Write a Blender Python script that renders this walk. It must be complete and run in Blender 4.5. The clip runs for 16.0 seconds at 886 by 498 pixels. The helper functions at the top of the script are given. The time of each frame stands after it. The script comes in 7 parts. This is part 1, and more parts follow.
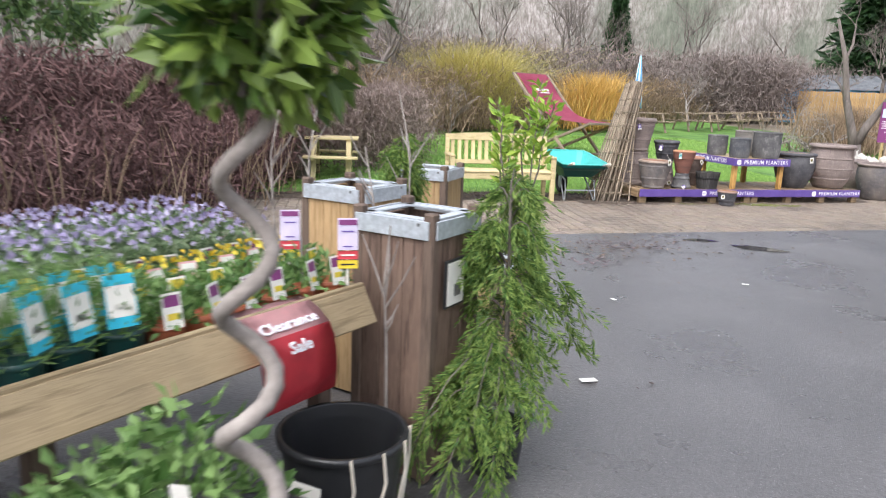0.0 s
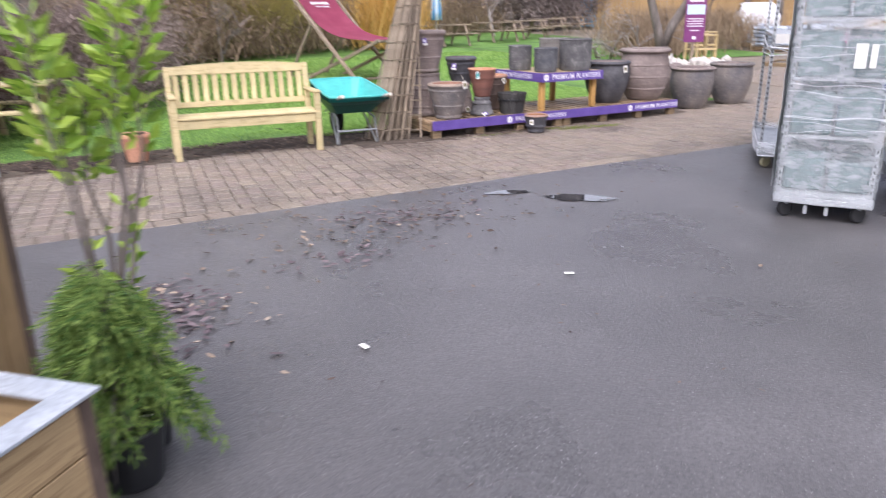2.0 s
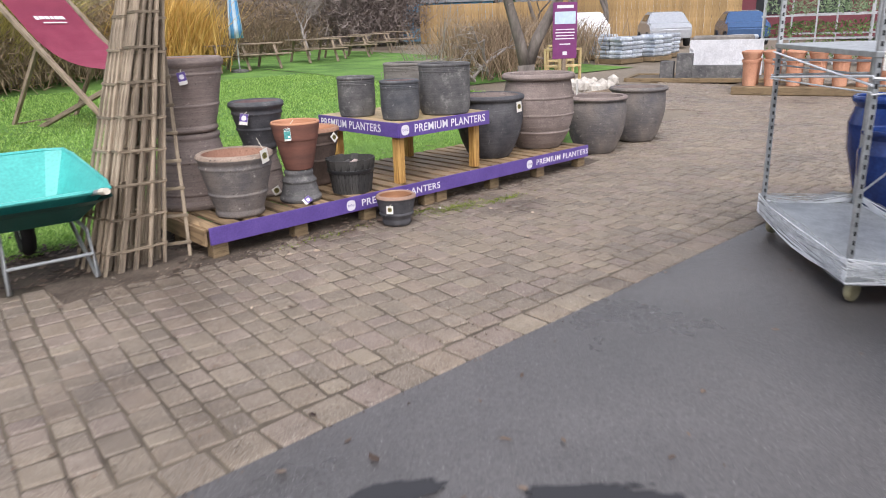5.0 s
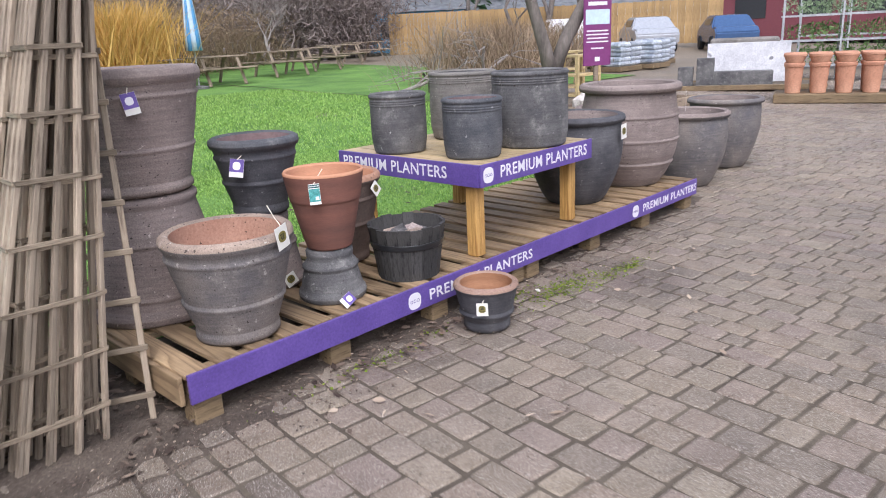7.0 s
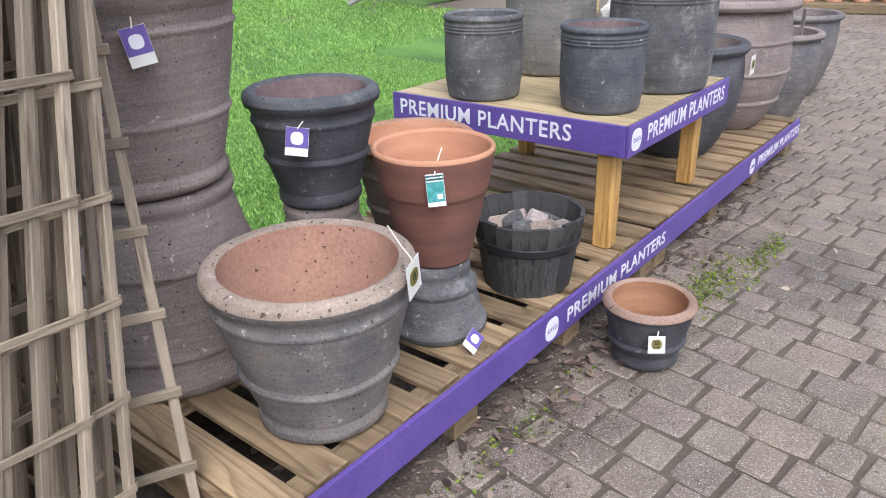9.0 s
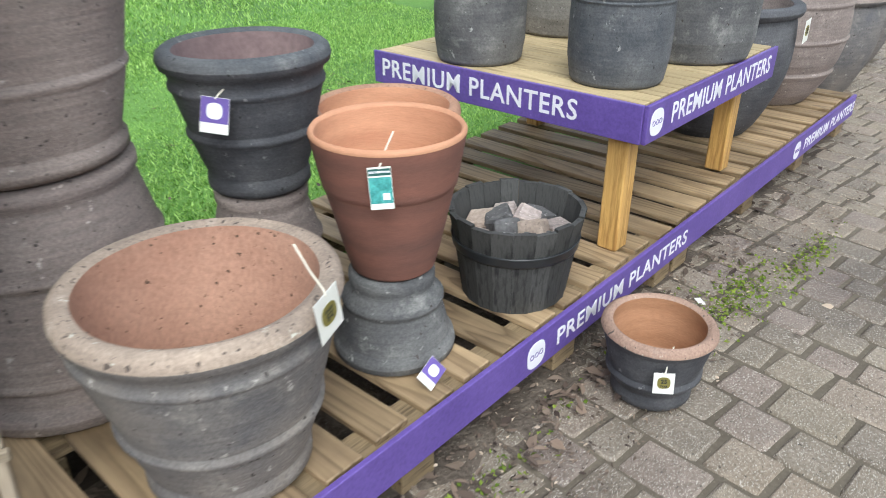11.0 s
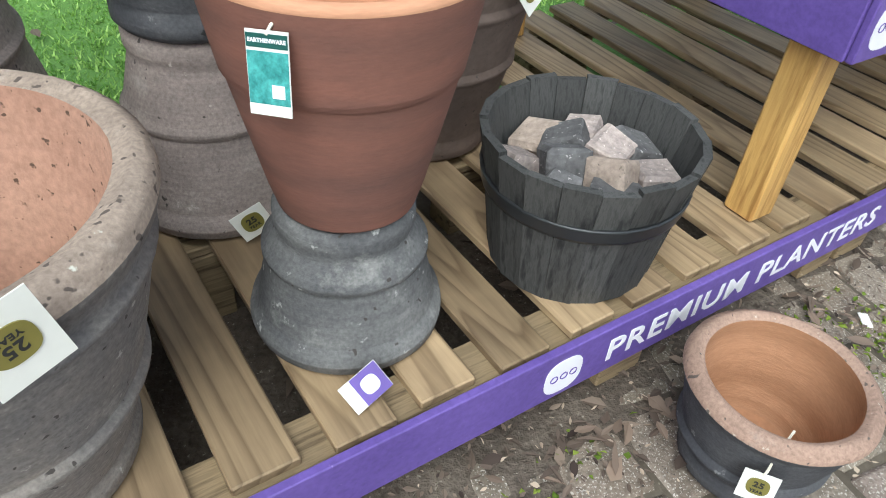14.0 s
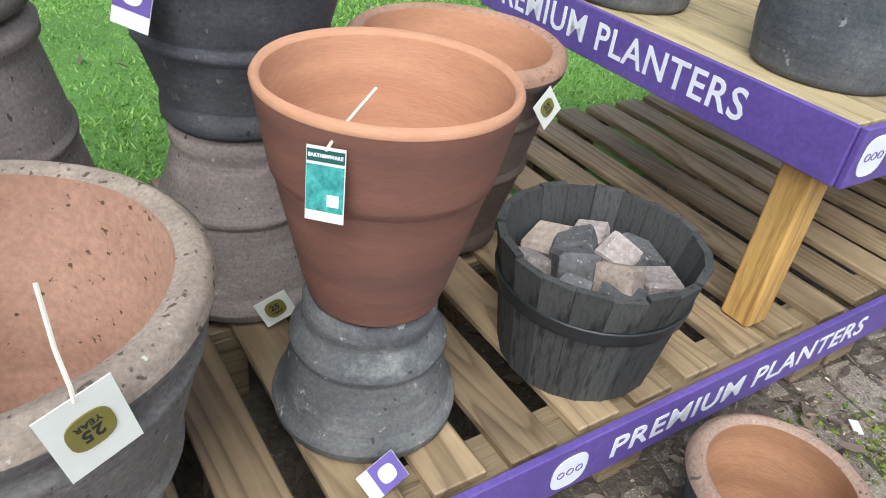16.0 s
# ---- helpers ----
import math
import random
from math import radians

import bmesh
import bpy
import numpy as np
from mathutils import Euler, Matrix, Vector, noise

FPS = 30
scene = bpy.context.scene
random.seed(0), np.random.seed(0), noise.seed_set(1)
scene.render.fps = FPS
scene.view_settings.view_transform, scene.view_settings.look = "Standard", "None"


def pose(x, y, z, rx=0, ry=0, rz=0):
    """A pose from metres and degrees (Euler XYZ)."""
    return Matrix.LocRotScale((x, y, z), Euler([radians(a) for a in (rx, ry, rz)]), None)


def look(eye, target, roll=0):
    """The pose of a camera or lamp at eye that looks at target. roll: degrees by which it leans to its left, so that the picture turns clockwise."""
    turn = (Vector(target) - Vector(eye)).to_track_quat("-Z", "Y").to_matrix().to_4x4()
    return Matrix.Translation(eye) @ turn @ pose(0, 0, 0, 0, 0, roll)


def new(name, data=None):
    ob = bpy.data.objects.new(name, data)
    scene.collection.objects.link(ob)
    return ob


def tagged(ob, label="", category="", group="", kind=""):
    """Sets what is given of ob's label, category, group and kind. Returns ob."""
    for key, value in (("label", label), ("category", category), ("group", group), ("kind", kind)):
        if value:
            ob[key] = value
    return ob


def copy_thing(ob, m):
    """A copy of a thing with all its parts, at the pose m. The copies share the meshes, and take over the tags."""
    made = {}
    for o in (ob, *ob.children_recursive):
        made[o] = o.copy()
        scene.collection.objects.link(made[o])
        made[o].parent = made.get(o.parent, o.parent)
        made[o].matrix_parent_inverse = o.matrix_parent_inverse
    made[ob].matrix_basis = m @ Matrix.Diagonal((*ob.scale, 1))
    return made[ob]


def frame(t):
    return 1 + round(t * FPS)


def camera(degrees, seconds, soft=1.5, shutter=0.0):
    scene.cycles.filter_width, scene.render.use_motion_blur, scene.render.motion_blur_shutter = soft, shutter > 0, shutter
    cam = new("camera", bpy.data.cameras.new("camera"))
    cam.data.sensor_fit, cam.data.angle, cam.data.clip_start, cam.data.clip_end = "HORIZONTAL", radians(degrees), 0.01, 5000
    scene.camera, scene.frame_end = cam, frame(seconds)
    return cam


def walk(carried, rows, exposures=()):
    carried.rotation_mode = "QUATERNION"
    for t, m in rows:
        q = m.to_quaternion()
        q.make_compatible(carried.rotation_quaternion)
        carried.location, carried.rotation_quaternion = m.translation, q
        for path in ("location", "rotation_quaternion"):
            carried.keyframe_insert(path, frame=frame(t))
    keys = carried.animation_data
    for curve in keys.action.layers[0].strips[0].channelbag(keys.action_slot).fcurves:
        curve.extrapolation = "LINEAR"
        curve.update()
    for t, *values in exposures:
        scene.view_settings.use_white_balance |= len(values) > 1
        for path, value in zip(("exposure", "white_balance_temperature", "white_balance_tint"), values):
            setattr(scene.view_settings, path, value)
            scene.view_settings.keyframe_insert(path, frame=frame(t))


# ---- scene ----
cam = camera(63.5, 16.0, 0.9, 0.45)
PATH = [
    (0, (0.076, -2.875, 1.614), (-0.120, -0.931, 1.190), 2.3),
    (0.3, (0.215, -2.517, 1.600), (0.017, -0.574, 1.139), 1.9),
    (0.5, (0.307, -2.278, 1.591), (0.024, -0.335, 1.211), 1.6),
    (1, (0.523, -1.631, 1.588), (0.313, 0.300, 1.114), -0.5),
    (1.5, (0.678, -0.961, 1.573), (0.715, 0.978, 1.086), -1.8),
    (2, (0.865, -0.235, 1.533), (1.131, 1.647, 0.911), -0.8),
    (2.5, (0.986, 0.509, 1.470), (1.416, 2.349, 0.813), -1.3),
    (3, (1.152, 1.189, 1.482), (1.646, 3.047, 0.933), -1.5),
    (3.5, (1.257, 1.860, 1.505), (1.810, 3.711, 0.987), -1.1),
    (4, (1.453, 2.574, 1.507), (2.050, 4.419, 1.020), -1.1),
    (4.5, (1.644, 3.277, 1.498), (2.312, 5.090, 0.980), -1.6),
    (5, (1.771, 3.955, 1.497), (2.482, 5.727, 0.903), -1.9),
    (5.2, (1.882, 4.210, 1.479), (2.509, 6.041, 0.974), -2.0),
    (7.3, (1.901, 6.574, 1.401), (2.729, 8.292, 0.801), -2.8),
    (7.5, (1.893, 6.740, 1.440), (2.693, 8.455, 0.790), -3.4),
    (8, (1.851, 7.158, 1.445), (2.599, 8.898, 0.804), -5.9),
    (8.5, (1.795, 7.511, 1.421), (2.664, 9.145, 0.662), -2.4),
    (8.7, (1.785, 7.603, 1.440), (2.701, 9.189, 0.638), -1.8),
    (10.8, (2.088, 7.963, 1.375), (2.905, 9.554, 0.479), -0.4),
    (11, (2.180, 8.026, 1.366), (2.995, 9.594, 0.429), -0.2),
    (11.5, (2.328, 8.214, 1.331), (3.171, 9.762, 0.386), 1.4),
    (12, (2.421, 8.365, 1.317), (3.192, 9.901, 0.294), 0.6),
    (12.5, (2.552, 8.472, 1.287), (3.065, 10.063, 0.189), -0.6),
    (13, (2.637, 8.530, 1.272), (2.978, 10.166, 0.174), -0.3),
    (13.5, (2.700, 8.591, 1.224), (3.034, 10.145, 0.010), 0.1),
    (14, (2.730, 8.621, 1.131), (3.126, 10.090, -0.167), 5.0),
    (14.5, (2.731, 8.629, 1.135), (3.089, 10.119, -0.150), 5.3),
    (15, (2.714, 8.617, 1.161), (3.073, 10.174, -0.043), 6.9),
    (15.5, (2.677, 8.596, 1.183), (3.081, 10.189, 0.043), 8.3),
    (16, (2.662, 8.594, 1.191), (3.106, 10.193, 0.074), 7.8),
]

EXPOSURES = [(0.0, 1.28, 6300, 13), (0.6, 1.36, 6050, 21), (1.0, 1.36, 6000, 24), (2.5, 1.05, 6250, 19), (3.5, 0.97, 6350, 14), (5.0, 0.9, 6400, 15), (7.4, 0.98, 5950, 17), (8.5, 1.0, 5880, 15), (11.0, 1.10, 6000, 3), (12.0, 1.04, 5950, 6), (13.0, 1.07, 6000, 5), (14.4, 1.15, 5950, 0), (15.2, 1.13, 5900, 1), (16.0, 1.06, 5950, 3)]
walk(cam, [(t, look(eye, target, roll)) for t, eye, target, roll in PATH], EXPOSURES)

# world and sun: a bright overcast winter day
world = bpy.data.worlds.new("overcast")
world.use_nodes = True
scene.world = world
wn = world.node_tree
wn.nodes.clear()
sky = wn.nodes.new("ShaderNodeTexSky")
sky.sky_type, sky.sun_disc = "NISHITA", False
sky.sun_elevation, sky.sun_rotation = radians(38), radians(200)
sky.air_density, sky.dust_density, sky.ozone_density = 1.0, 1.6, 1.0
pale = wn.nodes.new("ShaderNodeHueSaturation")
pale.inputs["Saturation"].default_value = 0.30
back = wn.nodes.new("ShaderNodeBackground")
back.inputs["Strength"].default_value = 0.15
wout = wn.nodes.new("ShaderNodeOutputWorld")
wn.links.new(sky.outputs[0], pale.inputs["Color"])
wn.links.new(pale.outputs[0], back.inputs[0])
wn.links.new(back.outputs[0], wout.inputs[0])
sun_data = bpy.data.lights.new("sun", "SUN")
sun_data.energy, sun_data.angle, sun_data.color = 1.2, radians(35), (1.0, 0.98, 0.95)
sun = new("sun", sun_data)
sun.matrix_world = look((0, 0, 30), (6, 16, 0))

# ---- frame of the place: u runs along the display, v away from it over the lawn ----
AXIS = radians(21.0)
ORIGIN = Vector((2.046, 8.95, 0))
UDIR = Vector((math.cos(AXIS), math.sin(AXIS), 0))
VDIR = Vector((-math.sin(AXIS), math.cos(AXIS), 0))


def P(u, v, z=0.0):
    return ORIGIN + UDIR * u + VDIR * v + Vector((0, 0, z))


def rise(v):
    """Height of the lawn and road, which climb gently behind the display."""
    return 0.032 * min(max(0.0, v - 2.0), 25.0)


def uv_of(x, y):
    d = Vector((x, y, 0)) - ORIGIN
    return d.dot(UDIR), d.dot(VDIR)


def M(u, v, z=0.0, rz=0.0):
    p = P(u, v, z)
    return pose(p.x, p.y, p.z, 0, 0, 21.0 + rz)


# ---- materials ----
def principled(name, rough=0.7, metal=0.0, spec=0.5):
    m = bpy.data.materials.new(name)
    m.use_nodes = True
    b = m.node_tree.nodes["Principled BSDF"]
    b.inputs["Roughness"].default_value, b.inputs["Metallic"].default_value = rough, metal
    b.inputs["Specular IOR Level"].default_value = spec
    return m, m.node_tree, b


def noise_node(nt, scale, detail=4, vec=None, rough=0.6, stretch=None):
    n = nt.nodes.new("ShaderNodeTexNoise")
    n.inputs["Scale"].default_value, n.inputs["Detail"].default_value, n.inputs["Roughness"].default_value = scale, detail, rough
    if vec is None:
        co = nt.nodes.new("ShaderNodeTexCoord")
        vec = co.outputs["Object"]
    if stretch:
        mp = nt.nodes.new("ShaderNodeMapping")
        mp.inputs["Scale"].default_value = stretch
        nt.links.new(vec, mp.inputs["Vector"])
        vec = mp.outputs[0]
    nt.links.new(vec, n.inputs["Vector"])
    return n


def ramp(nt, fac, stops):
    r = nt.nodes.new("ShaderNodeValToRGB")
    while len(r.color_ramp.elements) < len(stops):
        r.color_ramp.elements.new(0.5)
    for e, (p, c) in zip(r.color_ramp.elements, stops):
        e.position, e.color = p, (*c, 1) if len(c) == 3 else c
    nt.links.new(fac, r.inputs["Fac"])
    return r


def mix(nt, a, b, fac, blend="MIX"):
    n = nt.nodes.new("ShaderNodeMix")
    n.data_type, n.blend_type = "RGBA", blend
    for sock, val in ((n.inputs[6], a), (n.inputs[7], b), (n.inputs[0], fac)):
        if hasattr(val, "is_linked"):
            nt.links.new(val, sock)
        elif isinstance(val, tuple):
            sock.default_value = (*val, 1)
        else:
            sock.default_value = val
    return n.outputs[2]


def bump(nt, b, height, strength, dist=0.01):
    n = nt.nodes.new("ShaderNodeBump")
    n.inputs["Strength"].default_value, n.inputs["Distance"].default_value = strength, dist
    nt.links.new(height, n.inputs["Height"])
    nt.links.new(n.outputs[0], b.inputs["Normal"])


def surface(name, dark, light, big=3.0, fine=60.0, rough=0.75, bumps=0.3, spots=None, spot_scale=90.0, spot_at=0.62,
            random=0.0, stretch=None, spec=0.4, metal=0.0, bump_dist=0.004, island=False, wet=0.0, grain=0.45):
    """A two-scale surface: broad patches between dark and light, fine grain, relief, and specks of a third colour."""
    m, nt, b = principled(name, rough, metal, spec)
    n1 = noise_node(nt, big, 5, stretch=stretch)
    n2 = noise_node(nt, fine, 3, stretch=stretch)
    c = ramp(nt, n1.outputs["Fac"], [(0.3, dark), (0.7, light)]).outputs["Color"]
    g = ramp(nt, n2.outputs["Fac"], [(0.3, (0.62, 0.62, 0.62)), (0.7, (1.25, 1.25, 1.25))]).outputs["Color"]
    c = mix(nt, c, g, grain, "MULTIPLY")
    if spots:
        n3 = noise_node(nt, spot_scale, 2)
        s = ramp(nt, n3.outputs["Fac"], [(spot_at, (0, 0, 0)), (spot_at + 0.06, (1, 1, 1))]).outputs["Color"]
        c = mix(nt, c, spots, s)
    if random:
        info = nt.nodes.new("ShaderNodeNewGeometry" if island else "ShaderNodeObjectInfo")
        r = ramp(nt, info.outputs["Random Per Island" if island else "Random"], [(0, (1 - random,) * 3), (1, (1 + random,) * 3)]).outputs["Color"]
        c = mix(nt, c, r, 1.0, "MULTIPLY")
    nt.links.new(c, b.inputs["Base Color"])
    if wet:
        rr = ramp(nt, n1.outputs["Fac"], [(0.35, (rough - wet,) * 3), (0.65, (rough,) * 3)])
        nt.links.new(rr.outputs["Color"], b.inputs["Roughness"])
    if bumps:
        bump(nt, b, n2.outputs["Fac"], bumps, bump_dist)
    return m


def wood(name, dark, light, rough=0.7, along=(1, 14, 14), grain=6.0, random=0.12, bumps=0.25):
    """Timber whose grain runs along the object's x axis unless told otherwise."""
    m, nt, b = principled(name, rough, 0, 0.3)
    n1 = noise_node(nt, grain, 6, stretch=along, rough=0.65)
    n2 = noise_node(nt, 2.5, 3)
    c = ramp(nt, n1.outputs["Fac"], [(0.36, dark), (0.50, light), (0.56, tuple(0.55 * (a + q) for a, q in zip(dark, light))), (0.66, light)]).outputs["Color"]
    p = ramp(nt, n2.outputs["Fac"], [(0.3, (0.75, 0.75, 0.77)), (0.7, (1.15, 1.13, 1.1))]).outputs["Color"]
    c = mix(nt, c, p, 0.8, "MULTIPLY")
    if random:
        info = nt.nodes.new("ShaderNodeObjectInfo")
        r = ramp(nt, info.outputs["Random"], [(0, (1 - random,) * 3), (1, (1 + random,) * 3)]).outputs["Color"]
        c = mix(nt, c, r, 1.0, "MULTIPLY")
    nt.links.new(c, b.inputs["Base Color"])
    bump(nt, b, n1.outputs["Fac"], bumps, 0.003)
    return m


def plank(name, dark, light, rough=0.6, random=0.2):
    """Sawn boards, grain along the object's y axis: flowing growth lines, fine fibres, a few knots."""
    m, nt, b = principled(name, rough, 0, 0.3)
    co = nt.nodes.new("ShaderNodeTexCoord")
    info = nt.nodes.new("ShaderNodeObjectInfo")
    off = nt.nodes.new("ShaderNodeVectorMath")
    off.operation = "MULTIPLY_ADD"
    comb = nt.nodes.new("ShaderNodeCombineXYZ")
    for k in range(3):
        nt.links.new(info.outputs["Random"], comb.inputs[k])
    nt.links.new(comb.outputs[0], off.inputs[0])
    off.inputs[1].default_value = (7, 31, 13)
    nt.links.new(co.outputs["Object"], off.inputs[2])
    flow = noise_node(nt, 1.0, 1.5, off.outputs[0], 0.4, (6.5, 0.55, 6.5))
    many = nt.nodes.new("ShaderNodeMath")
    many.operation = "MULTIPLY"
    nt.links.new(flow.outputs["Fac"], many.inputs[0])
    many.inputs[1].default_value = 15
    wave = nt.nodes.new("ShaderNodeMath")
    wave.operation = "FRACT"
    nt.links.new(many.outputs[0], wave.inputs[0])
    c = ramp(nt, wave.outputs[0], [(0.0, tuple(0.94 * q for q in light)), (0.2, light), (0.6, tuple(0.88 * q for q in light)), (0.92, tuple(0.55 * p + 0.4 * q for p, q in zip(dark, light))), (1.0, tuple(0.9 * q for q in light))]).outputs["Color"]
    n1 = noise_node(nt, 9, 5, off.outputs[0], stretch=(9, 0.5, 9))
    c = mix(nt, c, ramp(nt, n1.outputs["Fac"], [(0.3, (0.72, 0.70, 0.68)), (0.7, (1.15, 1.14, 1.12))]).outputs["Color"], 0.8, "MULTIPLY")
    n2 = noise_node(nt, 3.0, 4, off.outputs[0])
    c = mix(nt, c, ramp(nt, n2.outputs["Fac"], [(0.35, (0.70, 0.68, 0.68)), (0.65, (1.12, 1.1, 1.06))]).outputs["Color"], 0.9, "MULTIPLY")
    r = ramp(nt, info.outputs["Random"], [(0, (1 - random,) * 3), (1, (1 + random,) * 3)]).outputs["Color"]
    nt.links.new(mix(nt, c, r, 1.0, "MULTIPLY"), b.inputs["Base Color"])
    bump(nt, b, n1.outputs["Fac"], 0.3, 0.002)
    return m


def plain(name, colour, rough=0.5, metal=0.0, vary=0.12, scale=12.0, spec=0.5, bumps=0.0, translucent=0.0):
    m, nt, b = principled(name, rough, metal, spec)
    n1 = noise_node(nt, scale, 4)
    c = ramp(nt, n1.outputs["Fac"], [(0.3, tuple(q * (1 - vary) for q in colour)), (0.7, tuple(min(1, q * (1 + vary)) for q in colour))]).outputs["Color"]
    nt.links.new(c, b.inputs["Base Color"])
    if bumps:
        bump(nt, b, n1.outputs["Fac"], bumps, 0.004)
    return m


def leafy(name, dark, light, rough=0.5, spec=0.4, trans=0.35):
    """Foliage: each leaf its own shade between dark and light, some light passing through."""
    m, nt, b = principled(name, rough, 0, spec)
    info = nt.nodes.new("ShaderNodeNewGeometry")
    c = ramp(nt, info.outputs["Random Per Island"], [(0, dark), (1, light)]).outputs["Color"]
    nt.links.new(c, b.inputs["Base Color"])
    if trans:
        t = nt.nodes.new("ShaderNodeBsdfTranslucent")
        nt.links.new(c, t.inputs["Color"])
        ms = nt.nodes.new("ShaderNodeMixShader")
        ms.inputs[0].default_value = trans
        nt.links.new(b.outputs[0], ms.inputs[1])
        nt.links.new(t.outputs[0], ms.inputs[2])
        nt.links.new(ms.outputs[0], nt.nodes["Material Output"].inputs["Surface"])
    return m


ASPHALT = surface("asphalt", (0.085, 0.081, 0.08), (0.145, 0.138, 0.137), 0.8, 75, 0.44, 0.9, (0.34, 0.33, 0.32), 110, 0.66, wet=0.2, spec=0.6, grain=1.0, bump_dist=0.006)
def paving_stone(name, island):
    """Tumbled concrete blocks: aggregate specks, each block its own tone, damp stains that cross the joints."""
    m, nt, b = principled(name, 0.75, 0, 0.4)
    geo = nt.nodes.new("ShaderNodeNewGeometry")
    where = geo.outputs["Position"]
    stain = noise_node(nt, 0.9, 5, where)
    blotch = noise_node(nt, 7.0, 4, where)
    grain = noise_node(nt, 120, 3, where)
    speck = noise_node(nt, 210, 2, where)
    pit = noise_node(nt, 75, 2, where)
    if island:
        tone = geo.outputs["Random Per Island"]
    else:
        tone = nt.nodes.new("ShaderNodeObjectInfo").outputs["Random"]
    c = ramp(nt, tone, [(0, (0.195, 0.162, 0.134)), (0.35, (0.235, 0.195, 0.152)), (0.6, (0.255, 0.205, 0.162)), (0.8, (0.232, 0.184, 0.160)), (1, (0.285, 0.240, 0.185))]).outputs["Color"]
    c = mix(nt, c, ramp(nt, stain.outputs["Fac"], [(0.32, (0.62, 0.59, 0.58)), (0.48, (0.98, 0.97, 0.95)), (0.7, (1.15, 1.13, 1.08))]).outputs["Color"], 1.0, "MULTIPLY")
    c = mix(nt, c, ramp(nt, blotch.outputs["Fac"], [(0.3, (0.78, 0.77, 0.75)), (0.7, (1.15, 1.15, 1.15))]).outputs["Color"], 0.9, "MULTIPLY")
    c = mix(nt, c, ramp(nt, grain.outputs["Fac"], [(0.3, (0.6, 0.59, 0.58)), (0.7, (1.3, 1.3, 1.3))]).outputs["Color"], 0.8, "MULTIPLY")
    c = mix(nt, c, (0.52, 0.47, 0.41), ramp(nt, speck.outputs["Fac"], [(0.585, (0, 0, 0)), (0.64, (0.9, 0.9, 0.9))]).outputs["Color"])
    c = mix(nt, c, (0.05, 0.04, 0.034), ramp(nt, pit.outputs["Fac"], [(0.66, (0, 0, 0)), (0.72, (0.85, 0.85, 0.85))]).outputs["Color"])
    nt.links.new(c, b.inputs["Base Color"])
    nt.links.new(ramp(nt, stain.outputs["Fac"], [(0.35, (0.5,) * 3), (0.6, (0.78,) * 3)]).outputs["Color"], b.inputs["Roughness"])
    bump(nt, b, grain.outputs["Fac"], 0.6, 0.004)
    return m


PAVER = paving_stone("block paving", False)
PAVER_JOINED = paving_stone("block paving far", True)
PAVER_PLAIN = surface("trodden sandy paving", (0.155, 0.125, 0.09), (0.27, 0.22, 0.165), 0.6, 90, 0.75, 0.5, (0.40, 0.35, 0.30), 130, 0.62, wet=0.2, grain=0.7)
GRIT = surface("gritty joint", (0.075, 0.06, 0.045), (0.165, 0.135, 0.10), 2.0, 70, 0.9, 0.6, (0.2, 0.17, 0.13), 120, 0.65)
DIRT = surface("crumbly dirt", (0.06, 0.045, 0.035), (0.17, 0.135, 0.105), 5, 70, 0.95, 0.9, (0.30, 0.26, 0.21), 95, 0.66, bump_dist=0.012, grain=0.9)
SOIL = surface("bare soil", (0.035, 0.025, 0.02), (0.10, 0.075, 0.055), 1.5, 40, 0.95, 0.8, bump_dist=0.02)
LAWN = surface("lawn turf", (0.07, 0.15, 0.03), (0.17, 0.33, 0.065), 0.9, 45, 0.9, 0.8, (0.12, 0.1, 0.05), 14, 0.7, bump_dist=0.02)
MEADOW = surface("rough ground", (0.06, 0.06, 0.03), (0.13, 0.10, 0.06), 0.15, 8, 0.95, 0.5)
GRASS = leafy("grass blade", (0.115, 0.26, 0.04), (0.48, 0.69, 0.20), 0.55, 0.35)
PALE_LEAF = leafy("pale dead leaf", (0.30, 0.22, 0.16), (0.62, 0.50, 0.38), 0.7, 0.3, 0.1)
PLUM_LEAF = leafy("plum dead leaf", (0.09, 0.065, 0.07), (0.27, 0.21, 0.215), 0.7, 0.3, 0.1)
BROWN_LEAF = leafy("brown dead leaf", (0.10, 0.07, 0.055), (0.32, 0.23, 0.17), 0.7, 0.3, 0.1)
DEAD_LEAF = leafy("dead leaf", (0.045, 0.03, 0.025), (0.25, 0.185, 0.14), 0.7, 0.3, 0.1)

PINE = wood("fresh pine", (0.42, 0.30, 0.14), (0.62, 0.49, 0.26), 0.6)
BENCH_WOOD = wood("pale bench timber", (0.45, 0.36, 0.17), (0.66, 0.56, 0.32), 0.6, grain=4.0)
PALLET = plank("weathered pallet timber", (0.13, 0.082, 0.045), (0.375, 0.272, 0.165), 0.52, 0.28)
PALLET_X = wood("pallet bearer timber", (0.10, 0.07, 0.04), (0.26, 0.19, 0.11), 0.7, grain=3.0, random=0.2)
POST_WOOD = wood("varnished post", (0.38, 0.20, 0.06), (0.62, 0.38, 0.13), 0.45, along=(14, 14, 1), grain=3.0)
PLANTER_DARK = wood("brown planter boards", (0.10, 0.065, 0.05), (0.24, 0.165, 0.125), 0.75, along=(14, 14, 1), grain=3.0, random=0.15)
PLANTER_PALE = wood("honey planter boards", (0.30, 0.19, 0.09), (0.48, 0.33, 0.17), 0.7, along=(14, 14, 1), grain=3.0, random=0.12)
PLANTER_POST = wood("planter corner post", (0.09, 0.065, 0.05), (0.18, 0.13, 0.10), 0.8, along=(14, 14, 1), grain=3.0)
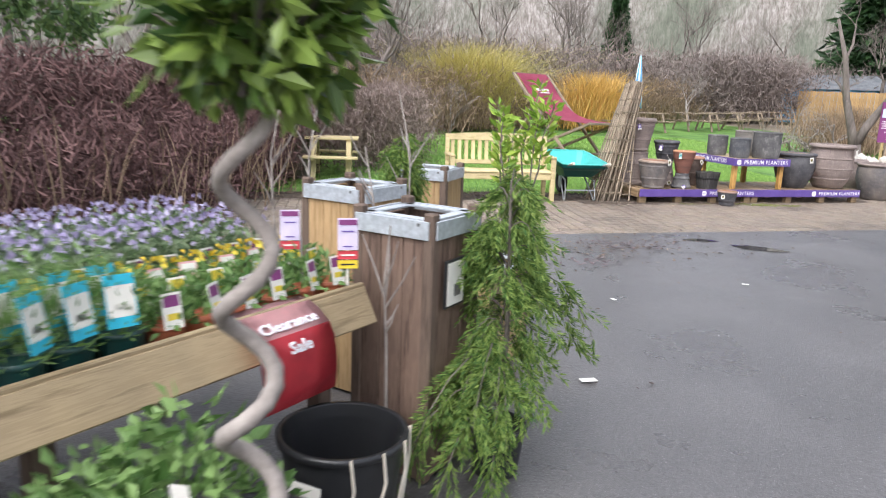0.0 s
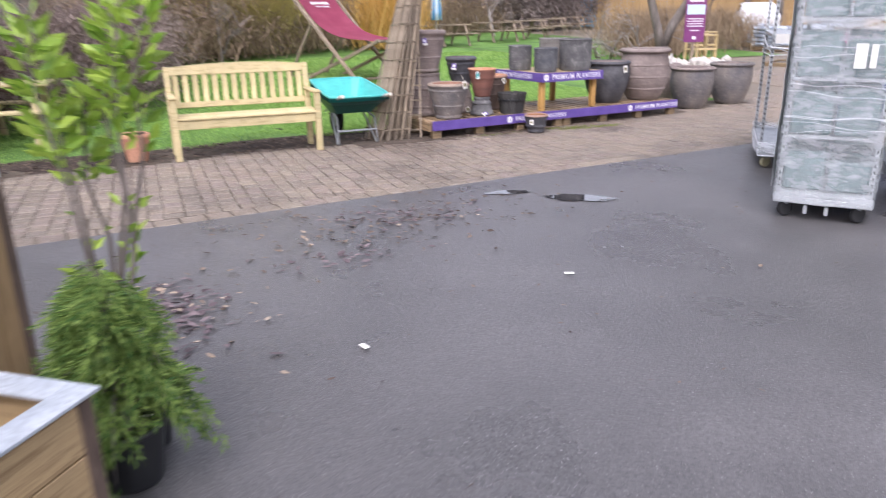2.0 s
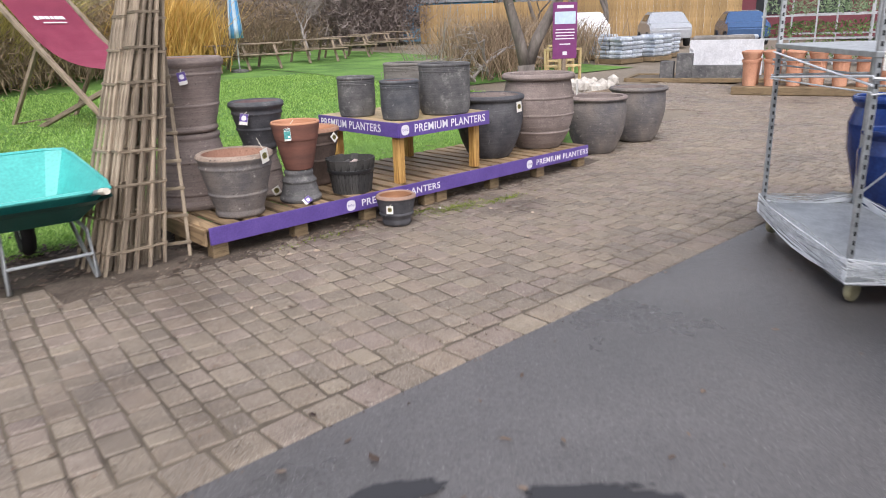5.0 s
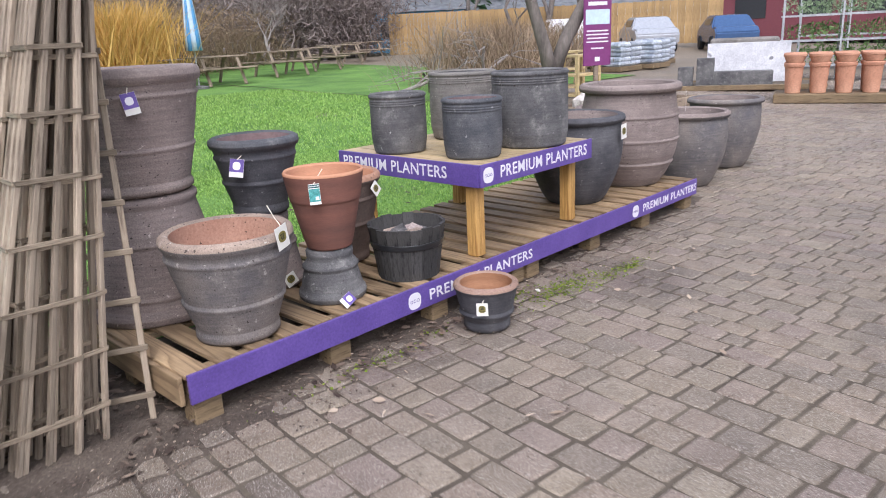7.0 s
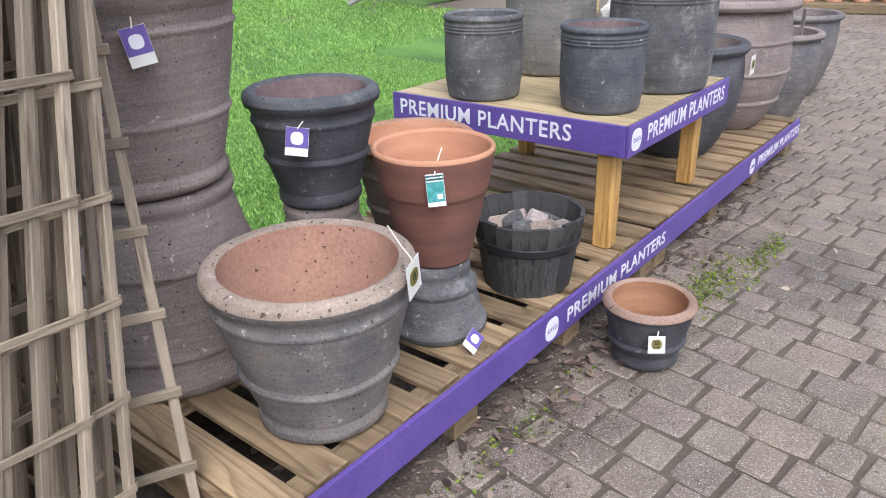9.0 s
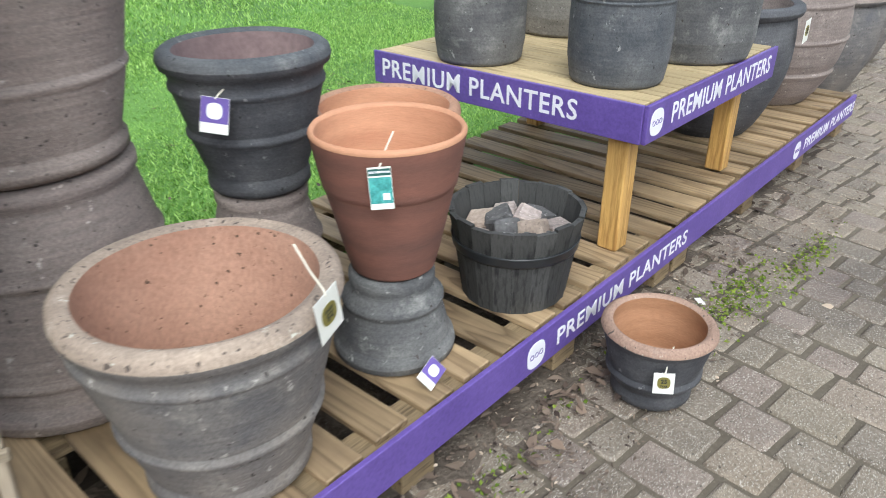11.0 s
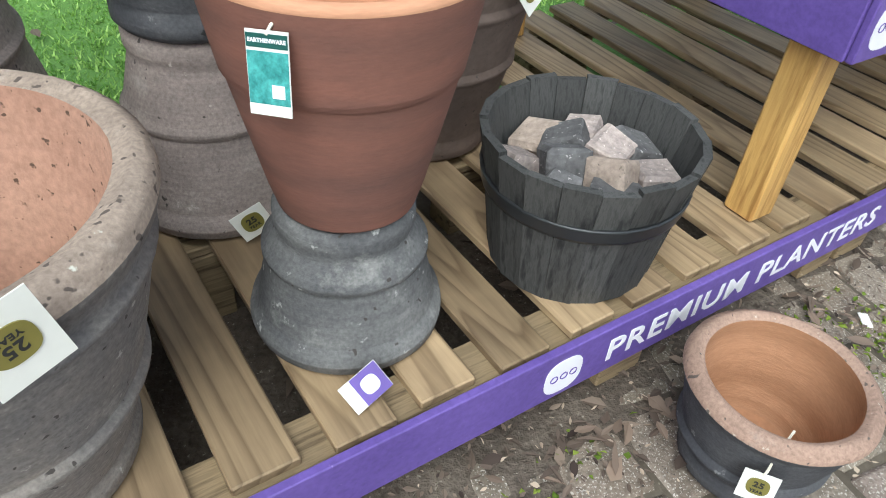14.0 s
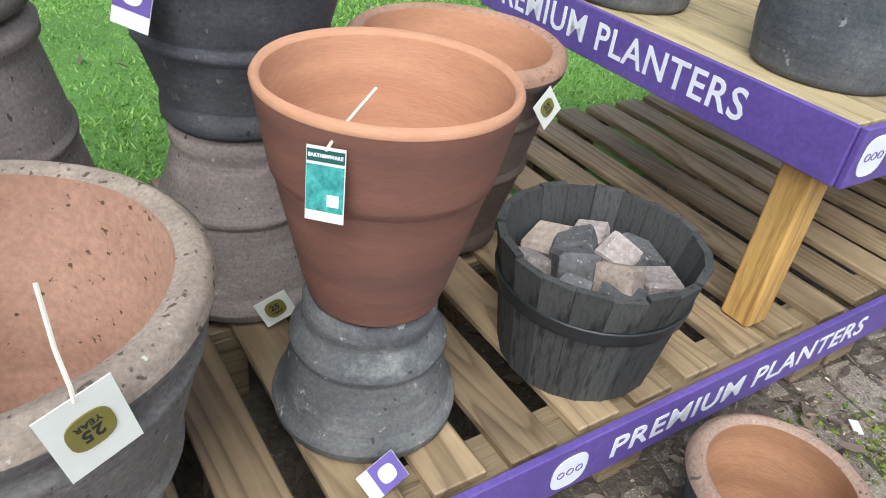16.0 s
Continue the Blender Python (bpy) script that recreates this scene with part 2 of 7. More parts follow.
GREY_WOOD = wood("weathered trellis batten", (0.18, 0.14, 0.102), (0.40, 0.328, 0.245), 0.85, along=(14, 14, 1), grain=3.0, random=0.3)
OLD_WOOD = wood("silvered garden timber", (0.16, 0.12, 0.085), (0.34, 0.27, 0.2), 0.85, grain=3.0)
RAIL_WOOD = wood("damp staging board", (0.20, 0.15, 0.085), (0.36, 0.28, 0.17), 0.6, grain=2.5)
ZINC = surface("zinc frame", (0.40, 0.44, 0.48), (0.62, 0.66, 0.70), 6, 50, 0.35, 0.1, (0.10, 0.10, 0.10), 12, 0.72, metal=0.25, spec=0.6)
STEEL = surface("galvanised steel", (0.36, 0.38, 0.39), (0.55, 0.57, 0.58), 8, 60, 0.45, 0.1, metal=0.4)
PURPLE = surface("purple sign board", (0.108, 0.066, 0.27), (0.155, 0.098, 0.36), 4, 90, 0.45, 0.12, (0.25, 0.18, 0.45), 60, 0.74)
WHITE = plain("white lettering", (0.82, 0.80, 0.84), 0.5, vary=0.04)
CARD = plain("white card tag", (0.78, 0.76, 0.70), 0.6, vary=0.05)
VIOLET_CARD = plain("violet card", (0.14, 0.09, 0.33), 0.55)
SEAL = plain("olive gold seal", (0.20, 0.17, 0.04), 0.5)
BLACK = plain("black print", (0.02, 0.02, 0.02), 0.6)
CORD = plain("pale cord", (0.72, 0.66, 0.55), 0.7)
TEAL_PIC = surface("teal picture card", (0.02, 0.16, 0.15), (0.12, 0.48, 0.45), 40, 160, 0.4, 0)
def clay(name, dark, light, wash, pits=(0.06, 0.05, 0.045), big=3.0, pit_at=0.70, wash_at=0.56, rough=0.88):
    """Hand-thrown weathered clay: broad tone patches, a chalky wash, throwing lines, grain, chips and pits."""
    m, nt, b = principled(name, rough, 0, 0.3)
    n1, n2 = noise_node(nt, big, 6, rough=0.65), noise_node(nt, 11, 6, rough=0.7)
    lines = noise_node(nt, 5, 4, stretch=(1.2, 1.2, 16))
    grain, pit, chip = noise_node(nt, 150, 4), noise_node(nt, 62, 1.5), noise_node(nt, 34, 4)
    c = ramp(nt, n1.outputs["Fac"], [(0.33, dark), (0.66, light)]).outputs["Color"]
    c = mix(nt, c, wash, ramp(nt, n2.outputs["Fac"], [(wash_at, (0, 0, 0)), (wash_at + 0.16, (0.75,) * 3)]).outputs["Color"])
    c = mix(nt, c, ramp(nt, lines.outputs["Fac"], [(0.3, (0.80, 0.80, 0.81)), (0.7, (1.16, 1.15, 1.14))]).outputs["Color"], 0.8, "MULTIPLY")
    c = mix(nt, c, ramp(nt, grain.outputs["Fac"], [(0.3, (0.68,) * 3), (0.7, (1.25,) * 3)]).outputs["Color"], 0.75, "MULTIPLY")
    c = mix(nt, c, tuple(min(0.7, 1.7 * q + 0.03) for q in wash), ramp(nt, chip.outputs["Fac"], [(0.66, (0, 0, 0)), (0.71, (0.6,) * 3)]).outputs["Color"])
    c = mix(nt, c, pits, ramp(nt, pit.outputs["Fac"], [(pit_at, (0, 0, 0)), (pit_at + 0.04, (0.95,) * 3)]).outputs["Color"])
    nt.links.new(c, b.inputs["Base Color"])
    h = mix(nt, mix(nt, lines.outputs["Fac"], grain.outputs["Fac"], 0.35), chip.outputs["Fac"], 0.4)
    bump(nt, b, h, 0.7, 0.006)
    return m


GREY_POT = clay("grey washed clay", (0.075, 0.074, 0.078), (0.19, 0.185, 0.18), (0.30, 0.29, 0.275), wash_at=0.55)
BOWL_POT = clay("grey brown clay", (0.118, 0.115, 0.122), (0.265, 0.228, 0.198), (0.32, 0.295, 0.265), big=2.2, wash_at=0.56)
BROWN_POT = clay("brown clay", (0.205, 0.165, 0.150), (0.325, 0.265, 0.238), (0.37, 0.315, 0.28), big=2.2, pit_at=0.69)
NAVY_POT = clay("dark slate clay", (0.054, 0.054, 0.062), (0.125, 0.123, 0.130), (0.18, 0.175, 0.175), (0.03, 0.03, 0.03), 4.0, 0.72, 0.60, 0.72)
PINK_RIM = clay("pinkish worn rim", (0.27, 0.175, 0.135), (0.43, 0.285, 0.215), (0.46, 0.36, 0.30), (0.10, 0.08, 0.07), 4.0, 0.67, 0.58)
OCHRE_IN = surface("ochre terracotta inside", (0.33, 0.165, 0.085), (0.47, 0.25, 0.14), 4, 60, 0.8, 0.3, stretch=(1, 1, 5), grain=0.3)
UMBER_POT = surface("umber clay", (0.085, 0.062, 0.052), (0.19, 0.135, 0.108), 4, 60, 0.85, 0.4, (0.06, 0.045, 0.04), 70, 0.67)
UMBER_RIM = surface("orange brown worn rim", (0.30, 0.16, 0.105), (0.47, 0.27, 0.18), 6, 60, 0.85, 0.3, (0.14, 0.09, 0.07), 90, 0.64)
BLUEGREY_POT = clay("blue grey clay", (0.068, 0.073, 0.083), (0.155, 0.155, 0.16), (0.23, 0.225, 0.22), (0.04, 0.04, 0.04), 4.0, 0.71, 0.57, 0.78)
PALE_POT = clay("stone grey clay", (0.16, 0.15, 0.135), (0.27, 0.25, 0.225), (0.34, 0.32, 0.285))
TERRA = surface("red terracotta", (0.145, 0.072, 0.057), (0.26, 0.112, 0.080), 2.6, 60, 0.8, 0.25, stretch=(1, 1, 5), grain=0.2)
TERRA_IN = surface("orange terracotta inside", (0.47, 0.225, 0.13), (0.61, 0.32, 0.19), 3, 50, 0.85, 0.2, stretch=(1, 1, 6), grain=0.22)
CLAY_IN = surface("pink clay inside", (0.36, 0.195, 0.135), (0.50, 0.30, 0.215), 3, 90, 0.9, 0.4, (0.10, 0.06, 0.04), 60, 0.665, grain=0.45)
MAUVE_IN = surface("mauve clay inside", (0.17, 0.115, 0.115), (0.28, 0.20, 0.19), 4, 60, 0.9, 0.3)
BUFF_RIM = clay("buff worn rim", (0.24, 0.185, 0.15), (0.43, 0.335, 0.265), (0.50, 0.41, 0.34), (0.09, 0.07, 0.06), 4.0, 0.655, 0.55)
DARK_STAVE = wood("charred stave", (0.022, 0.022, 0.022), (0.075, 0.073, 0.07), 0.7, along=(14, 14, 1), grain=4.0, random=0.2)
GREY_COBBLE = surface("dark cobble stone", (0.07, 0.066, 0.066), (0.19, 0.18, 0.18), 14, 90, 0.9, 0.9, (0.40, 0.37, 0.36), 130, 0.66, random=0.4, grain=0.6)
TAN_COBBLE = surface("tan cobble stone", (0.30, 0.23, 0.185), (0.52, 0.41, 0.34), 14, 90, 0.9, 0.9, (0.2, 0.16, 0.13), 130, 0.66, random=0.4, grain=0.6)
COBBLE = surface("cobble stone", (0.20, 0.165, 0.155), (0.42, 0.34, 0.30), 12, 90, 0.9, 0.9, (0.55, 0.47, 0.42), 130, 0.66, random=0.6, grain=0.6)
TEAL = surface("turquoise plastic tray", (0.05, 0.40, 0.37), (0.09, 0.55, 0.50), 3, 60, 0.4, 0.05, spec=0.5)
DARK_GREEN = plain("dark green enamel", (0.015, 0.09, 0.075), 0.4)
RUBBER = plain("black rubber", (0.02, 0.02, 0.021), 0.8)
BLACK_PLASTIC = plain("black plastic", (0.022, 0.023, 0.025), 0.35)
GREEN_PLASTIC = plain("dark green plastic", (0.01, 0.05, 0.045), 0.35)
MAROON = surface("maroon canvas", (0.44, 0.08, 0.15), (0.54, 0.12, 0.20), 2, 80, 0.7, 0.1)
RED_CARD = plain("red sale card", (0.66, 0.06, 0.08), 0.4)
# pink of some labels, and of the red sale card where light falls
PINK_LIT_CARD = plain("pink label and lit red card", (0.75, 0.42, 0.42), 0.35)
MAGENTA = plain("purple poster", (0.20, 0.04, 0.16), 0.5)


# ---- building helpers ----
def add_box(bm, size, m=None, bev=0.0):
    r = bmesh.ops.create_cube(bm, size=1.0, matrix=(m or Matrix()) @ Matrix.Diagonal((*size, 1)))
    if bev:
        edges = list({e for v in r["verts"] for e in v.link_edges})
        bmesh.ops.bevel(bm, geom=edges, offset=bev, segments=1, affect="EDGES", profile=0.5)
    return r


def boxmesh(size, m=None, bev=0.0):
    bm = bmesh.new()
    add_box(bm, size, m, bev)
    return bm


def add_tube(bm, points, radii, sides=8, closed=True):
    """A tapered tube along points."""
    points = [Vector(p) for p in points]
    if not isinstance(radii, (list, tuple)):
        radii = [radii] * len(points)
    rings, n = [], len(points)
    for i, p in enumerate(points):
        d = (points[min(i + 1, n - 1)] - points[max(i - 1, 0)]).normalized()
        a = d.orthogonal().normalized() if abs(d.z) > 0.9 else Vector((-d.y, d.x, 0)).normalized()
        b = d.cross(a)
        rings.append([bm.verts.new(p + (a * math.cos(k * math.tau / sides) + b * math.sin(k * math.tau / sides)) * radii[i]) for k in range(sides)])
    for r, s in zip(rings, rings[1:]):
        for k in range(sides):
            bm.faces.new((r[k], r[(k + 1) % sides], s[(k + 1) % sides], s[k]))
    if closed and sides > 2:
        bm.faces.new(list(reversed(rings[0])))
        bm.faces.new(rings[-1])
    return rings


def tubemesh(points, radii, sides=8):
    bm = bmesh.new()
    add_tube(bm, points, radii, sides)
    return bm


def lathe(profile, seg=48, wobble=0.0, start=0, marks=()):
    """A turned body from (radius, height) steps. marks: (first step, material index) from there on."""
    bm = bmesh.new()
    rings = []
    fine, owner = [profile[0]], []
    for i, ((r0, z0), (r1, z1)) in enumerate(zip(profile, profile[1:])):
        span = math.hypot(r1 - r0, z1 - z0)
        for f in ((0.005 / span, 0.35, 0.65, 1 - 0.005 / span) if span > 0.03 else ()):
            fine.append((r0 + (r1 - r0) * f, z0 + (z1 - z0) * f))
            owner.append(i)
        fine.append((r1, z1))
        owner.append(i)
    for r, z in fine:
        if r < 1e-5:
            rings.append([bm.verts.new((0, 0, z))])
            continue
        ring = []
        for k in range(seg):
            a = k * math.tau / seg
            w = 1 + wobble * noise.noise((math.cos(a) * 1.7, math.sin(a) * 1.7, z * 6 + start))
            ring.append(bm.verts.new((r * w * math.cos(a), r * w * math.sin(a), z)))
        rings.append(ring)
    for i, (a, b) in enumerate(zip(rings, rings[1:])):
        idx = 0
        for first, k in marks:
            if owner[i] >= first:
                idx = k
        for k in range(seg):
            j = (k + 1) % seg
            if len(a) == 1 and len(b) == 1:
                continue
            if len(a) == 1:
                f = bm.faces.new((a[0], b[j], b[k]))
            elif len(b) == 1:
                f = bm.faces.new((a[k], a[j], b[0]))
            else:
                f = bm.faces.new((a[k], a[j], b[j], b[k]))
            f.material_index, f.smooth = idx, True
    bmesh.ops.recalc_face_normals(bm, faces=bm.faces)
    return bm


def part(name, bm, material, parent=None, label="", m=None, smooth=False):
    """Links a bmesh as one mesh object under a thing or part."""
    me = bpy.data.meshes.new(name)
    if smooth:
        for f in bm.faces:
            f.smooth = True
    bm.to_mesh(me)
    bm.free()
    return mesh_part(name, me, material, parent, label, m)


def mesh_part(name, me, material, parent=None, label="", m=None):
    if not me.materials:
        for k in material if isinstance(material, (list, tuple)) else [material]:
            me.materials.append(k)
    ob = new(name, me)
    if parent:
        ob.parent = parent
    if m is not None:
        ob.matrix_basis = m
    if label:
        tagged(ob, label)
    return ob


def thing(name, m, label, category, group="", kind=""):
    ob = new(name)
    ob.empty_display_size = 0.1
    ob.matrix_basis = m
    return tagged(ob, label, category, group, kind)


def raw(name, verts, faces, material, parent=None, label="", m=None, smooth=False):
    me = bpy.data.meshes.new(name)
    me.from_pydata(verts, [], faces)
    if smooth:
        me.shade_smooth()
    return mesh_part(name, me, material, parent, label, m)


def lettering(name, text, height, material, parent, m, bold=0.0, depth=0.0015, width=None, label=""):
    """Raised letters, centred, in the local xy plane of m."""
    cu = bpy.data.curves.new(name, "FONT")
    cu.space_character = 1.08
    cu.body, cu.size, cu.align_x, cu.align_y, cu.extrude, cu.offset, cu.resolution_u = text, height / 0.70, "CENTER", "CENTER", depth, bold, 3
    tmp = new(name, cu)
    bpy.context.view_layer.update()
    me = bpy.data.meshes.new_from_object(tmp.evaluated_get(bpy.context.evaluated_depsgraph_get()))
    bpy.data.objects.remove(tmp)
    bpy.data.curves.remove(cu)
    if width:
        xs = [v.co.x for v in me.vertices]
        k = width / (max(xs) - min(xs))
        for v in me.vertices:
            v.co.x *= k
    me.name = name
    me.materials.clear()
    return mesh_part(name, me, material, parent, label, m)


def leaf_cloud(spots, length, width, rng, droop=0.0, spread=1.0, fold=0.25, dirs=None):
    """Verts and faces of folded leaves at spots."""
    n = len(spots)
    spots = np.asarray(spots, float)
    if dirs is None:
        dirs = rng.normal(size=(n, 3)) * (1, 1, spread)
        dirs[:, 2] -= droop
    d = dirs / np.linalg.norm(dirs, axis=1, keepdims=True)
    s = np.cross(d, rng.normal(size=(n, 3)))
    s /= np.linalg.norm(s, axis=1, keepdims=True) + 1e-9
    up = np.cross(s, d)
    k = rng.uniform(0.65, 1.25, (n, 1))
    mid = spots + d * length * k * 0.45 
    verts = np.concatenate([spots[:, None], (mid + s * width * k / 2 + up * width * fold * k)[:, None], (spots + d * length * k)[:, None],
                            (mid - s * width * k / 2 + up * width * fold * k)[:, None]], 1).reshape(-1, 3)
    base = np.arange(n)[:, None] * 4
    faces = np.concatenate([base + (0, 1, 2), base + (0, 2, 3)], 1).reshape(-1, 3)
    return verts, faces


def cloud_object(name, verts, faces, material, parent=None, label="", m=None):
    return raw(name, verts.tolist(), faces.tolist(), material, parent, label, m)


# ---- ground ----
def height_mesh(name, us, vs, z, material, label, category, jitter=0.0):
    verts = [tuple(P(u, v, z + rise(v) + jitter * noise.noise((u * 0.8, v * 0.8, 3)))) for v in vs for u in us]
    nu = len(us)
    faces = [(j * nu + i, j * nu + i + 1, (j + 1) * nu + i + 1, (j + 1) * nu + i) for j in range(len(vs) - 1) for i in range(nu - 1)]
    return tagged(raw(name, verts, faces, material, smooth=True), label, category, kind="structure")


def steps(a, b, d):
    n = max(1, round((b - a) / d))
    return [a + (b - a) * i / n for i in range(n + 1)]


height_mesh("ground", [-600, -200, -60, -20, 0, 20, 60, 200, 600], [-600, -200, -60, -20, 0, 2, 27, 60, 200, 600], -0.06, MEADOW, "rough earth ground reaching to the woods", "ground")
EDGE_V = -2.40
road = height_mesh("road", steps(-16, 4.7, 0.5), steps(-14, EDGE_V, 0.4), -0.006, ASPHALT, "damp dark grey asphalt yard with worn patches", "road", 0.0)
height_mesh("paving_bed", steps(-16, 60, 2.0), steps(EDGE_V, 1.0, 0.4), -0.0105, GRIT, "gritty sand bed under the paving", "pavement")
height_mesh("yard", steps(4.7, 90, 2.0), [-30, -14, -7, EDGE_V], -0.014, GRIT, "gritty sand bed under the yard paving", "pavement")
height_mesh("yard_back", steps(6.6, 90, 2.0), [1.0, 2, 4, 8, 12, 20, 30], -0.022, PAVER_PLAIN, "trodden sandy paving of the far yard", "pavement")
lawn = height_mesh("lawn", steps(-14, 6.6, 0.4), steps(1.0, 30, 0.5), -0.012, LAWN, "short damp green lawn", "lawn", 0.02)
height_mesh("lawn_side", steps(6.6, 9.4, 0.4), steps(4.4, 30, 0.5), -0.012, LAWN, "short damp green lawn round the bare tree", "lawn", 0.02)
height_mesh("lawn_far", steps(9.4, 17, 0.8), steps(7.4, 34, 0.8), 0.002, LAWN, "short damp green lawn beyond the tree", "lawn", 0.02)
height_mesh("flower_bed", steps(-14, 0.3, 0.5), steps(0.42, 1.3, 0.3), -0.008, SOIL, "dark bare soil strip along the lawn", "flower bed", 0.02)

rng = np.random.default_rng(4)


def grass_patch(name, n, u0, u1, v0, v1, tall, label):
    u, v = rng.uniform(u0, u1, n), rng.uniform(v0, v1, n) 
    keep = ((u < 6.5) | (v > 4.5)) & (v > 1.25 + 0.25 * np.sin(u * 3.1) + 0.15 * np.sin(u * 7.7)) 
    u, v = u[keep], v[keep]
    n = len(u)
    x = ORIGIN.x + UDIR.x * u + VDIR.x * v
    y = ORIGIN.y + UDIR.y * u + VDIR.y * v
    z = 0.032 * np.clip(v - 2, 0, 25) - 0.02
    a = rng.uniform(0, math.tau, n)
    h = tall * rng.uniform(0.5, 1.2, n)
    w = 0.0045 + 0.0012 * v
    lean = rng.normal(0, 0.6, (n, 2)) * h[:, None]
    base = np.stack([x, y, z], 1)
    side = np.stack([np.cos(a) * w, np.sin(a) * w, 0 * a], 1)
    tip = base + np.stack([lean[:, 0], lean[:, 1], h], 1)
    verts = np.stack([base - side, base + side, tip], 1).reshape(-1, 3)
    faces = np.arange(n * 3).reshape(-1, 3)
    return tagged(cloud_object(name, verts, faces, GRASS), label, "grass", kind="stuff")


grass_patch("grass", 120000, -1.5, 5.5, 1.1, 5.0, 0.030, "short green grass blades of the lawn")
grass_patch("grass_back", 90000, -6.0, 9.3, 5.0, 13.0, 0.05, "green grass blades farther up the lawn")
grass_patch("grass_side", 30000, -9.0, -1.5, 1.1, 5.0, 0.045, "green grass blades behind the bench")


def litter(name, n, spots, size, label, mat=DEAD_LEAF):
    """Curled, broad fallen leaves lying nearly flat."""
    n = len(spots)
    a = rng.uniform(0, math.tau, n)
    d = np.stack([np.cos(a), np.sin(a), rng.normal(0, 0.12, n)], 1)
    s = np.stack([-np.sin(a), np.cos(a), rng.normal(0, 0.25, n)], 1)
    k = size * rng.uniform(0.5, 1.35, (n, 1))
    w = k * rng.uniform(0.12, 0.32, (n, 1))
    up = np.array([0, 0, 1.0]) * k * rng.uniform(-0.03, 0.10, (n, 1))
    b = np.asarray(spots, float)
    cols = [b, b + d * k * 0.25 + s * w * 0.8 + up, b + d * k * 0.62 + s * w * rng.uniform(0.4, 1.0, (n, 1)) + up * 1.1, b + d * k + up * 0.5,
            b + d * k * 0.6 - s * w * rng.uniform(0.4, 1.0, (n, 1)) + up * 1.2, b + d * k * 0.28 - s * w * 0.8 + up * 0.8]
    v = np.stack(cols, 1).reshape(-1, 3)
    q = np.arange(n)[:, None] * 6
    f = np.concatenate([q + (0, 3, 2, 1), q + (0, 5, 4, 3)], 1).reshape(-1, 4)
    return tagged(cloud_object(name, v, f, mat), label, "leaf litter", kind="stuff")


def uv_spots(n, u0, u1, v0, v1, z=0.004, sig=None):
    u = rng.uniform(u0, u1, n) if sig is None else rng.normal((u0 + u1) / 2, sig[0], n)
    v = rng.uniform(v0, v1, n) if sig is None else rng.normal((v0 + v1) / 2, sig[1], n)
    return np.stack([ORIGIN.x + UDIR.x * u + VDIR.x * v, ORIGIN.y + UDIR.y * u + VDIR.y * v, np.full(n, z) + rng.uniform(0, 0.01, n)], 1)


def dirt_strip():
    us, vs = steps(-1.0, 4.7, 0.035), steps(-0.55, 0.62, 0.035)
    verts = []
    for v in vs:
        for u in us:
            reach = 0.20 - 0.06 * min(max(u - 0.2, 0), 2.2) + 0.10 * noise.noise((u * 2.1, 1, 0))
            over = min(1.0, (v + reach) / 0.16)
            z = -0.012 + 0.014 * max(-1.6, over) + 0.007 * noise.noise((u * 9, v * 9, 2)) + 0.005 * noise.noise((u * 27, v * 27, 5))
            verts.append(tuple(P(u, v, min(z, 0.014))))
    n = len(us)
    faces = [(j * n + i, j * n + i + 1, (j + 1) * n + i + 1, (j + 1) * n + i) for j in range(len(vs) - 1) for i in range(n - 1)]
    tagged(raw("soil_strip", verts, faces, DIRT, smooth=True), "crumbly dirt and leaf mould along the platform", "soil", kind="structure")


dirt_strip()
litter("bed_leaves", 0, uv_spots(2600, -6.0, 0.2, 0.30, 1.25), 0.055, "brown fallen leaves under the bench and trellis")
litter("platform_leaves", 0, uv_spots(420, -0.3, 4.4, -0.10, 0.5, 0.012), 0.05, "curled brown leaves under the platform edge")
litter("corner_leaves", 0, uv_spots(80, 0.5, 2.5, -0.22, -0.02, 0.010), 0.045, "curled brown leaves along the purple board")
litter("dirt_crumbs", 0, uv_spots(2600, -0.9, 3.6, -0.36, 0.05, 0.006), 0.016, "crumbs of bark and twig along the platform", DEAD_LEAF)
litter("pale_crumbs", 0, uv_spots(420, -0.6, 3.4, -0.40, 0.02, 0.008), 0.014, "pale chips lying in the dirt by the platform", PALE_LEAF)
litter("mould_leaves", 0, uv_spots(60, 0.7, 2.0, -0.18, -0.03, 0.012), 0.05, "broad brown leaves rotting by the purple board", BROWN_LEAF)
litter("lawn_leaves", 0, uv_spots(260, -1.5, 5.5, 1.0, 4.0, 0.02), 0.06, "brown leaves lying on the lawn")
litter("edge_crumbs", 0, uv_spots(900, -3.5, 3.5, -2.45, -2.05, 0.002), 0.018, "dark crumbs gathered along the paving edge", DEAD_LEAF)
litter("asphalt_leaves", 0, uv_spots(330, -2.1, -2.1, -3.2, -3.2, sig=(0.75, 0.38)), 0.05, "drift of dark wet leaves on the asphalt")
litter("drift_leaves", 0, uv_spots(130, -1.95, -1.95, -3.12, -3.12, sig=(0.32, 0.15)), 0.06, "heap of plum brown wet leaves on the asphalt", PLUM_LEAF)
litter("drift_pale_leaves", 0, uv_spots(34, -2.1, -2.1, -3.2, -3.2, sig=(0.6, 0.3)), 0.05, "pale curled leaves strewn on the asphalt", PALE_LEAF)
litter("kerb_leaves", 0, uv_spots(60, -2.75, -2.75, -3.85, -3.85, sig=(0.26, 0.14)), 0.06, "small heap of plum brown leaves on the asphalt", PLUM_LEAF)
litter("path_leaves", 0, uv_spots(26, -0.6, 3.4, -1.5, -0.1, 0.006), 0.05, "single pale leaves lying on the paving", PALE_LEAF)
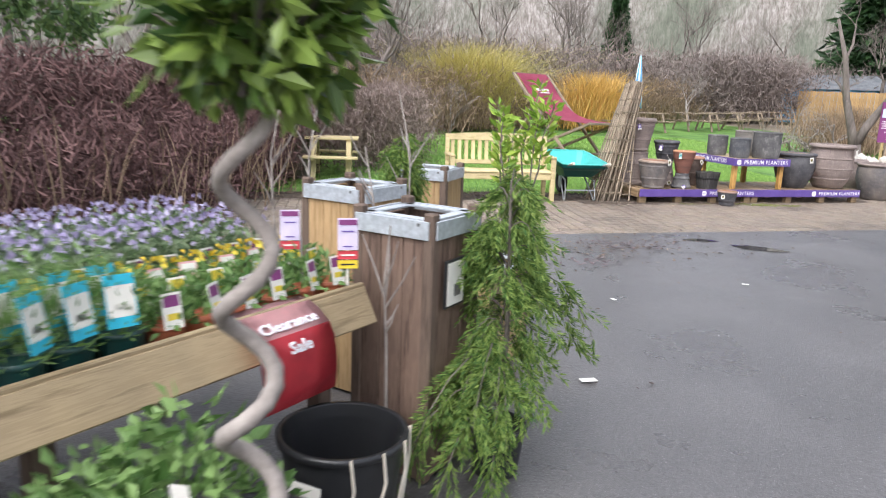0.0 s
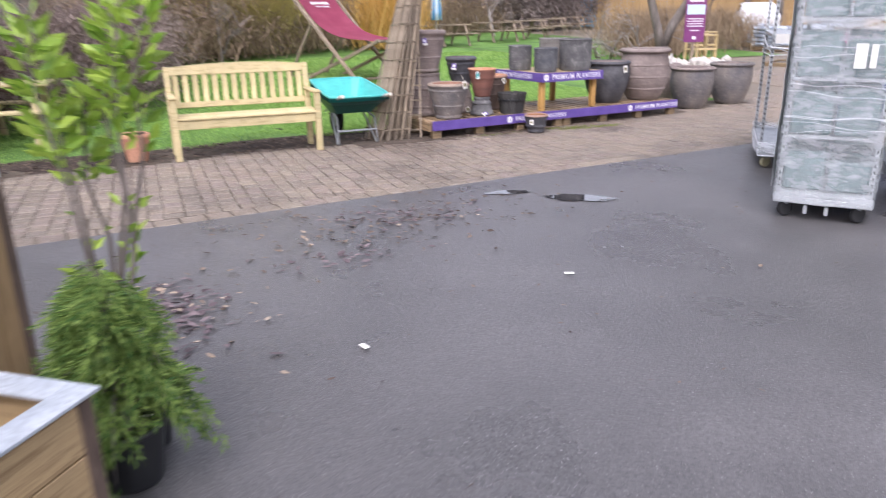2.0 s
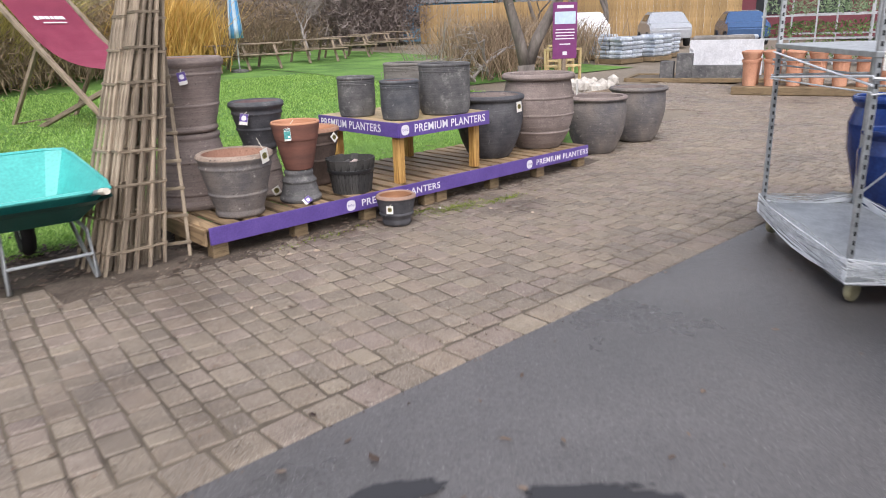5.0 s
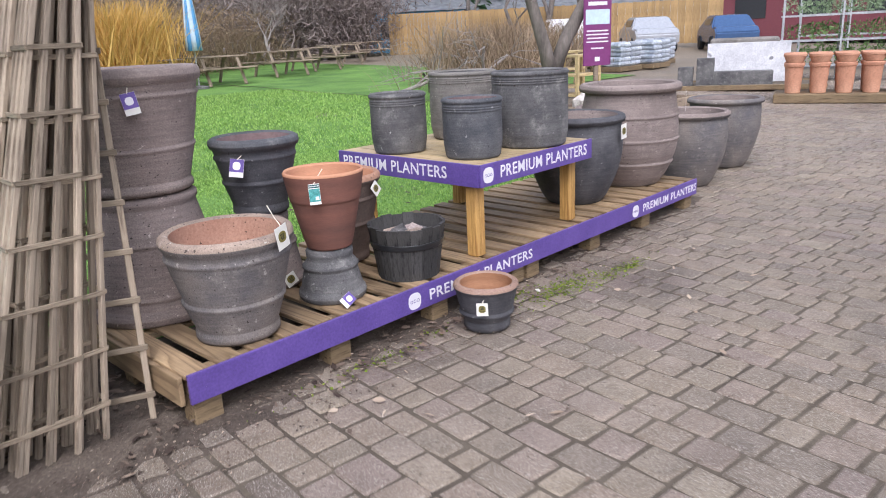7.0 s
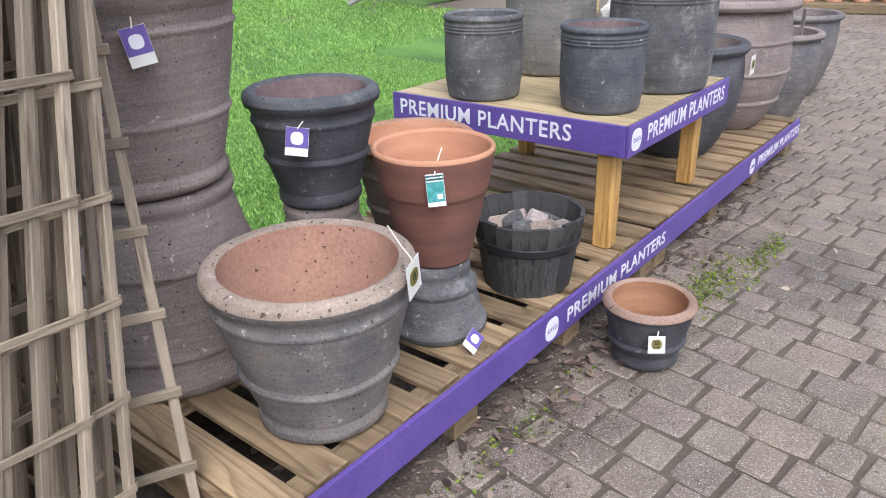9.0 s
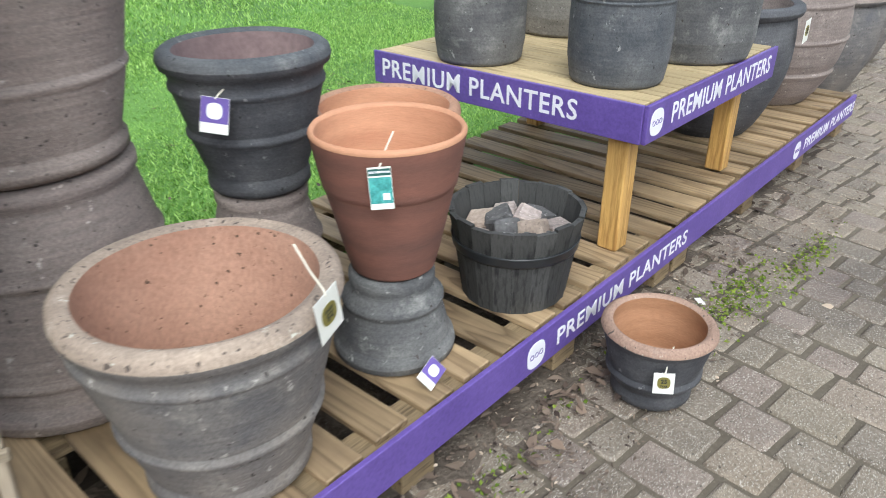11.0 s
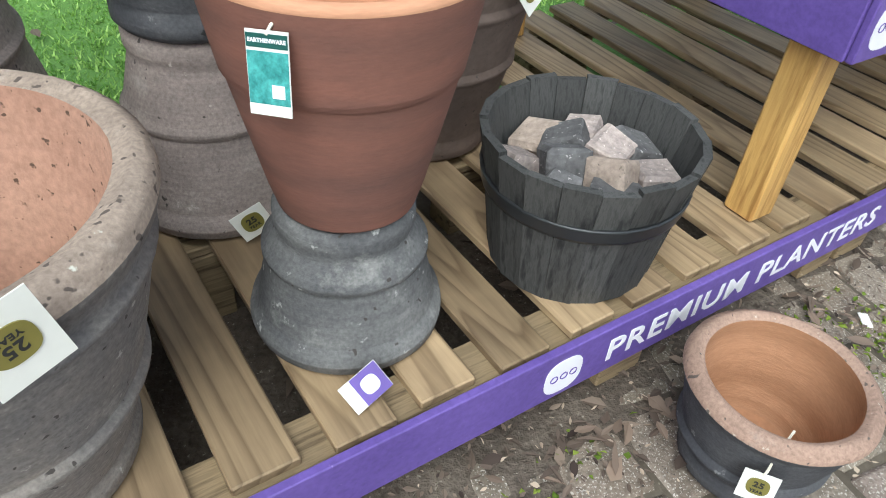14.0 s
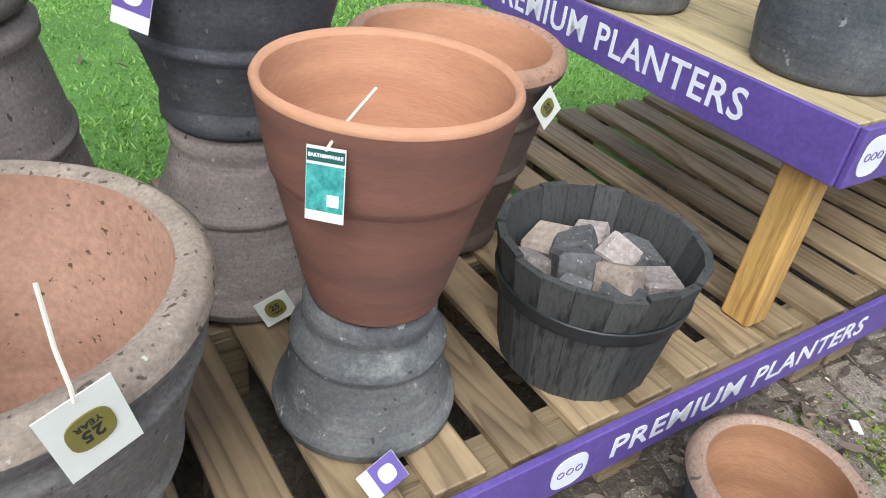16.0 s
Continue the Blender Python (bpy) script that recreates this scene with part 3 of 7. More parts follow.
litter("planter_leaves", 0, uv_spots(240, -3.95, -3.95, -4.25, -4.25, sig=(0.16, 0.28)), 0.06, "heap of grey-brown leaves beside the potted laurel", PLUM_LEAF)
litter("planter_pale_leaves", 0, uv_spots(70, -3.9, -3.9, -4.3, -4.3, sig=(0.28, 0.4)), 0.055, "pale curled leaves beside the potted laurel", PALE_LEAF)
litter("scattered_leaves", 0, uv_spots(300, -5.5, 3.5, -7.0, 0.2), 0.035, "small leaf scraps scattered over the yard")

# ---- the display platform ----
TOP = 0.222


def platform():
    t = thing("display_platform", M(0, 0), "long low platform of weathered pallets with a purple sign board", "display platform")
    rs = random.Random(3)
    slat = bpy.data.meshes.new("slat")
    bm = boxmesh((0.105, 1.17, 0.02), bev=0.003)
    bm.to_mesh(slat)
    bm.free()
    u = 0.055
    while u < 4.34:
        mesh_part("slat", slat, PALLET, t, m=pose(u, 0.60 + rs.uniform(-0.008, 0.008), TOP - 0.01 - rs.uniform(0, 0.003), 0, 0, rs.uniform(-0.5, 0.5)))
        u += 0.1525
    for v in (0.055, 0.60, 1.13):
        for a, b in ((0.02, 2.12), (2.15, 4.34)):
            part("bearer", boxmesh((b - a, 0.09, 0.022), bev=0.003), PALLET_X, t, m=pose((a + b) / 2, v, TOP - 0.0315))
            for k in range(4):
                part("block", boxmesh((0.12, 0.09, 0.178), bev=0.004), PALLET_X, t, m=pose(a + 0.06 + k * (b - a - 0.12) / 3, v, 0.0885))
    part("side_board", boxmesh((0.022, 1.15, 0.12), bev=0.003), PALLET, t, m=pose(-0.012, 0.6, TOP - 0.07))
    board = part("sign_board", boxmesh((4.36, 0.016, 0.122), bev=0.002), PURPLE, t, "purple printed sign board", pose(2.18, -0.012, TOP - 0.056))
    for uc, w in ((1.192, 0.862), (3.38, 0.862)):
        sign_text(board, uc - 2.18 + 0.107 + w / 2, -0.0082, -0.004, 0.055, w, uc - 2.18)
    return t


def blob(name, w, h, material, parent, m):
    """A flat rounded badge."""
    bm = bmesh.new()
    vs = [bm.verts.new((w / 2 * math.copysign(abs(math.cos(a)) ** 0.75, math.cos(a)), h / 2 * math.copysign(abs(math.sin(a)) ** 0.75, math.sin(a)), 0)) for a in np.linspace(0, math.tau, 28, endpoint=False)]
    f = bm.faces.new(vs)
    r = bmesh.ops.extrude_face_region(bm, geom=[f])
    bmesh.ops.translate(bm, verts=[v for v in r["geom"] if isinstance(v, bmesh.types.BMVert)], vec=(0, 0, 0.0015))
    bmesh.ops.recalc_face_normals(bm, faces=bm.faces)
    return part(name, bm, material, parent, m=m)


def words(board, m, height, width):
    """The two printed words, centred on m and together as wide as told."""
    for text, share, at in (("PREMIUM", 0.446, -0.277), ("PLANTERS", 0.505, 0.2475)):
        lettering("lettering", text, height, WHITE, board, m @ Matrix.Translation((at * width, 0, 0)), 0.0012 if height < 0.06 else 0.0011, 0.0008, width=share * width, label="bold white capitals")


def sign_text(board, x, y, z, height, width, badge_x):
    words(board, pose(x, y, z, 90, 0, 0), height, width)
    b = blob("badge", 0.085, 0.085, WHITE, board, pose(badge_x, y, z, 90, 0, 0))
    for dx in (-0.022, 0, 0.022):
        bm = bmesh.new()
        add_tube(bm, [(dx + 0.008 * math.cos(a), 0.008 * math.sin(a), 0.002) for a in np.linspace(0, math.tau, 11)], 0.0013, 4)
        part("badge_mark", bm, PURPLE, b)


platform()


def shelf():
    t = thing("display_shelf", M(1.752, 0.014), "raised timber shelf with purple sign boards on varnished posts", "shelf")
    z = 0.744
    w, d = 1.067, 1.153
    n = 9
    for k in range(n):
        part("slat", boxmesh((w / n - 0.006, d - 0.02, 0.02), bev=0.002), SHELF_SLAT, t, m=pose((k + 0.5) * w / n, d / 2, z - 0.01))
    for x, y in ((0.056, 0.088), (w - 0.07, 0.115), (0.12, d - 0.10), (w - 0.075, d - 0.10)):
        part("post", boxmesh((0.075, 0.075, z - 0.02 - TOP), bev=0.006), POST_WOOD, t, m=pose(x, y, (z - 0.02 + TOP) / 2))
    front = part("sign_board", boxmesh((w + 0.016, 0.014, 0.122), bev=0.002), PURPLE, t, "purple printed sign board", pose(w / 2, -0.008, z - 0.06))
    sign_text(front, 0.052, -0.0073, 0.0, 0.066, 0.855, -0.480)
    side = part("sign_board", boxmesh((0.014, d, 0.122), bev=0.002), PURPLE, t, "purple printed sign board", pose(-0.009, d / 2 + 0.0, z - 0.06))
    words(side, pose(-0.0073, 0.089, 0, 90, 0, -90), 0.066, 0.88)
    for x in (w / 2,):
        part("back_rail", boxmesh((w, 0.02, 0.1), bev=0.002), PALLET_X, t, m=pose(x, d - 0.03, z - 0.075))
    return t


SHELF_SLAT = wood("shelf plank", (0.30, 0.22, 0.11), (0.55, 0.43, 0.25), 0.55, along=(14, 1, 14), grain=3.0, random=0.15)
shelf()


# ---- pots ----
def wall_profile(outer, lip=0.03, floor=0.03):
    """The outer line, the rim and the inner line of a pot wall, base to rim and down again."""
    r, z = outer[-1]
    out = [(0, outer[0][1])] + list(outer[:-2])
    rim = [outer[-3], outer[-2], outer[-1], (r - lip * 0.35, z + 0.006), (r - lip, z - 0.004)]

    def width(h):
        for (r0, z0), (r1, z1) in zip(outer, outer[1:]):
            if z0 <= h <= z1 and z1 > z0:
                return r0 + (r1 - r0) * (h - z0) / (z1 - z0)
        return outer[0][0]
    inner = [rim[-1]]
    for f in (0.9, 0.75, 0.6, 0.45, 0.3, 0.15, 0.0):
        h = floor + (z - 0.03 - floor) * f
        inner.append((max(0.02, min(width(h) - lip, inner[-1][0])), h))
    inner.append((0, floor))
    return out, rim, inner


def ridge(r, z, h=0.012, out=0.007):
    return [(r, z - h), (r + out, z - h * 0.4), (r + out, z + h * 0.4), (r, z + h)]


def pot(name, m, outer, mats, label, lip=0.03, wobble=0.012, seg=56, group="", flip=False):
    """A clay pot; flip stands it upside down on its rim."""
    t = thing(name, m, label, "plant pot", group)
    for piece, line, mat in zip(("body", "rim", "inside"), wall_profile(outer, lip), mats):
        bm = lathe(line, seg, wobble, m.translation.x)
        if piece == "inside":
            bmesh.ops.reverse_faces(bm, faces=bm.faces)
        if flip:
            bmesh.ops.transform(bm, matrix=Matrix.Translation((0, 0, outer[-1][1])) @ Matrix.Rotation(math.pi, 4, "X"), verts=bm.verts)
        part(piece, bm, mat, t)
    return t


def tag_on(parent, r, z, angle, w=0.06, h=0.085, card=CARD, face="seal", tilt=12, turn=0, string=True, spin=0):
    """A card tag hung on the pot's side by a cord."""
    a = radians(angle)
    base = Matrix.Translation((r * math.cos(a), r * math.sin(a), z)) @ Euler((radians(90 - tilt), 0, a + radians(90))).to_matrix().to_4x4() @ Matrix.Rotation(radians(turn), 4, "Z")
    tag = part("price_tag", boxmesh((w, h, 0.0012)), card, parent, "white card tag" if card is CARD else "printed card tag", base @ Matrix.Translation((0, -h / 2, 0.006)))
    if face == "seal":
        s = blob("seal", w * 0.62, w * 0.62, SEAL, tag, pose(0, 0.002, 0.0008))
        lettering("numeral", "25", w * 0.2, BLACK, tag, pose(0, 0.002 + 0.004 * math.cos(radians(spin)), 0.0026, 0, 0, spin), 0.0006, 0.0002)
        lettering("numeral", "YEAR", w * 0.10, BLACK, tag, pose(0, 0.002 - 0.010 * math.cos(radians(spin)), 0.0026, 0, 0, spin), 0.0003, 0.0002)
    elif face == "violet":
        part("print", boxmesh((w * 0.98, h * 0.70, 0.0008)), VIOLET_CARD, tag, "violet print", pose(0, h * 0.14, 0.0011))
        blob("badge", w * 0.55, w * 0.55, WHITE, tag, pose(0, h * 0.12, 0.0014))
    elif face == "picture":
        part("print", boxmesh((w * 0.96, h * 0.62, 0.0008)), TEAL_PIC, tag, "teal garden picture", pose(0, -h * 0.05, 0.0011))
        part("print", boxmesh((w * 0.96, h * 0.16, 0.0008)), DARK_GREEN, tag, "dark heading", pose(0, h * 0.38, 0.0011))
        part("print", boxmesh((w * 0.3, h * 0.16, 0.0008)), WHITE, tag, "pale table in the picture", pose(w * 0.22, -h * 0.2, 0.0016))
        lettering("lettering", "EARTHENWARE", h * 0.045, WHITE, tag, pose(0, h * 0.38, 0.0016), 0.0003, 0.0002)
    if string:
        part("cord", tubemesh([(0, h * 0.45, 0.002), (0.004, h * 0.56, -0.004), (0.012, h * 0.8, -0.03), (0.03, h * 1.2, -0.07)], 0.0022, 5), CORD, tag, "pale plastic tie")
    return tag


def flare(rb, rr, h, rim_h=0.06, rim_out=0.02, bands=(), foot=0.0):
    """Outer line of a flared pot with a rolled rim and raised bands (as shares of the height)."""
    line = [(rb - 0.006, 0), (rb, 0.008)]
    if foot:
        line += [(rb + foot, 0.012), (rb + foot, 0.035), (rb, 0.05)]
    zr = h - rim_h

    def rad(z):
        return rb + (rr - rim_out - rb) * (z / zr)
    zs = sorted(bands)
    for s in zs:
        line += ridge(rad(s * zr), s * zr)
    line += [(rr - rim_out, zr), (rr - 0.004, zr + rim_h * 0.18), (rr, zr + rim_h * 0.5), (rr - 0.003, zr + rim_h * 0.85), (rr - 0.012, h)]
    return line


def belly(rb, rm, rr, h, zm=0.62, lip_out=0.03, rim_h=0.05, bands=()):
    """Outer line of a bellied pot with a turned-out lip."""
    line = [(rb - 0.008, 0), (rb, 0.01)]
    top = h - rim_h
    for i in range(1, 13):
        s = i / 12
        z = top * s
        if s < zm:
            r = rb + (rm - rb) * math.sin(s / zm * math.pi / 2) ** 0.9
        else:
            r = rm + (rr - lip_out - rm) * ((s - zm) / (1 - zm)) ** 2
        near = [b for b in bands if abs(b - s) < 0.045]
        line += ridge(r, z, 0.012, 0.008) if near else [(r, z)]
    line += [(rr - 0.006, top + 0.006), (rr, top + rim_h * 0.5), (rr - 0.004, top + rim_h * 0.85), (rr - 0.014, h)]
    return line


def local(u, v, z=TOP, rz=0):
    return M(u, v, z, rz)


# stack of two large brown pots
big = flare(0.222, 0.328, 0.56, 0.065, 0.022, (0.42, 0.90), 0.010)
pot("large_pot", local(0.325, 0.842), big, [BROWN_POT, BROWN_POT, BROWN_POT], "large brown clay pot standing upside down on the platform", 0.035, group="stacked large pots", flip=True)
t = pot("large_pot", local(0.320, 0.842, TOP + 0.566), flare(0.222, 0.328, 0.545, 0.065, 0.020, (0.42, 0.90), 0.010), [BROWN_POT, BROWN_POT, CLAY_IN], "large brown clay pot stacked on an upturned pot", 0.035, group="stacked large pots")
tag_on(t, 0.320, 0.455, 247, 0.06, 0.09, CARD, "violet", 4, 10)
# wide bowl pot
t = pot("wide_pot", local(0.374, 0.229), flare(0.172, 0.276, 0.455, 0.050, 0.013, (0.42, 0.90), 0.005), [BOWL_POT, BUFF_RIM, CLAY_IN], "wide grey-brown clay pot with a buff rim", 0.034, 0.02)
tag_on(t, 0.284, 0.492, -74, 0.072, 0.098, CARD, "seal", -2, 12, True, 180)
# dark pot on an upturned brown pot
pot("brown_pot", local(0.852, 0.71), flare(0.125, 0.195, 0.37, 0.05, 0.015, (0.5,), 0.005), [BROWN_POT, BROWN_POT, BROWN_POT], "brown clay pot upside down, carrying a dark pot", flip=True)
t = pot("dark_pot", local(0.852, 0.707, TOP + 0.374), flare(0.135, 0.221, 0.378, 0.050, 0.018, (0.5, 0.88), 0.004), [NAVY_POT, BLUEGREY_POT, MAUVE_IN], "dark slate clay pot with a mauve inside")
tag_on(t, 0.215, 0.30, -144, 0.07, 0.085, CARD, "violet", 14, -6)
low = tag_on(bpy.data.objects["brown_pot"], 0.207, 0.08, -97, 0.066, 0.066, CARD, "seal", 0, 25, False)
# red terracotta pot on an upturned grey pot
t = pot("grey_pot", local(0.915, 0.260), flare(0.108, 0.165, 0.246, 0.05, 0.014, (0.45,), 0.004), [GREY_POT, GREY_POT, GREY_POT], "grey clay pot upside down on the slats", flip=True)
tag_on(t, 0.196, 0.046, -101, 0.052, 0.07, CARD, "violet", 35, -62, False)
t = pot("terracotta_pot", local(0.919, 0.257, TOP + 0.249), [(r * (1 - 0.11 * z), z * 0.985) for r, z in ((0.10, 0), (0.107, 0.006), (0.120, 0.05), (0.1650, 0.234), (0.1688, 0.2355), (0.1683, 0.239), (0.1698, 0.2405), (0.1855, 0.318), (0.1945, 0.361), (0.1955, 0.366), (0.193, 0.370))],
        [TERRA, TERRA_IN, TERRA_IN], "red terracotta pot stacked on an upturned grey pot", 0.012, 0.004)
tag_on(t, 0.184, 0.335, -141, 0.051, 0.092, CARD, "picture", 12, 5)
# second terracotta-lined pot behind
t = pot("clay_pot", local(1.345, 0.71), flare(0.15, 0.246, 0.485, 0.05, 0.015, (0.5, 0.82), 0.003), [UMBER_POT, UMBER_RIM, TERRA_IN], "tall brown clay pot with an orange inside", 0.025)
tag_on(t, 0.249, 0.44, -80, 0.06, 0.07, CARD, "seal", 6, 38, False)
# small pot on the paving
t = pot("small_pot", local(1.465, -0.249, 0.0), flare(0.112, 0.162, 0.238, 0.036, 0.009, (0.45,), 0.004), [NAVY_POT, PINK_RIM, OCHRE_IN], "small slate clay pot with a terracotta inside on the paving", 0.021)
tag_on(t, 0.160, 0.180, -147, 0.055, 0.062, CARD, "seal", 8, 2)

# stave tub with cobbles
def stave_tub(m):
    t = thing("wooden_tub", m, "charred wooden stave tub filled with rough cobbles", "tub")
    n = 20
    for k in range(n):
        a = k * math.tau / n
        bm = bmesh.new()
        ring = []
        for z, r in ((0.0, 0.160), (0.13, 0.178), (0.275, 0.203)):
            h = math.pi / n * 0.985
            rr = r + 0.002 * math.sin(k * 5.3)
            ring.append([bm.verts.new((q * math.cos(g), q * math.sin(g), z + (0.004 * math.sin(k * 3.7) if z > 0.2 else 0))) for q, g in ((rr, -h), (rr, h), (rr - 0.016, h), (rr - 0.016, -h))])
        for p, q in zip(ring, ring[1:]):
            for j in range(4):
                bm.faces.new((p[j], p[(j + 1) % 4], q[(j + 1) % 4], q[j]))
        bm.faces.new(ring[0][::-1])
        bm.faces.new(ring[-1])
        part("stave", bm, DARK_STAVE, t, m=pose(0, 0, 0, 0, 0, math.degrees(a)))
    part("hoop", lathe([(0.184, 0.165), (0.1885, 0.166), (0.1935, 0.196), (0.187, 0.197), (0.184, 0.165)], 40), BLACK_PLASTIC, t, "black metal hoop")
    part("base", lathe([(0, 0.01), (0.155, 0.01), (0.160, 0.03), (0, 0.03)], 24), DARK_STAVE, t)
    part("soil", lathe([(0, 0.15), (0.165, 0.155), (0.160, 0.12), (0, 0.11)], 24, 0.05), SOIL, t, "dark filling")
    return t


stave_tub(local(1.368, 0.195, TOP, 7))


def cobble(m, size, seed):
    rs = random.Random(seed)
    bm = boxmesh(tuple(s * rs.uniform(0.85, 1.15) for s in size), bev=0.007)
    for v in bm.verts:
        v.co += Vector((rs.uniform(-1, 1), rs.uniform(-1, 1), rs.uniform(-1, 1))) * 0.004
    ob = part("cobble", bm, (GREY_COBBLE, COBBLE, TAN_COBBLE, COBBLE, GREY_COBBLE)[seed % 5])
    ob.matrix_basis = m
    tagged(ob, "rough %s granite cobble in the tub" % ("dark grey", "pinkish", "pale tan", "pinkish", "dark grey")[seed % 5], "cobble", "cobbles in the tub")


rc = random.Random(11)
for k in range(11):
    ring = k < 7
    a = k * (0.90 if ring else 1.57) + rc.uniform(-0.12, 0.12)
    r = (0.118 if ring else 0.055) + rc.uniform(-0.012, 0.012)
    p = P(1.368 + r * math.cos(a), 0.195 + r * math.sin(a), TOP + (0.188 if ring else 0.212))
    cobble(pose(p.x, p.y, p.z, rc.uniform(-28, 28), rc.uniform(-28, 28), rc.uniform(0, 180)), (0.082, 0.070, 0.062), k)

# pots on the shelf
SH = 0.745


def cylinder_pot(u, v, r, h, mats, label, rings=True):
    line = [(r * 0.88, 0), (r * 0.93, 0.012), (r * 0.99, 0.08), (r, h * 0.5), (r * 0.99, h - 0.075)]
    if rings:
        for k in range(3):
            line += ridge(r * 0.99, h - 0.062 + k * 0.013, 0.005, 0.003)
    line += [(r * 0.985, h - 0.022), (r + 0.004, h - 0.016), (r + 0.006, h - 0.008), (r, h)]
    return pot("shelf_pot", local(u, v, SH), line, mats, label, 0.018, 0.006, group="pots on the shelf")


cylinder_pot(1.905, 0.775, 0.168, 0.345, [GREY_POT, GREY_POT, GREY_POT], "grey-brown ringed cylinder pot on the shelf")
cylinder_pot(1.966, 0.239, 0.167, 0.325, [BLUEGREY_POT, BLUEGREY_POT, MAUVE_IN], "blue-grey cylinder pot on the shelf edge")
cylinder_pot(2.565, 0.835, 0.224, 0.43, [PALE_POT, PALE_POT, GREY_POT], "tall stone-grey ringed pot on the shelf")
cylinder_pot(2.475, 0.217, 0.230, 0.438, [GREY_POT, GREY_POT, GREY_POT], "large grey ringed cylinder pot on the shelf")

# large bellied pots
t = pot("bellied_pot", local(3.265, 0.41), belly(0.20, 0.335, 0.350, 0.61, 0.75), [NAVY_POT, NAVY_POT, BROWN_POT], "large dark slate bellied pot on the platform", 0.04, group="large bellied pots")
tag_on(t, 0.372, 0.56, -88, 0.075, 0.1, CARD, "seal", 0, 4, False)
t = pot("bellied_pot", local(4.03, 0.41), belly(0.24, 0.375, 0.388, 0.77, 0.55, 0.05, 0.06, (0.28, 0.52, 0.76)), [BROWN_POT, BROWN_POT, BROWN_POT], "large brown barrel pot with rope bands", 0.04, group="large bellied pots")
tag_on(t, 0.41, 0.70, -65, 0.1, 0.15, CARD, "none", 0, 4, False)
pot("bellied_pot", local(5.16, 0.45, 0), belly(0.21, 0.35, 0.362, 0.66, 0.75), [BOWL_POT, BROWN_POT, BROWN_POT], "dark grey bellied pot on the paving", 0.04, group="large bellied pots")
pot("bellied_pot", local(6.22, 0.55, 0), belly(0.22, 0.345, 0.368, 0.68, 0.75), [BOWL_POT, BOWL_POT, BROWN_POT], "pale brown bellied pot on the paving", 0.04, group="large bellied pots")
pot("bellied_pot", local(5.35, 1.35, 0), belly(0.2, 0.33, 0.35, 0.66, 0.7), [BROWN_POT, BROWN_POT, BROWN_POT], "brown bellied pot behind the row", 0.04, group="large bellied pots")

# ---- bench ----
def bench(m):
    t = thing("garden_bench", m, "pale softwood garden bench with a slatted arched back", "bench")
    w = 1.68
    for s, x in ((1, w / 2 - 0.035), (-1, -w / 2 + 0.035)):
        part("front_leg", boxmesh((0.07, 0.07, 0.62), bev=0.006), BENCH_WOOD, t, m=pose(x, 0.035, 0.31))
        part("back_leg", boxmesh((0.065, 0.065, 0.42), bev=0.006), BENCH_WOOD, t, m=pose(x, 0.50, 0.21))
        part("back_post", boxmesh((0.065, 0.05, 0.52), bev=0.006), BENCH_WOOD, t, m=pose(x, 0.545, 0.66, -10))
        part("arm", boxmesh((0.085, 0.60, 0.035), bev=0.012), BENCH_WOOD, t, m=pose(x, 0.29, 0.636))
        part("side_rail", boxmesh((0.035, 0.42, 0.07), bev=0.004), BENCH_WOOD, t, m=pose(x, 0.27, 0.37))
    part("front_apron", boxmesh((w - 0.14, 0.03, 0.09), bev=0.004), BENCH_WOOD, t, m=pose(0, 0.03, 0.365))
    for k in range(4):
        part("seat_slat", boxmesh((w - 0.02, 0.105, 0.024), bev=0.005), BENCH_WOOD, t, m=pose(0, 0.05 + k * 0.118, 0.425, -2))
    part("lower_back_rail", boxmesh((w - 0.13, 0.034, 0.06), bev=0.005), BENCH_WOOD, t, m=pose(0, 0.525, 0.52, -10))
    bm = bmesh.new()
    n = 14
    rows = []
    for i in range(n + 1):
        x = -w / 2 + 0.065 + (w - 0.13) * i / n
        arch = 0.035 * (1 - (2 * i / n - 1) ** 2)
        rows.append([bm.verts.new((x, y, z)) for y, z in ((-0.018, -0.045), (0.018, -0.045), (0.018, 0.035 + arch), (-0.018, 0.035 + arch))])
    for a, b in zip(rows, rows[1:]):
        for j in range(4):
            bm.faces.new((a[j], b[j], b[(j + 1) % 4], a[(j + 1) % 4]))
    bm.faces.new(rows[0])
    bm.faces.new(rows[-1][::-1])
    bmesh.ops.recalc_face_normals(bm, faces=bm.faces)
    part("top_rail", bm, BENCH_WOOD, t, "arched top rail", pose(0, 0.585, 0.875, -10))
    for k in range(14):
        part("back_slat", boxmesh((0.06, 0.016, 0.34), bev=0.003), BENCH_SLAT, t, m=pose(-w / 2 + 0.065 + (k + 0.5) * (w - 0.13) / 14, 0.555, 0.685, -10))
    return t


BENCH_SLAT = wood("pale back slat", (0.45, 0.36, 0.17), (0.66, 0.56, 0.32), 0.6, along=(14, 14, 1), grain=4.0)
bench(pose(-0.15, 8.25, 0.0, 0, 0, 15.3) @ Matrix.Diagonal((1, 1, 1.09, 1)))

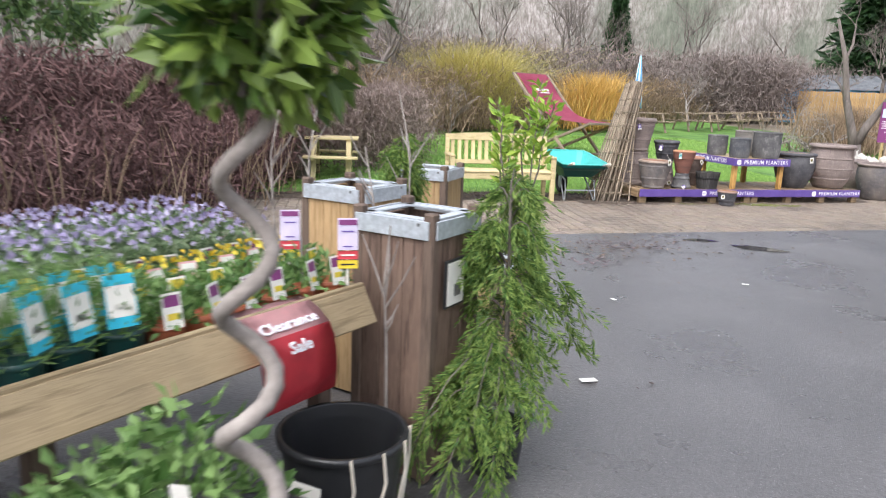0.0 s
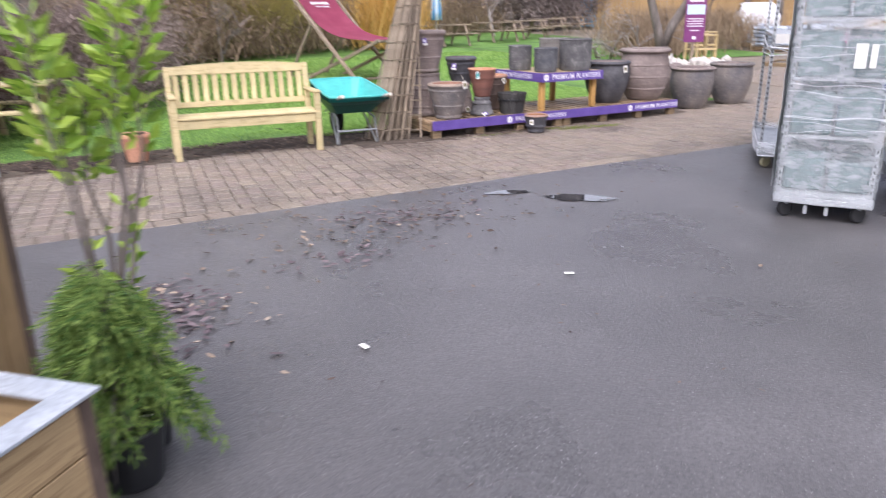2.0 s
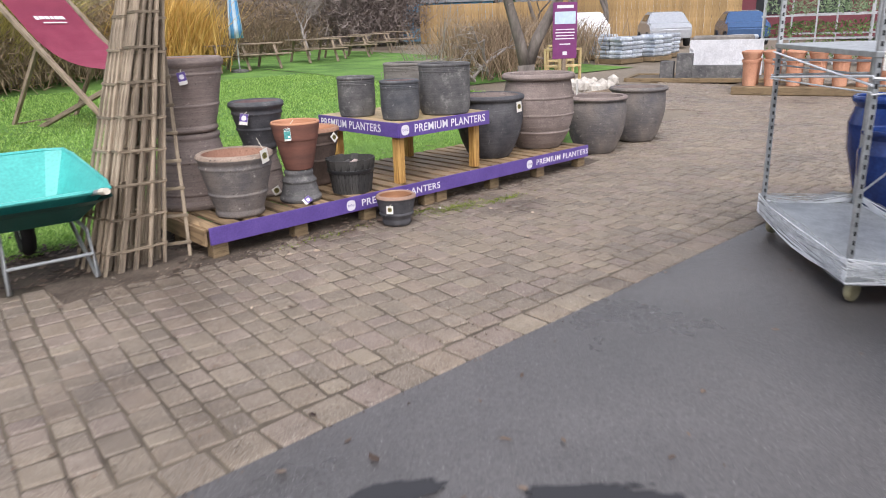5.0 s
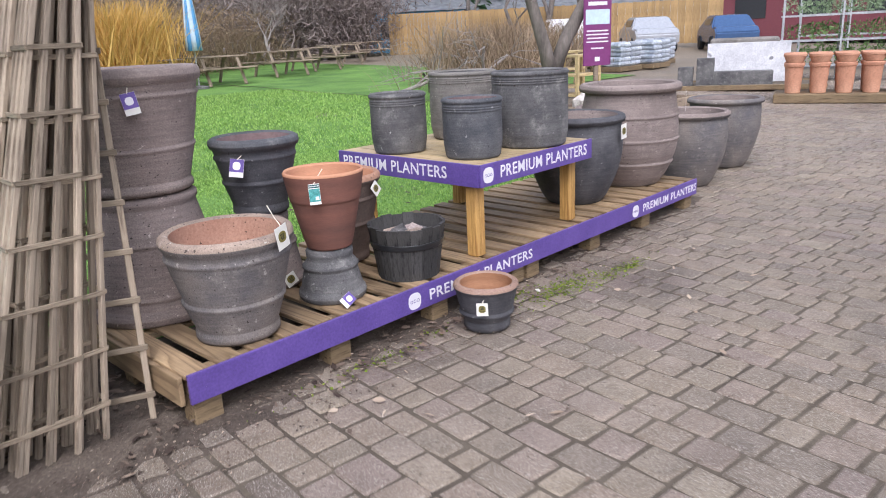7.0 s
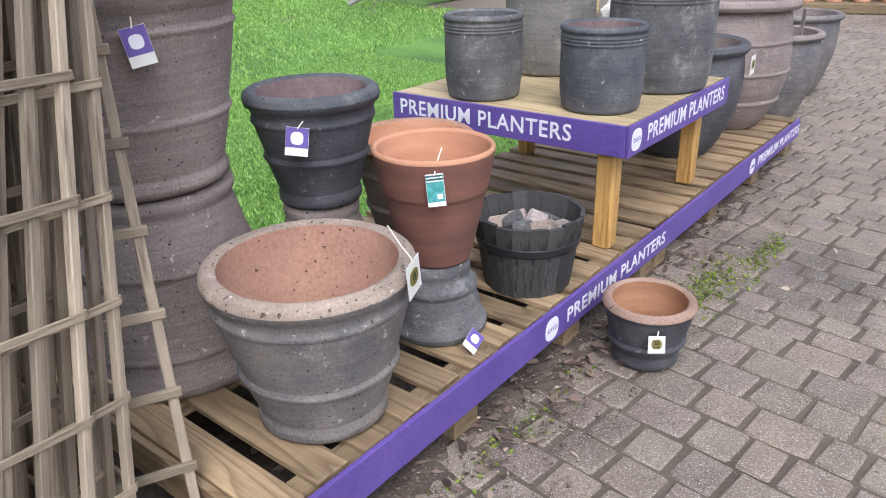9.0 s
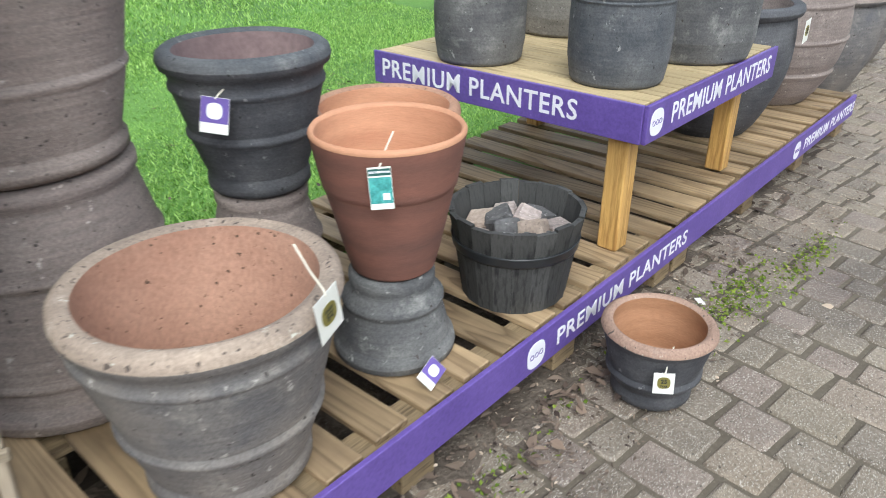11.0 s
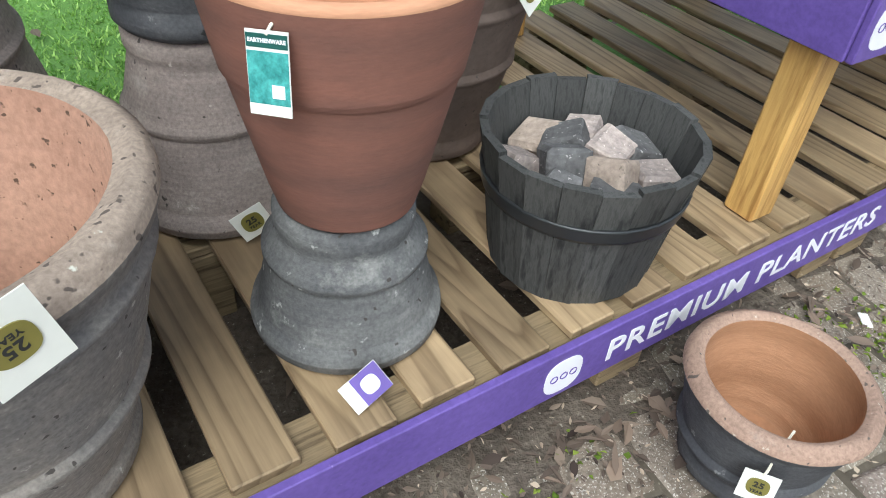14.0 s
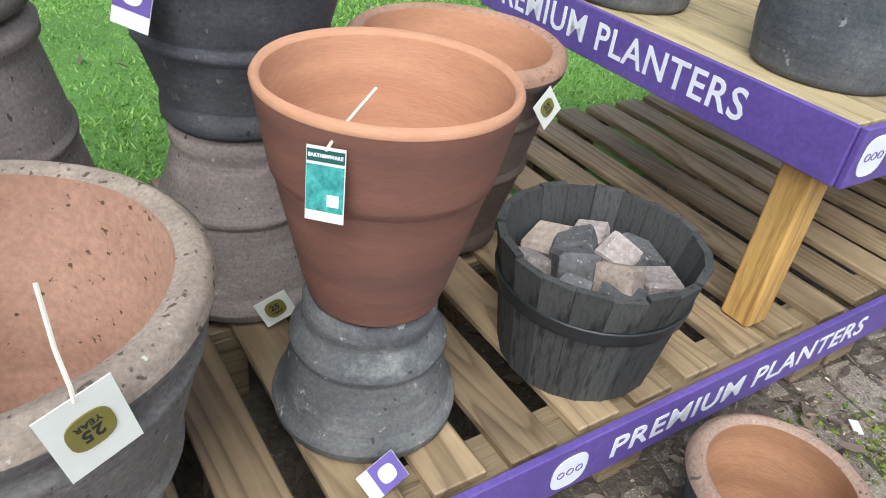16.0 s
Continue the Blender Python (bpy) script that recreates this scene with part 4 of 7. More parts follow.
# ---- wheelbarrow ----
def barrow(m):
    t = thing("wheelbarrow", m, "turquoise wheelbarrow with a dark green undertray and steel legs", "wheelbarrow")
    top = [(-0.38, -0.50, 0.565), (0.38, -0.50, 0.565), (0.34, 0.52, 0.70), (-0.34, 0.52, 0.70)]
    bot = [(-0.22, -0.22, 0.36), (0.22, -0.22, 0.36), (0.17, 0.24, 0.33), (-0.17, 0.24, 0.33)]
    bm = bmesh.new()
    rings = []
    for tt, inset in ((0.0, 0.0), (0.55, 0.0), (1.0, 0.0)):
        ring = []
        pts = [Vector(b).lerp(Vector(a), tt) for a, b in zip(top, bot)]
        for k in range(4):
            a, b, c = pts[k - 1], pts[k], pts[(k + 1) % 4]
            for s in (0.18, 0.08):
                ring.append(b.lerp(a, s) if s == 0.18 else b.lerp(b.lerp(a, 0.06).lerp(b.lerp(c, 0.06), 0.5), 1.0))
            ring.append(b.lerp(c, 0.18))
        rings.append([bm.verts.new(p) for p in ring])
    for a, b in zip(rings, rings[1:]):
        for k in range(len(a)):
            bm.faces.new((a[k], a[(k + 1) % len(a)], b[(k + 1) % len(a)], b[k]))
    bm.faces.new(rings[0][::-1])
    bmesh.ops.recalc_face_normals(bm, faces=bm.faces)
    inner = bm.copy()
    bmesh.ops.solidify(bm, geom=bm.faces[:], thickness=0.006)
    part("tray", bm, TEAL, t, "turquoise plastic tray")
    rim = [Vector(p) for p in ring]
    part("rim", tubemesh(rim + rim[:1], 0.014, 6), TEAL, t)
    for v in inner.verts:
        v.co = Vector((v.co.x * 1.03, v.co.y * 1.03 + 0.002, v.co.z - 0.008 if v.co.z < 0.5 else v.co.z - 0.05))
    part("undertray", inner, DARK_GREEN, t, "dark green underside")
    for s in (-1, 1):
        part("leg", tubemesh([(s * 0.20, 0.0, 0.36), (s * 0.23, -0.28, 0.30), (s * 0.24, -0.36, 0.02), (s * 0.24, -0.30, 0.0), (s * 0.2, 0.05, 0.33)], 0.013, 8), STEEL, t, smooth=True)
        part("handle", tubemesh([(s * 0.14, 0.55, 0.30), (s * 0.22, -0.1, 0.45), (s * 0.27, -0.50, 0.56), (s * 0.28, -0.72, 0.60)], 0.015, 8), STEEL, t, smooth=True)
        part("grip", tubemesh([(s * 0.277, -0.62, 0.582), (s * 0.28, -0.74, 0.603)], 0.02, 8), CORD, t, "pale worn rubber grip")
    part("leg_brace", tubemesh([(-0.235, -0.33, 0.16), (0.235, -0.33, 0.16)], 0.011, 8), STEEL, t)
    tyre = lathe([(0.12, -0.035), (0.17, -0.045), (0.195, -0.02), (0.20, 0), (0.195, 0.02), (0.17, 0.045), (0.12, 0.035), (0.12, -0.035)], 28)
    w = part("wheel", tyre, RUBBER, t, "black rubber tyre", pose(0, 0.55, 0.20, 0, 90, 0))
    part("hub", lathe([(0, -0.03), (0.12, -0.02), (0.12, 0.02), (0, 0.03)], 20), STEEL, w)
    return t


barrow(pose(0.99, 9.17, 0.0, 0, 0, 16) @ Matrix.Scale(1.06, 4))

# ---- nested timber obelisks ----
def obelisk(m, base, height, label, lean=0.0):
    t = thing("trellis_obelisk", m, label, "trellis", "nested obelisks")
    tw = 0.10
    for a in range(4):
        for off in (1.0, 0.36, -0.32):
            x0, y0 = base / 2 * off, base / 2
            x1, y1 = tw / 2 * off, tw / 2
            c, s = math.cos(a * math.pi / 2), math.sin(a * math.pi / 2)
            p0 = Vector((c * x0 - s * y0, s * x0 + c * y0, 0))
            p1 = Vector((c * x1 - s * y1 + lean, s * x1 + c * y1, height))
            q = (p1 - p0).to_track_quat("Z", "Y").to_matrix().to_4x4()
            part("upright", boxmesh((0.021, 0.019, (p1 - p0).length), bev=0.002), GREY_WOOD, t, m=Matrix.Translation((p0 + p1) / 2) @ q)
    n = 9
    for k in range(n):
        z = 0.14 + k * (height - 0.2) / (n - 1)
        f = z / height
        w = base + (tw - base) * f
        for a in range(4):
            ang = a * 90
            part("rung", boxmesh((w + 0.020, 0.008, 0.017), bev=0.0015), GREY_RUNG, t, m=pose(lean * f, 0, z, 0, 0, ang) @ pose(0, w / 2 + 0.014, 0))
    return t


GREY_RUNG = wood("weathered trellis rung", (0.15, 0.115, 0.08), (0.33, 0.27, 0.195), 0.85, grain=3.0, random=0.3)
rp = random.Random(17)
for k, (du, dv, turn) in enumerate(((-0.08, 0.09, 6), (-0.03, -0.03, -3), (0.03, 0.05, 8), (0.07, -0.02, 2))):
    obelisk(M(-0.47 + du, 0.36 + dv, 0, turn), 0.29, 1.90 + rp.uniform(-0.05, 0.04), "weathered grey-brown batten obelisk nested among others", 0.45 - 0.6 * du)
t = thing("ladder_trellis", M(0, 0), "weathered ladder trellis leaning on the stacked pots", "trellis", "nested obelisks")
a0, a1, b0, b1 = Vector((-0.062, 0.205, 0)), Vector((0.085, 0.50, 1.72)), Vector((-0.25, 0.29, 0)), Vector((0.0, 0.55, 1.74))
for p0, p1 in ((a0, a1), (b0, b1)):
    part("upright", boxmesh((0.024, 0.02, (p1 - p0).length), bev=0.003), GREY_WOOD, t, m=Matrix.Translation((p0 + p1) / 2) @ (p1 - p0).to_track_quat("Z", "Y").to_matrix().to_4x4())
for k in range(9):
    f = 0.06 + k * 0.108
    p, q = b0.lerp(b1, f), a0.lerp(a1, f)
    d = q - p
    part("rung", boxmesh((d.length + 0.03, 0.014, 0.022), bev=0.002), GREY_RUNG, t, m=Matrix.Translation((p + q) / 2 + Vector((0, -0.016, 0))) @ pose(0, 0, 0, 0, 0, math.degrees(math.atan2(d.y, d.x))))

# ---- giant deckchair on the lawn ----
def beam(t, name, a, b, w, material, label="", d=None):
    a, b = Vector(a), Vector(b)
    m = Matrix.Translation((a + b) / 2) @ (b - a).to_track_quat("X", "Z").to_matrix().to_4x4()
    return part(name, boxmesh(((b - a).length, w, d or w), bev=w * 0.1), material, t, label, m)


def deckchair(m):
    t = thing("giant_deckchair", m, "oversized wooden deckchair with a maroon canvas sling", "deckchair")
    for s in (-0.68, 0.68):
        beam(t, "long_rail", (s, 0.0, 0.03), (s, 2.10, 2.35), 0.075, OLD_WOOD)
    for s in (-0.58, 0.58):
        beam(t, "seat_rail", (s, -0.55, 1.02), (s, 1.65, 0.05), 0.075, OLD_WOOD)
        beam(t, "prop", (s * 1.05, 1.30, 1.48), (s * 1.05, 2.2, 0.03), 0.06, OLD_WOOD)
    for y, z in ((2.10, 2.35), (0.02, 0.10)):
        beam(t, "cross_bar", (-0.72, y, z), (0.72, y, z), 0.06, OLD_WOOD)
    beam(t, "cross_bar", (-0.6, -0.5, 1.0), (0.6, -0.5, 1.0), 0.06, OLD_WOOD)
    beam(t, "cross_bar", (-0.62, 2.15, 0.1), (0.62, 2.15, 0.1), 0.06, OLD_WOOD)
    bm = bmesh.new()
    rows = []
    n = 16
    a, b = Vector((0, -0.45, 1.0)), Vector((0, 2.08, 2.37))
    for i in range(n + 1):
        f = i / n
        p = a.lerp(b, f) + Vector((0, 0.55, -0.75)) * math.sin(f * math.pi) ** 1.2 * (1 - f * 0.45) * 0.62
        rows.append([bm.verts.new((x, p.y, p.z)) for x in (-0.60, 0.60)])
    for r, q in zip(rows, rows[1:]):
        bm.faces.new((r[0], r[1], q[1], q[0]))
    bmesh.ops.solidify(bm, geom=bm.faces[:], thickness=0.012)
    part("sling", bm, MAROON, t, "faded maroon canvas")
    return t


chair = deckchair(pose(1.78, 16.2, rise(6.9) - 0.04, 0, 0, 47) @ Matrix.Diagonal((1, 1, 0.90, 1)))
bm = bmesh.new()
for k, (x, w, h) in enumerate(((-0.26, 0.07, 0.13), (-0.16, 0.09, 0.10), (-0.06, 0.07, 0.11), (0.03, 0.05, 0.11), (0.12, 0.08, 0.12), (0.22, 0.09, 0.12), (0.0, 0.44, 0.03))):
    add_box(bm, (w, h, 0.004), pose(x, -0.14 if k == 6 else 0, 0), 0.0)
part("print", bm, WHITE, chair, "white printed marks", pose(0, 1.66, 1.905, 43, 0, 0))

# ---- steel trolleys ----


def film_material():
    m, nt, b = principled("stretch film", 0.22, 0, 0.5)
    n1 = noise_node(nt, 5, 8, stretch=(1.4, 1.4, 4), rough=0.7)
    c = ramp(nt, n1.outputs["Fac"], [(0.35, (0.54, 0.59, 0.60)), (0.7, (0.78, 0.81, 0.83))])
    nt.links.new(c.outputs["Color"], b.inputs["Base Color"])
    a = ramp(nt, n1.outputs["Fac"], [(0.34, (0.20,) * 3), (0.70, (0.50,) * 3)])
    nt.links.new(a.outputs["Color"], b.inputs["Alpha"])
    bump(nt, b, n1.outputs["Fac"], 0.6, 0.01)
    return m


FILM = film_material()
FILM_CORD = plain("twisted film", (0.75, 0.77, 0.79), 0.3)
BOXWARE = surface("stacked green grey goods", (0.05, 0.10, 0.10), (0.20, 0.28, 0.28), 5, 30, 0.6, 0.3)
PINK = plain("pink label", (0.80, 0.12, 0.42), 0.5)


def slotted_post(parent, x, y, h):
    p = part("post", boxmesh((0.03, 0.03, h), bev=0.003), STEEL, parent, m=pose(x, y, 0.17 + h / 2))
    bm = bmesh.new()
    for k in range(int(h / 0.05)):
        add_box(bm, (0.012, 0.034, 0.024), pose(0, 0, -h / 2 + 0.03 + k * 0.05))
    tagged(part("slotting", bm, BLACK_PLASTIC, p, "dark slots"), kind="stuff")


def trolley(m, length, width, height, wrapped, label):
    t = thing("plant_trolley", m, label, "trolley", "plant trolleys")
    part("deck", boxmesh((width, length, 0.03), bev=0.004), STEEL, t, m=pose(width / 2, length / 2, 0.185))
    part("deck_frame", boxmesh((width + 0.01, length + 0.01, 0.05), bev=0.006), STEEL, t, m=pose(width / 2, length / 2, 0.145))
    for x in (0.02, width - 0.02):
        for y in (0.02, length - 0.02):
            slotted_post(t, x, y, height - 0.17)
            w = part("castor", lathe([(0, -0.02), (0.05, -0.022), (0.06, -0.012), (0.06, 0.012), (0.05, 0.022), (0, 0.02)], 20), RUBBER if wrapped else CASTOR, t, "black castor wheel" if wrapped else "pale worn castor wheel", pose(x + (0.06 if x < 0.1 else -0.06), y + (0.06 if y < 0.1 else -0.06), 0.06, 90, 0, 40))
            part("fork", boxmesh((0.05, 0.06, 0.06), bev=0.008), STEEL, t, m=pose(x + (0.06 if x < 0.1 else -0.06), y + (0.06 if y < 0.1 else -0.06), 0.125))
    if not wrapped:
        shelf_z = 1.30
        part("shelf", boxmesh((width, length, 0.03), bev=0.004), STEEL, t, m=pose(width / 2, length / 2, shelf_z))
        part("label_strip", boxmesh((width * 0.6, 0.004, 0.09)), CARD, t, "white label strip", pose(width * 0.35, -0.008, shelf_z - 0.03))
        part("label_strip", boxmesh((width * 0.32, 0.004, 0.09)), PINK, t, "pink label strip", pose(width * 0.82, -0.008, shelf_z - 0.03))
        rs = random.Random(5)
        bm = bmesh.new()
        c = [(0, 0), (width, 0), (width, length), (0, length)]
        for k in range(90):
            i = k % 4
            a, b = Vector((*c[i], 0)), Vector((*c[(i + 1) % 4], 0))
            za, zb = rs.uniform(0.13, 0.27), rs.uniform(0.13, 0.27)
            sag = rs.uniform(0, 0.06)
            add_tube(bm, [a.lerp(b, f) + Vector((0, 0, za + (zb - za) * f - sag * math.sin(f * math.pi))) + (a.lerp(b, f) - Vector((width / 2, length / 2, 0))).normalized() * 0.015 for f in np.linspace(0, 1, 7)], rs.uniform(0.002, 0.006), 4)
        for k in range(12):
            i = k % 4
            a, b = Vector((*c[i], 0)), Vector((*c[(i + 1) % 4], 0))
            za, zb = rs.uniform(1.05, 1.28), rs.uniform(1.0, 1.28)
            add_tube(bm, [a.lerp(b, f) + Vector((0, 0, za + (zb - za) * f)) + (a.lerp(b, f) - Vector((width / 2, length / 2, 0))).normalized() * 0.012 for f in np.linspace(0, 1, 3)], rs.uniform(0.003, 0.009), 4)
        add_tube(bm, [(width, 0.0, 1.2), (width * 0.95, length * 0.5, 0.7), (width, length, 0.25)], 0.008, 4)
        part("loose_film", bm, FILM_CORD, t, "loose strands of stretch film")
        bm = bmesh.new()
        rows = []
        for z, o in ((0.27, 0.004), (0.2, 0.022), (0.12, 0.012)):
            rows.append([bm.verts.new((x + sx * o, y + sy * o, z + 0.02 * noise.noise((x * 5, y * 5, z * 9)))) for x, y, sx, sy in
                         [(f * width, 0, 0, -1) for f in np.linspace(0, 1, 9)] + [(width, f * length, 1, 0) for f in np.linspace(0.05, 1, 12)] + [(f * width, length, 0, 1) for f in np.linspace(1, 0, 9)] + [(0, f * length, -1, 0) for f in np.linspace(0.95, 0.05, 12)]])
        for r, q in zip(rows, rows[1:]):
            for k in range(len(r)):
                bm.faces.new((r[k], r[(k + 1) % len(r)], q[(k + 1) % len(r)], q[k]))
        part("film_skirt", bm, FILM, t, "crumpled clear film round the deck", smooth=True)
    else:
        rs = random.Random(int(length * 100 + width * 10))
        for k in range(4):
            z = 0.20 + k * 0.42
            part("shelf", boxmesh((width - 0.02, length - 0.02, 0.02)), STEEL, t, m=pose(width / 2, length / 2, z + 0.01))
            for j in range(4):
                for i in range(2):
                    h = rs.uniform(0.22, 0.36)
                    part("crate", boxmesh((width * 0.42, length * 0.21, h), bev=0.015), BOXWARE, t, m=pose(width * (0.27 + 0.46 * i), length * (0.14 + 0.24 * j), z + 0.025 + h / 2))
        bm = bmesh.new()
        rows = []
        ring = [(f * width, 0, 0, -1) for f in np.linspace(0, 1, 15)] + [(width, f * length, 1, 0) for f in np.linspace(0.04, 1, 24)] + [(f * width, length, 0, 1) for f in np.linspace(0.97, 0, 15)] + [(0, f * length, -1, 0) for f in np.linspace(0.96, 0.04, 24)]
        for z in np.linspace(0.13, height + 0.02, 46):
            rows.append([bm.verts.new((x + sx * (0.020 + 0.007 * noise.noise((x * 3, y * 3, z * 7))), y + sy * (0.020 + 0.007 * noise.noise((x * 3, y * 3, z * 7))), z + 0.012 * noise.noise((x * 4, y * 4, z * 3)))) for x, y, sx, sy in ring])
        for r, q in zip(rows, rows[1:]):
            for k in range(len(r)):
                bm.faces.new((r[k], r[(k + 1) % len(r)], q[(k + 1) % len(r)], q[k]))
        part("film_wrap", bm, FILM, t, "milky stretch film in many layers", smooth=True)
        bm = bmesh.new()
        for k in range(8):
            z = rs.uniform(0.2, height)
            s = rs.uniform(-0.06, 0.06)
            add_tube(bm, [(f * width, -0.034, z + s * f + 0.01 * math.sin(f * 9 + k)) for f in np.linspace(0, 1, 8)], rs.uniform(0.0007, 0.0019), 4)
        tagged(part("film_creases", bm, FILM_CORD, t, "tight folds of film"), kind="stuff")
        bm = bmesh.new()
        grid = [[bm.verts.new((-0.034 - 0.012 * noise.noise((y * 6, z * 4, 3)), y, z if i else 0.24 + 0.09 * noise.noise((y * 9, 1, 2)))) for y in np.linspace(-0.01, length, 22)] for i, z in enumerate(np.linspace(0.24, height, 18))]
        for r, q in zip(grid, grid[1:]):
            for k in range(21):
                bm.faces.new((r[k], r[k + 1], q[k + 1], q[k]))
        part("torn_sheet", bm, FILM_CORD, t, "opaque white torn plastic sheet", smooth=True)
        part("paper_label", boxmesh((0.075, 0.003, 0.17)), CARD, t, "white paper label", pose(width * 0.66, -0.045, 1.22))
        part("paper_label", boxmesh((0.04, 0.003, 0.16)), CARD, t, "white paper label", pose(width * 0.78, -0.045, 1.22))
        for x in (0.34, 0.56):
            part("brake", boxmesh((0.03, 0.03, 0.07), bev=0.006), STEEL, t, m=pose(width * x, 0.03, 0.075))
    return t


CASTOR = surface("worn nylon castor", (0.30, 0.27, 0.15), (0.44, 0.40, 0.26), 10, 60, 0.6, 0.1)
trolley(pose(5.06, 6.46, 0.0, 0, 0, -29), 1.50, 0.66, 1.95, False, "empty galvanised plant trolley trailing stretch film")
trolley(pose(4.17, 4.75, 0.0, 0, 0, -37), 1.35, 0.66, 1.95, True, "loaded trolley wrapped in milky stretch film")
trolley(pose(5.02, 4.42, 0.0, 0, 0, -33), 1.35, 0.62, 1.9, True, "second loaded trolley wrapped in clear film")

# ---- woods, shrubs and trees ----
BARK = surface("grey brown bark", (0.10, 0.085, 0.075), (0.24, 0.205, 0.18), 6, 40, 0.9, 0.6, stretch=(1, 1, 0.3))
PALE_BARK = surface("pale grey twig bark", (0.22, 0.19, 0.17), (0.38, 0.34, 0.31), 6, 40, 0.9, 0.3)
TWIG = leafy("maroon twig", (0.06, 0.034, 0.033), (0.225, 0.13, 0.122), 0.8, 0.2, 0)
SCRUB = leafy("grey brown scrub", (0.12, 0.095, 0.085), (0.30, 0.25, 0.225), 0.85, 0.2, 0.1)
MID_GREEN = leafy("mid evergreen leaf", (0.05, 0.12, 0.04), (0.26, 0.40, 0.13), 0.4, 0.5, 0.3)
THICKET = leafy("brown thicket twig", (0.14, 0.10, 0.088), (0.38, 0.30, 0.26), 0.85, 0.2, 0)
BRACKEN = leafy("brown bracken", (0.17, 0.12, 0.08), (0.40, 0.30, 0.20), 0.85, 0.2, 0.2)
YELLOW_TWIG = leafy("yellow dogwood stem", (0.38, 0.33, 0.08), (0.70, 0.60, 0.23), 0.7, 0.2, 0.2)
ORANGE_TWIG = leafy("orange dogwood stem", (0.50, 0.30, 0.07), (0.78, 0.52, 0.18), 0.7, 0.2, 0.2)
EVERGREEN = leafy("dark evergreen", (0.012, 0.035, 0.014), (0.05, 0.11, 0.035), 0.55, 0.4, 0.15)
HEDGE_GREEN = leafy("box hedge leaf", (0.06, 0.10, 0.02), (0.22, 0.26, 0.08), 0.6, 0.3, 0.2)
CONIFER = leafy("golden conifer spray", (0.045, 0.125, 0.028), (0.30, 0.41, 0.10), 0.6, 0.3, 0.3)
LAUREL = leafy("fresh laurel leaf", (0.16, 0.30, 0.03), (0.45, 0.60, 0.10), 0.35, 0.5, 0.35)
BAY = leafy("bay leaf", (0.03, 0.085, 0.02), (0.27, 0.38, 0.08), 0.35, 0.5, 0.35)
BEDDING = leafy("bedding leaf", (0.06, 0.14, 0.03), (0.26, 0.40, 0.14), 0.5, 0.4, 0.3)
SILVER_LEAF = leafy("silvery leaf", (0.09, 0.15, 0.07), (0.30, 0.38, 0.22), 0.6, 0.3, 0.2)
LILAC = leafy("lilac petal", (0.32, 0.26, 0.46), (0.62, 0.57, 0.76), 0.6, 0.3, 0.3)
YELLOW_PETAL = leafy("yellow petal", (0.70, 0.45, 0.03), (0.85, 0.70, 0.10), 0.6, 0.3, 0.3)


def bare_tree(seed, height, trunk, material_name, splits=4, spread=0.75, fork=0.35, twigs=3):
    """Verts and faces of a leafless tree with tapering limbs."""
    rs = random.Random(seed)
    bm = bmesh.new()

    def grow(p, d, length, r, depth):
        pts, rad = [p], [r]
        n = 4 if depth < 2 else 3
        for i in range(n):
            d = (d + Vector((rs.gauss(0, 0.17), rs.gauss(0, 0.17), rs.gauss(0.03, 0.10)))).normalized()
            p = p + d * length / n
            pts.append(p)
            rad.append(r * (1 - 0.42 * (i + 1) / n))
        add_tube(bm, pts, rad, 7 if depth == 0 else (5 if depth < 2 else 3), False)
        if depth >= splits:
            return
        for k in range(rs.randint(2, twigs) + (1 if depth else 0)):
            i = rs.randint(max(1, n - 2), n)
            a = rs.uniform(0, math.tau)
            side = Vector((math.cos(a), math.sin(a), rs.uniform(-0.1, 0.7)))
            grow(pts[i], (d * 0.8 + side * spread).normalized(), length * rs.uniform(0.55, 0.82), max(0.004, rad[i] * rs.uniform(0.5, 0.75)), depth + 1)
    grow(Vector((0, 0, -0.1)), Vector((0, 0, 1)), height * fork, trunk, 0)
    return bm


def plant_tree(name, bm, m, bark, label, category="tree", group=""):
    t = thing(name, m, label, category, group)
    part("trunk", bm, bark, t, smooth=True)
    return t


wood_a = plant_tree("bare_tree", bare_tree(1, 11, 0.17, "", 5, 0.6, 0.28), pose(-9, 24, 0.4), BARK, "tall leafless woodland tree with grey-brown bark", "tree", "woodland trees")
wood_b = plant_tree("bare_tree", bare_tree(2, 9, 0.13, "", 5, 0.7, 0.25), pose(-5, 31, 0.5), BARK, "leafless woodland tree with many fine branches", "tree", "woodland trees")
wood_c = plant_tree("bare_tree", bare_tree(7, 8, 0.10, "", 5, 0.8, 0.2, 4), pose(4, 40, 0.8), PALE_BARK, "pale twiggy leafless tree at the wood's edge", "tree", "woodland trees")
rt = random.Random(21)
for k in range(64):
    src = rt.choice((wood_a, wood_b, wood_c))
    x = rt.uniform(-26, 48)
    y = 34 + rt.uniform(0, 18) - max(0, -x) * 0.75
    s = rt.uniform(0.8, 1.35)
    copy_thing(src, pose(x, y, 0.5, 0, 0, rt.uniform(0, 360)) @ Matrix.Scale(s, 4))
for x, y in ((-7.5, 9), (-8.6, 13.5), (-7.0, 5), (-6.2, 15.5), (-4.8, 18.5), (-9.5, 2), (-3.9, 21.5), (-10, 8), (-6, 20)):
    copy_thing(rt.choice((wood_a, wood_b)), pose(x, y, 0.1, 0, 0, rt.uniform(0, 360)) @ Matrix.Scale(rt.uniform(0.7, 0.95), 4))
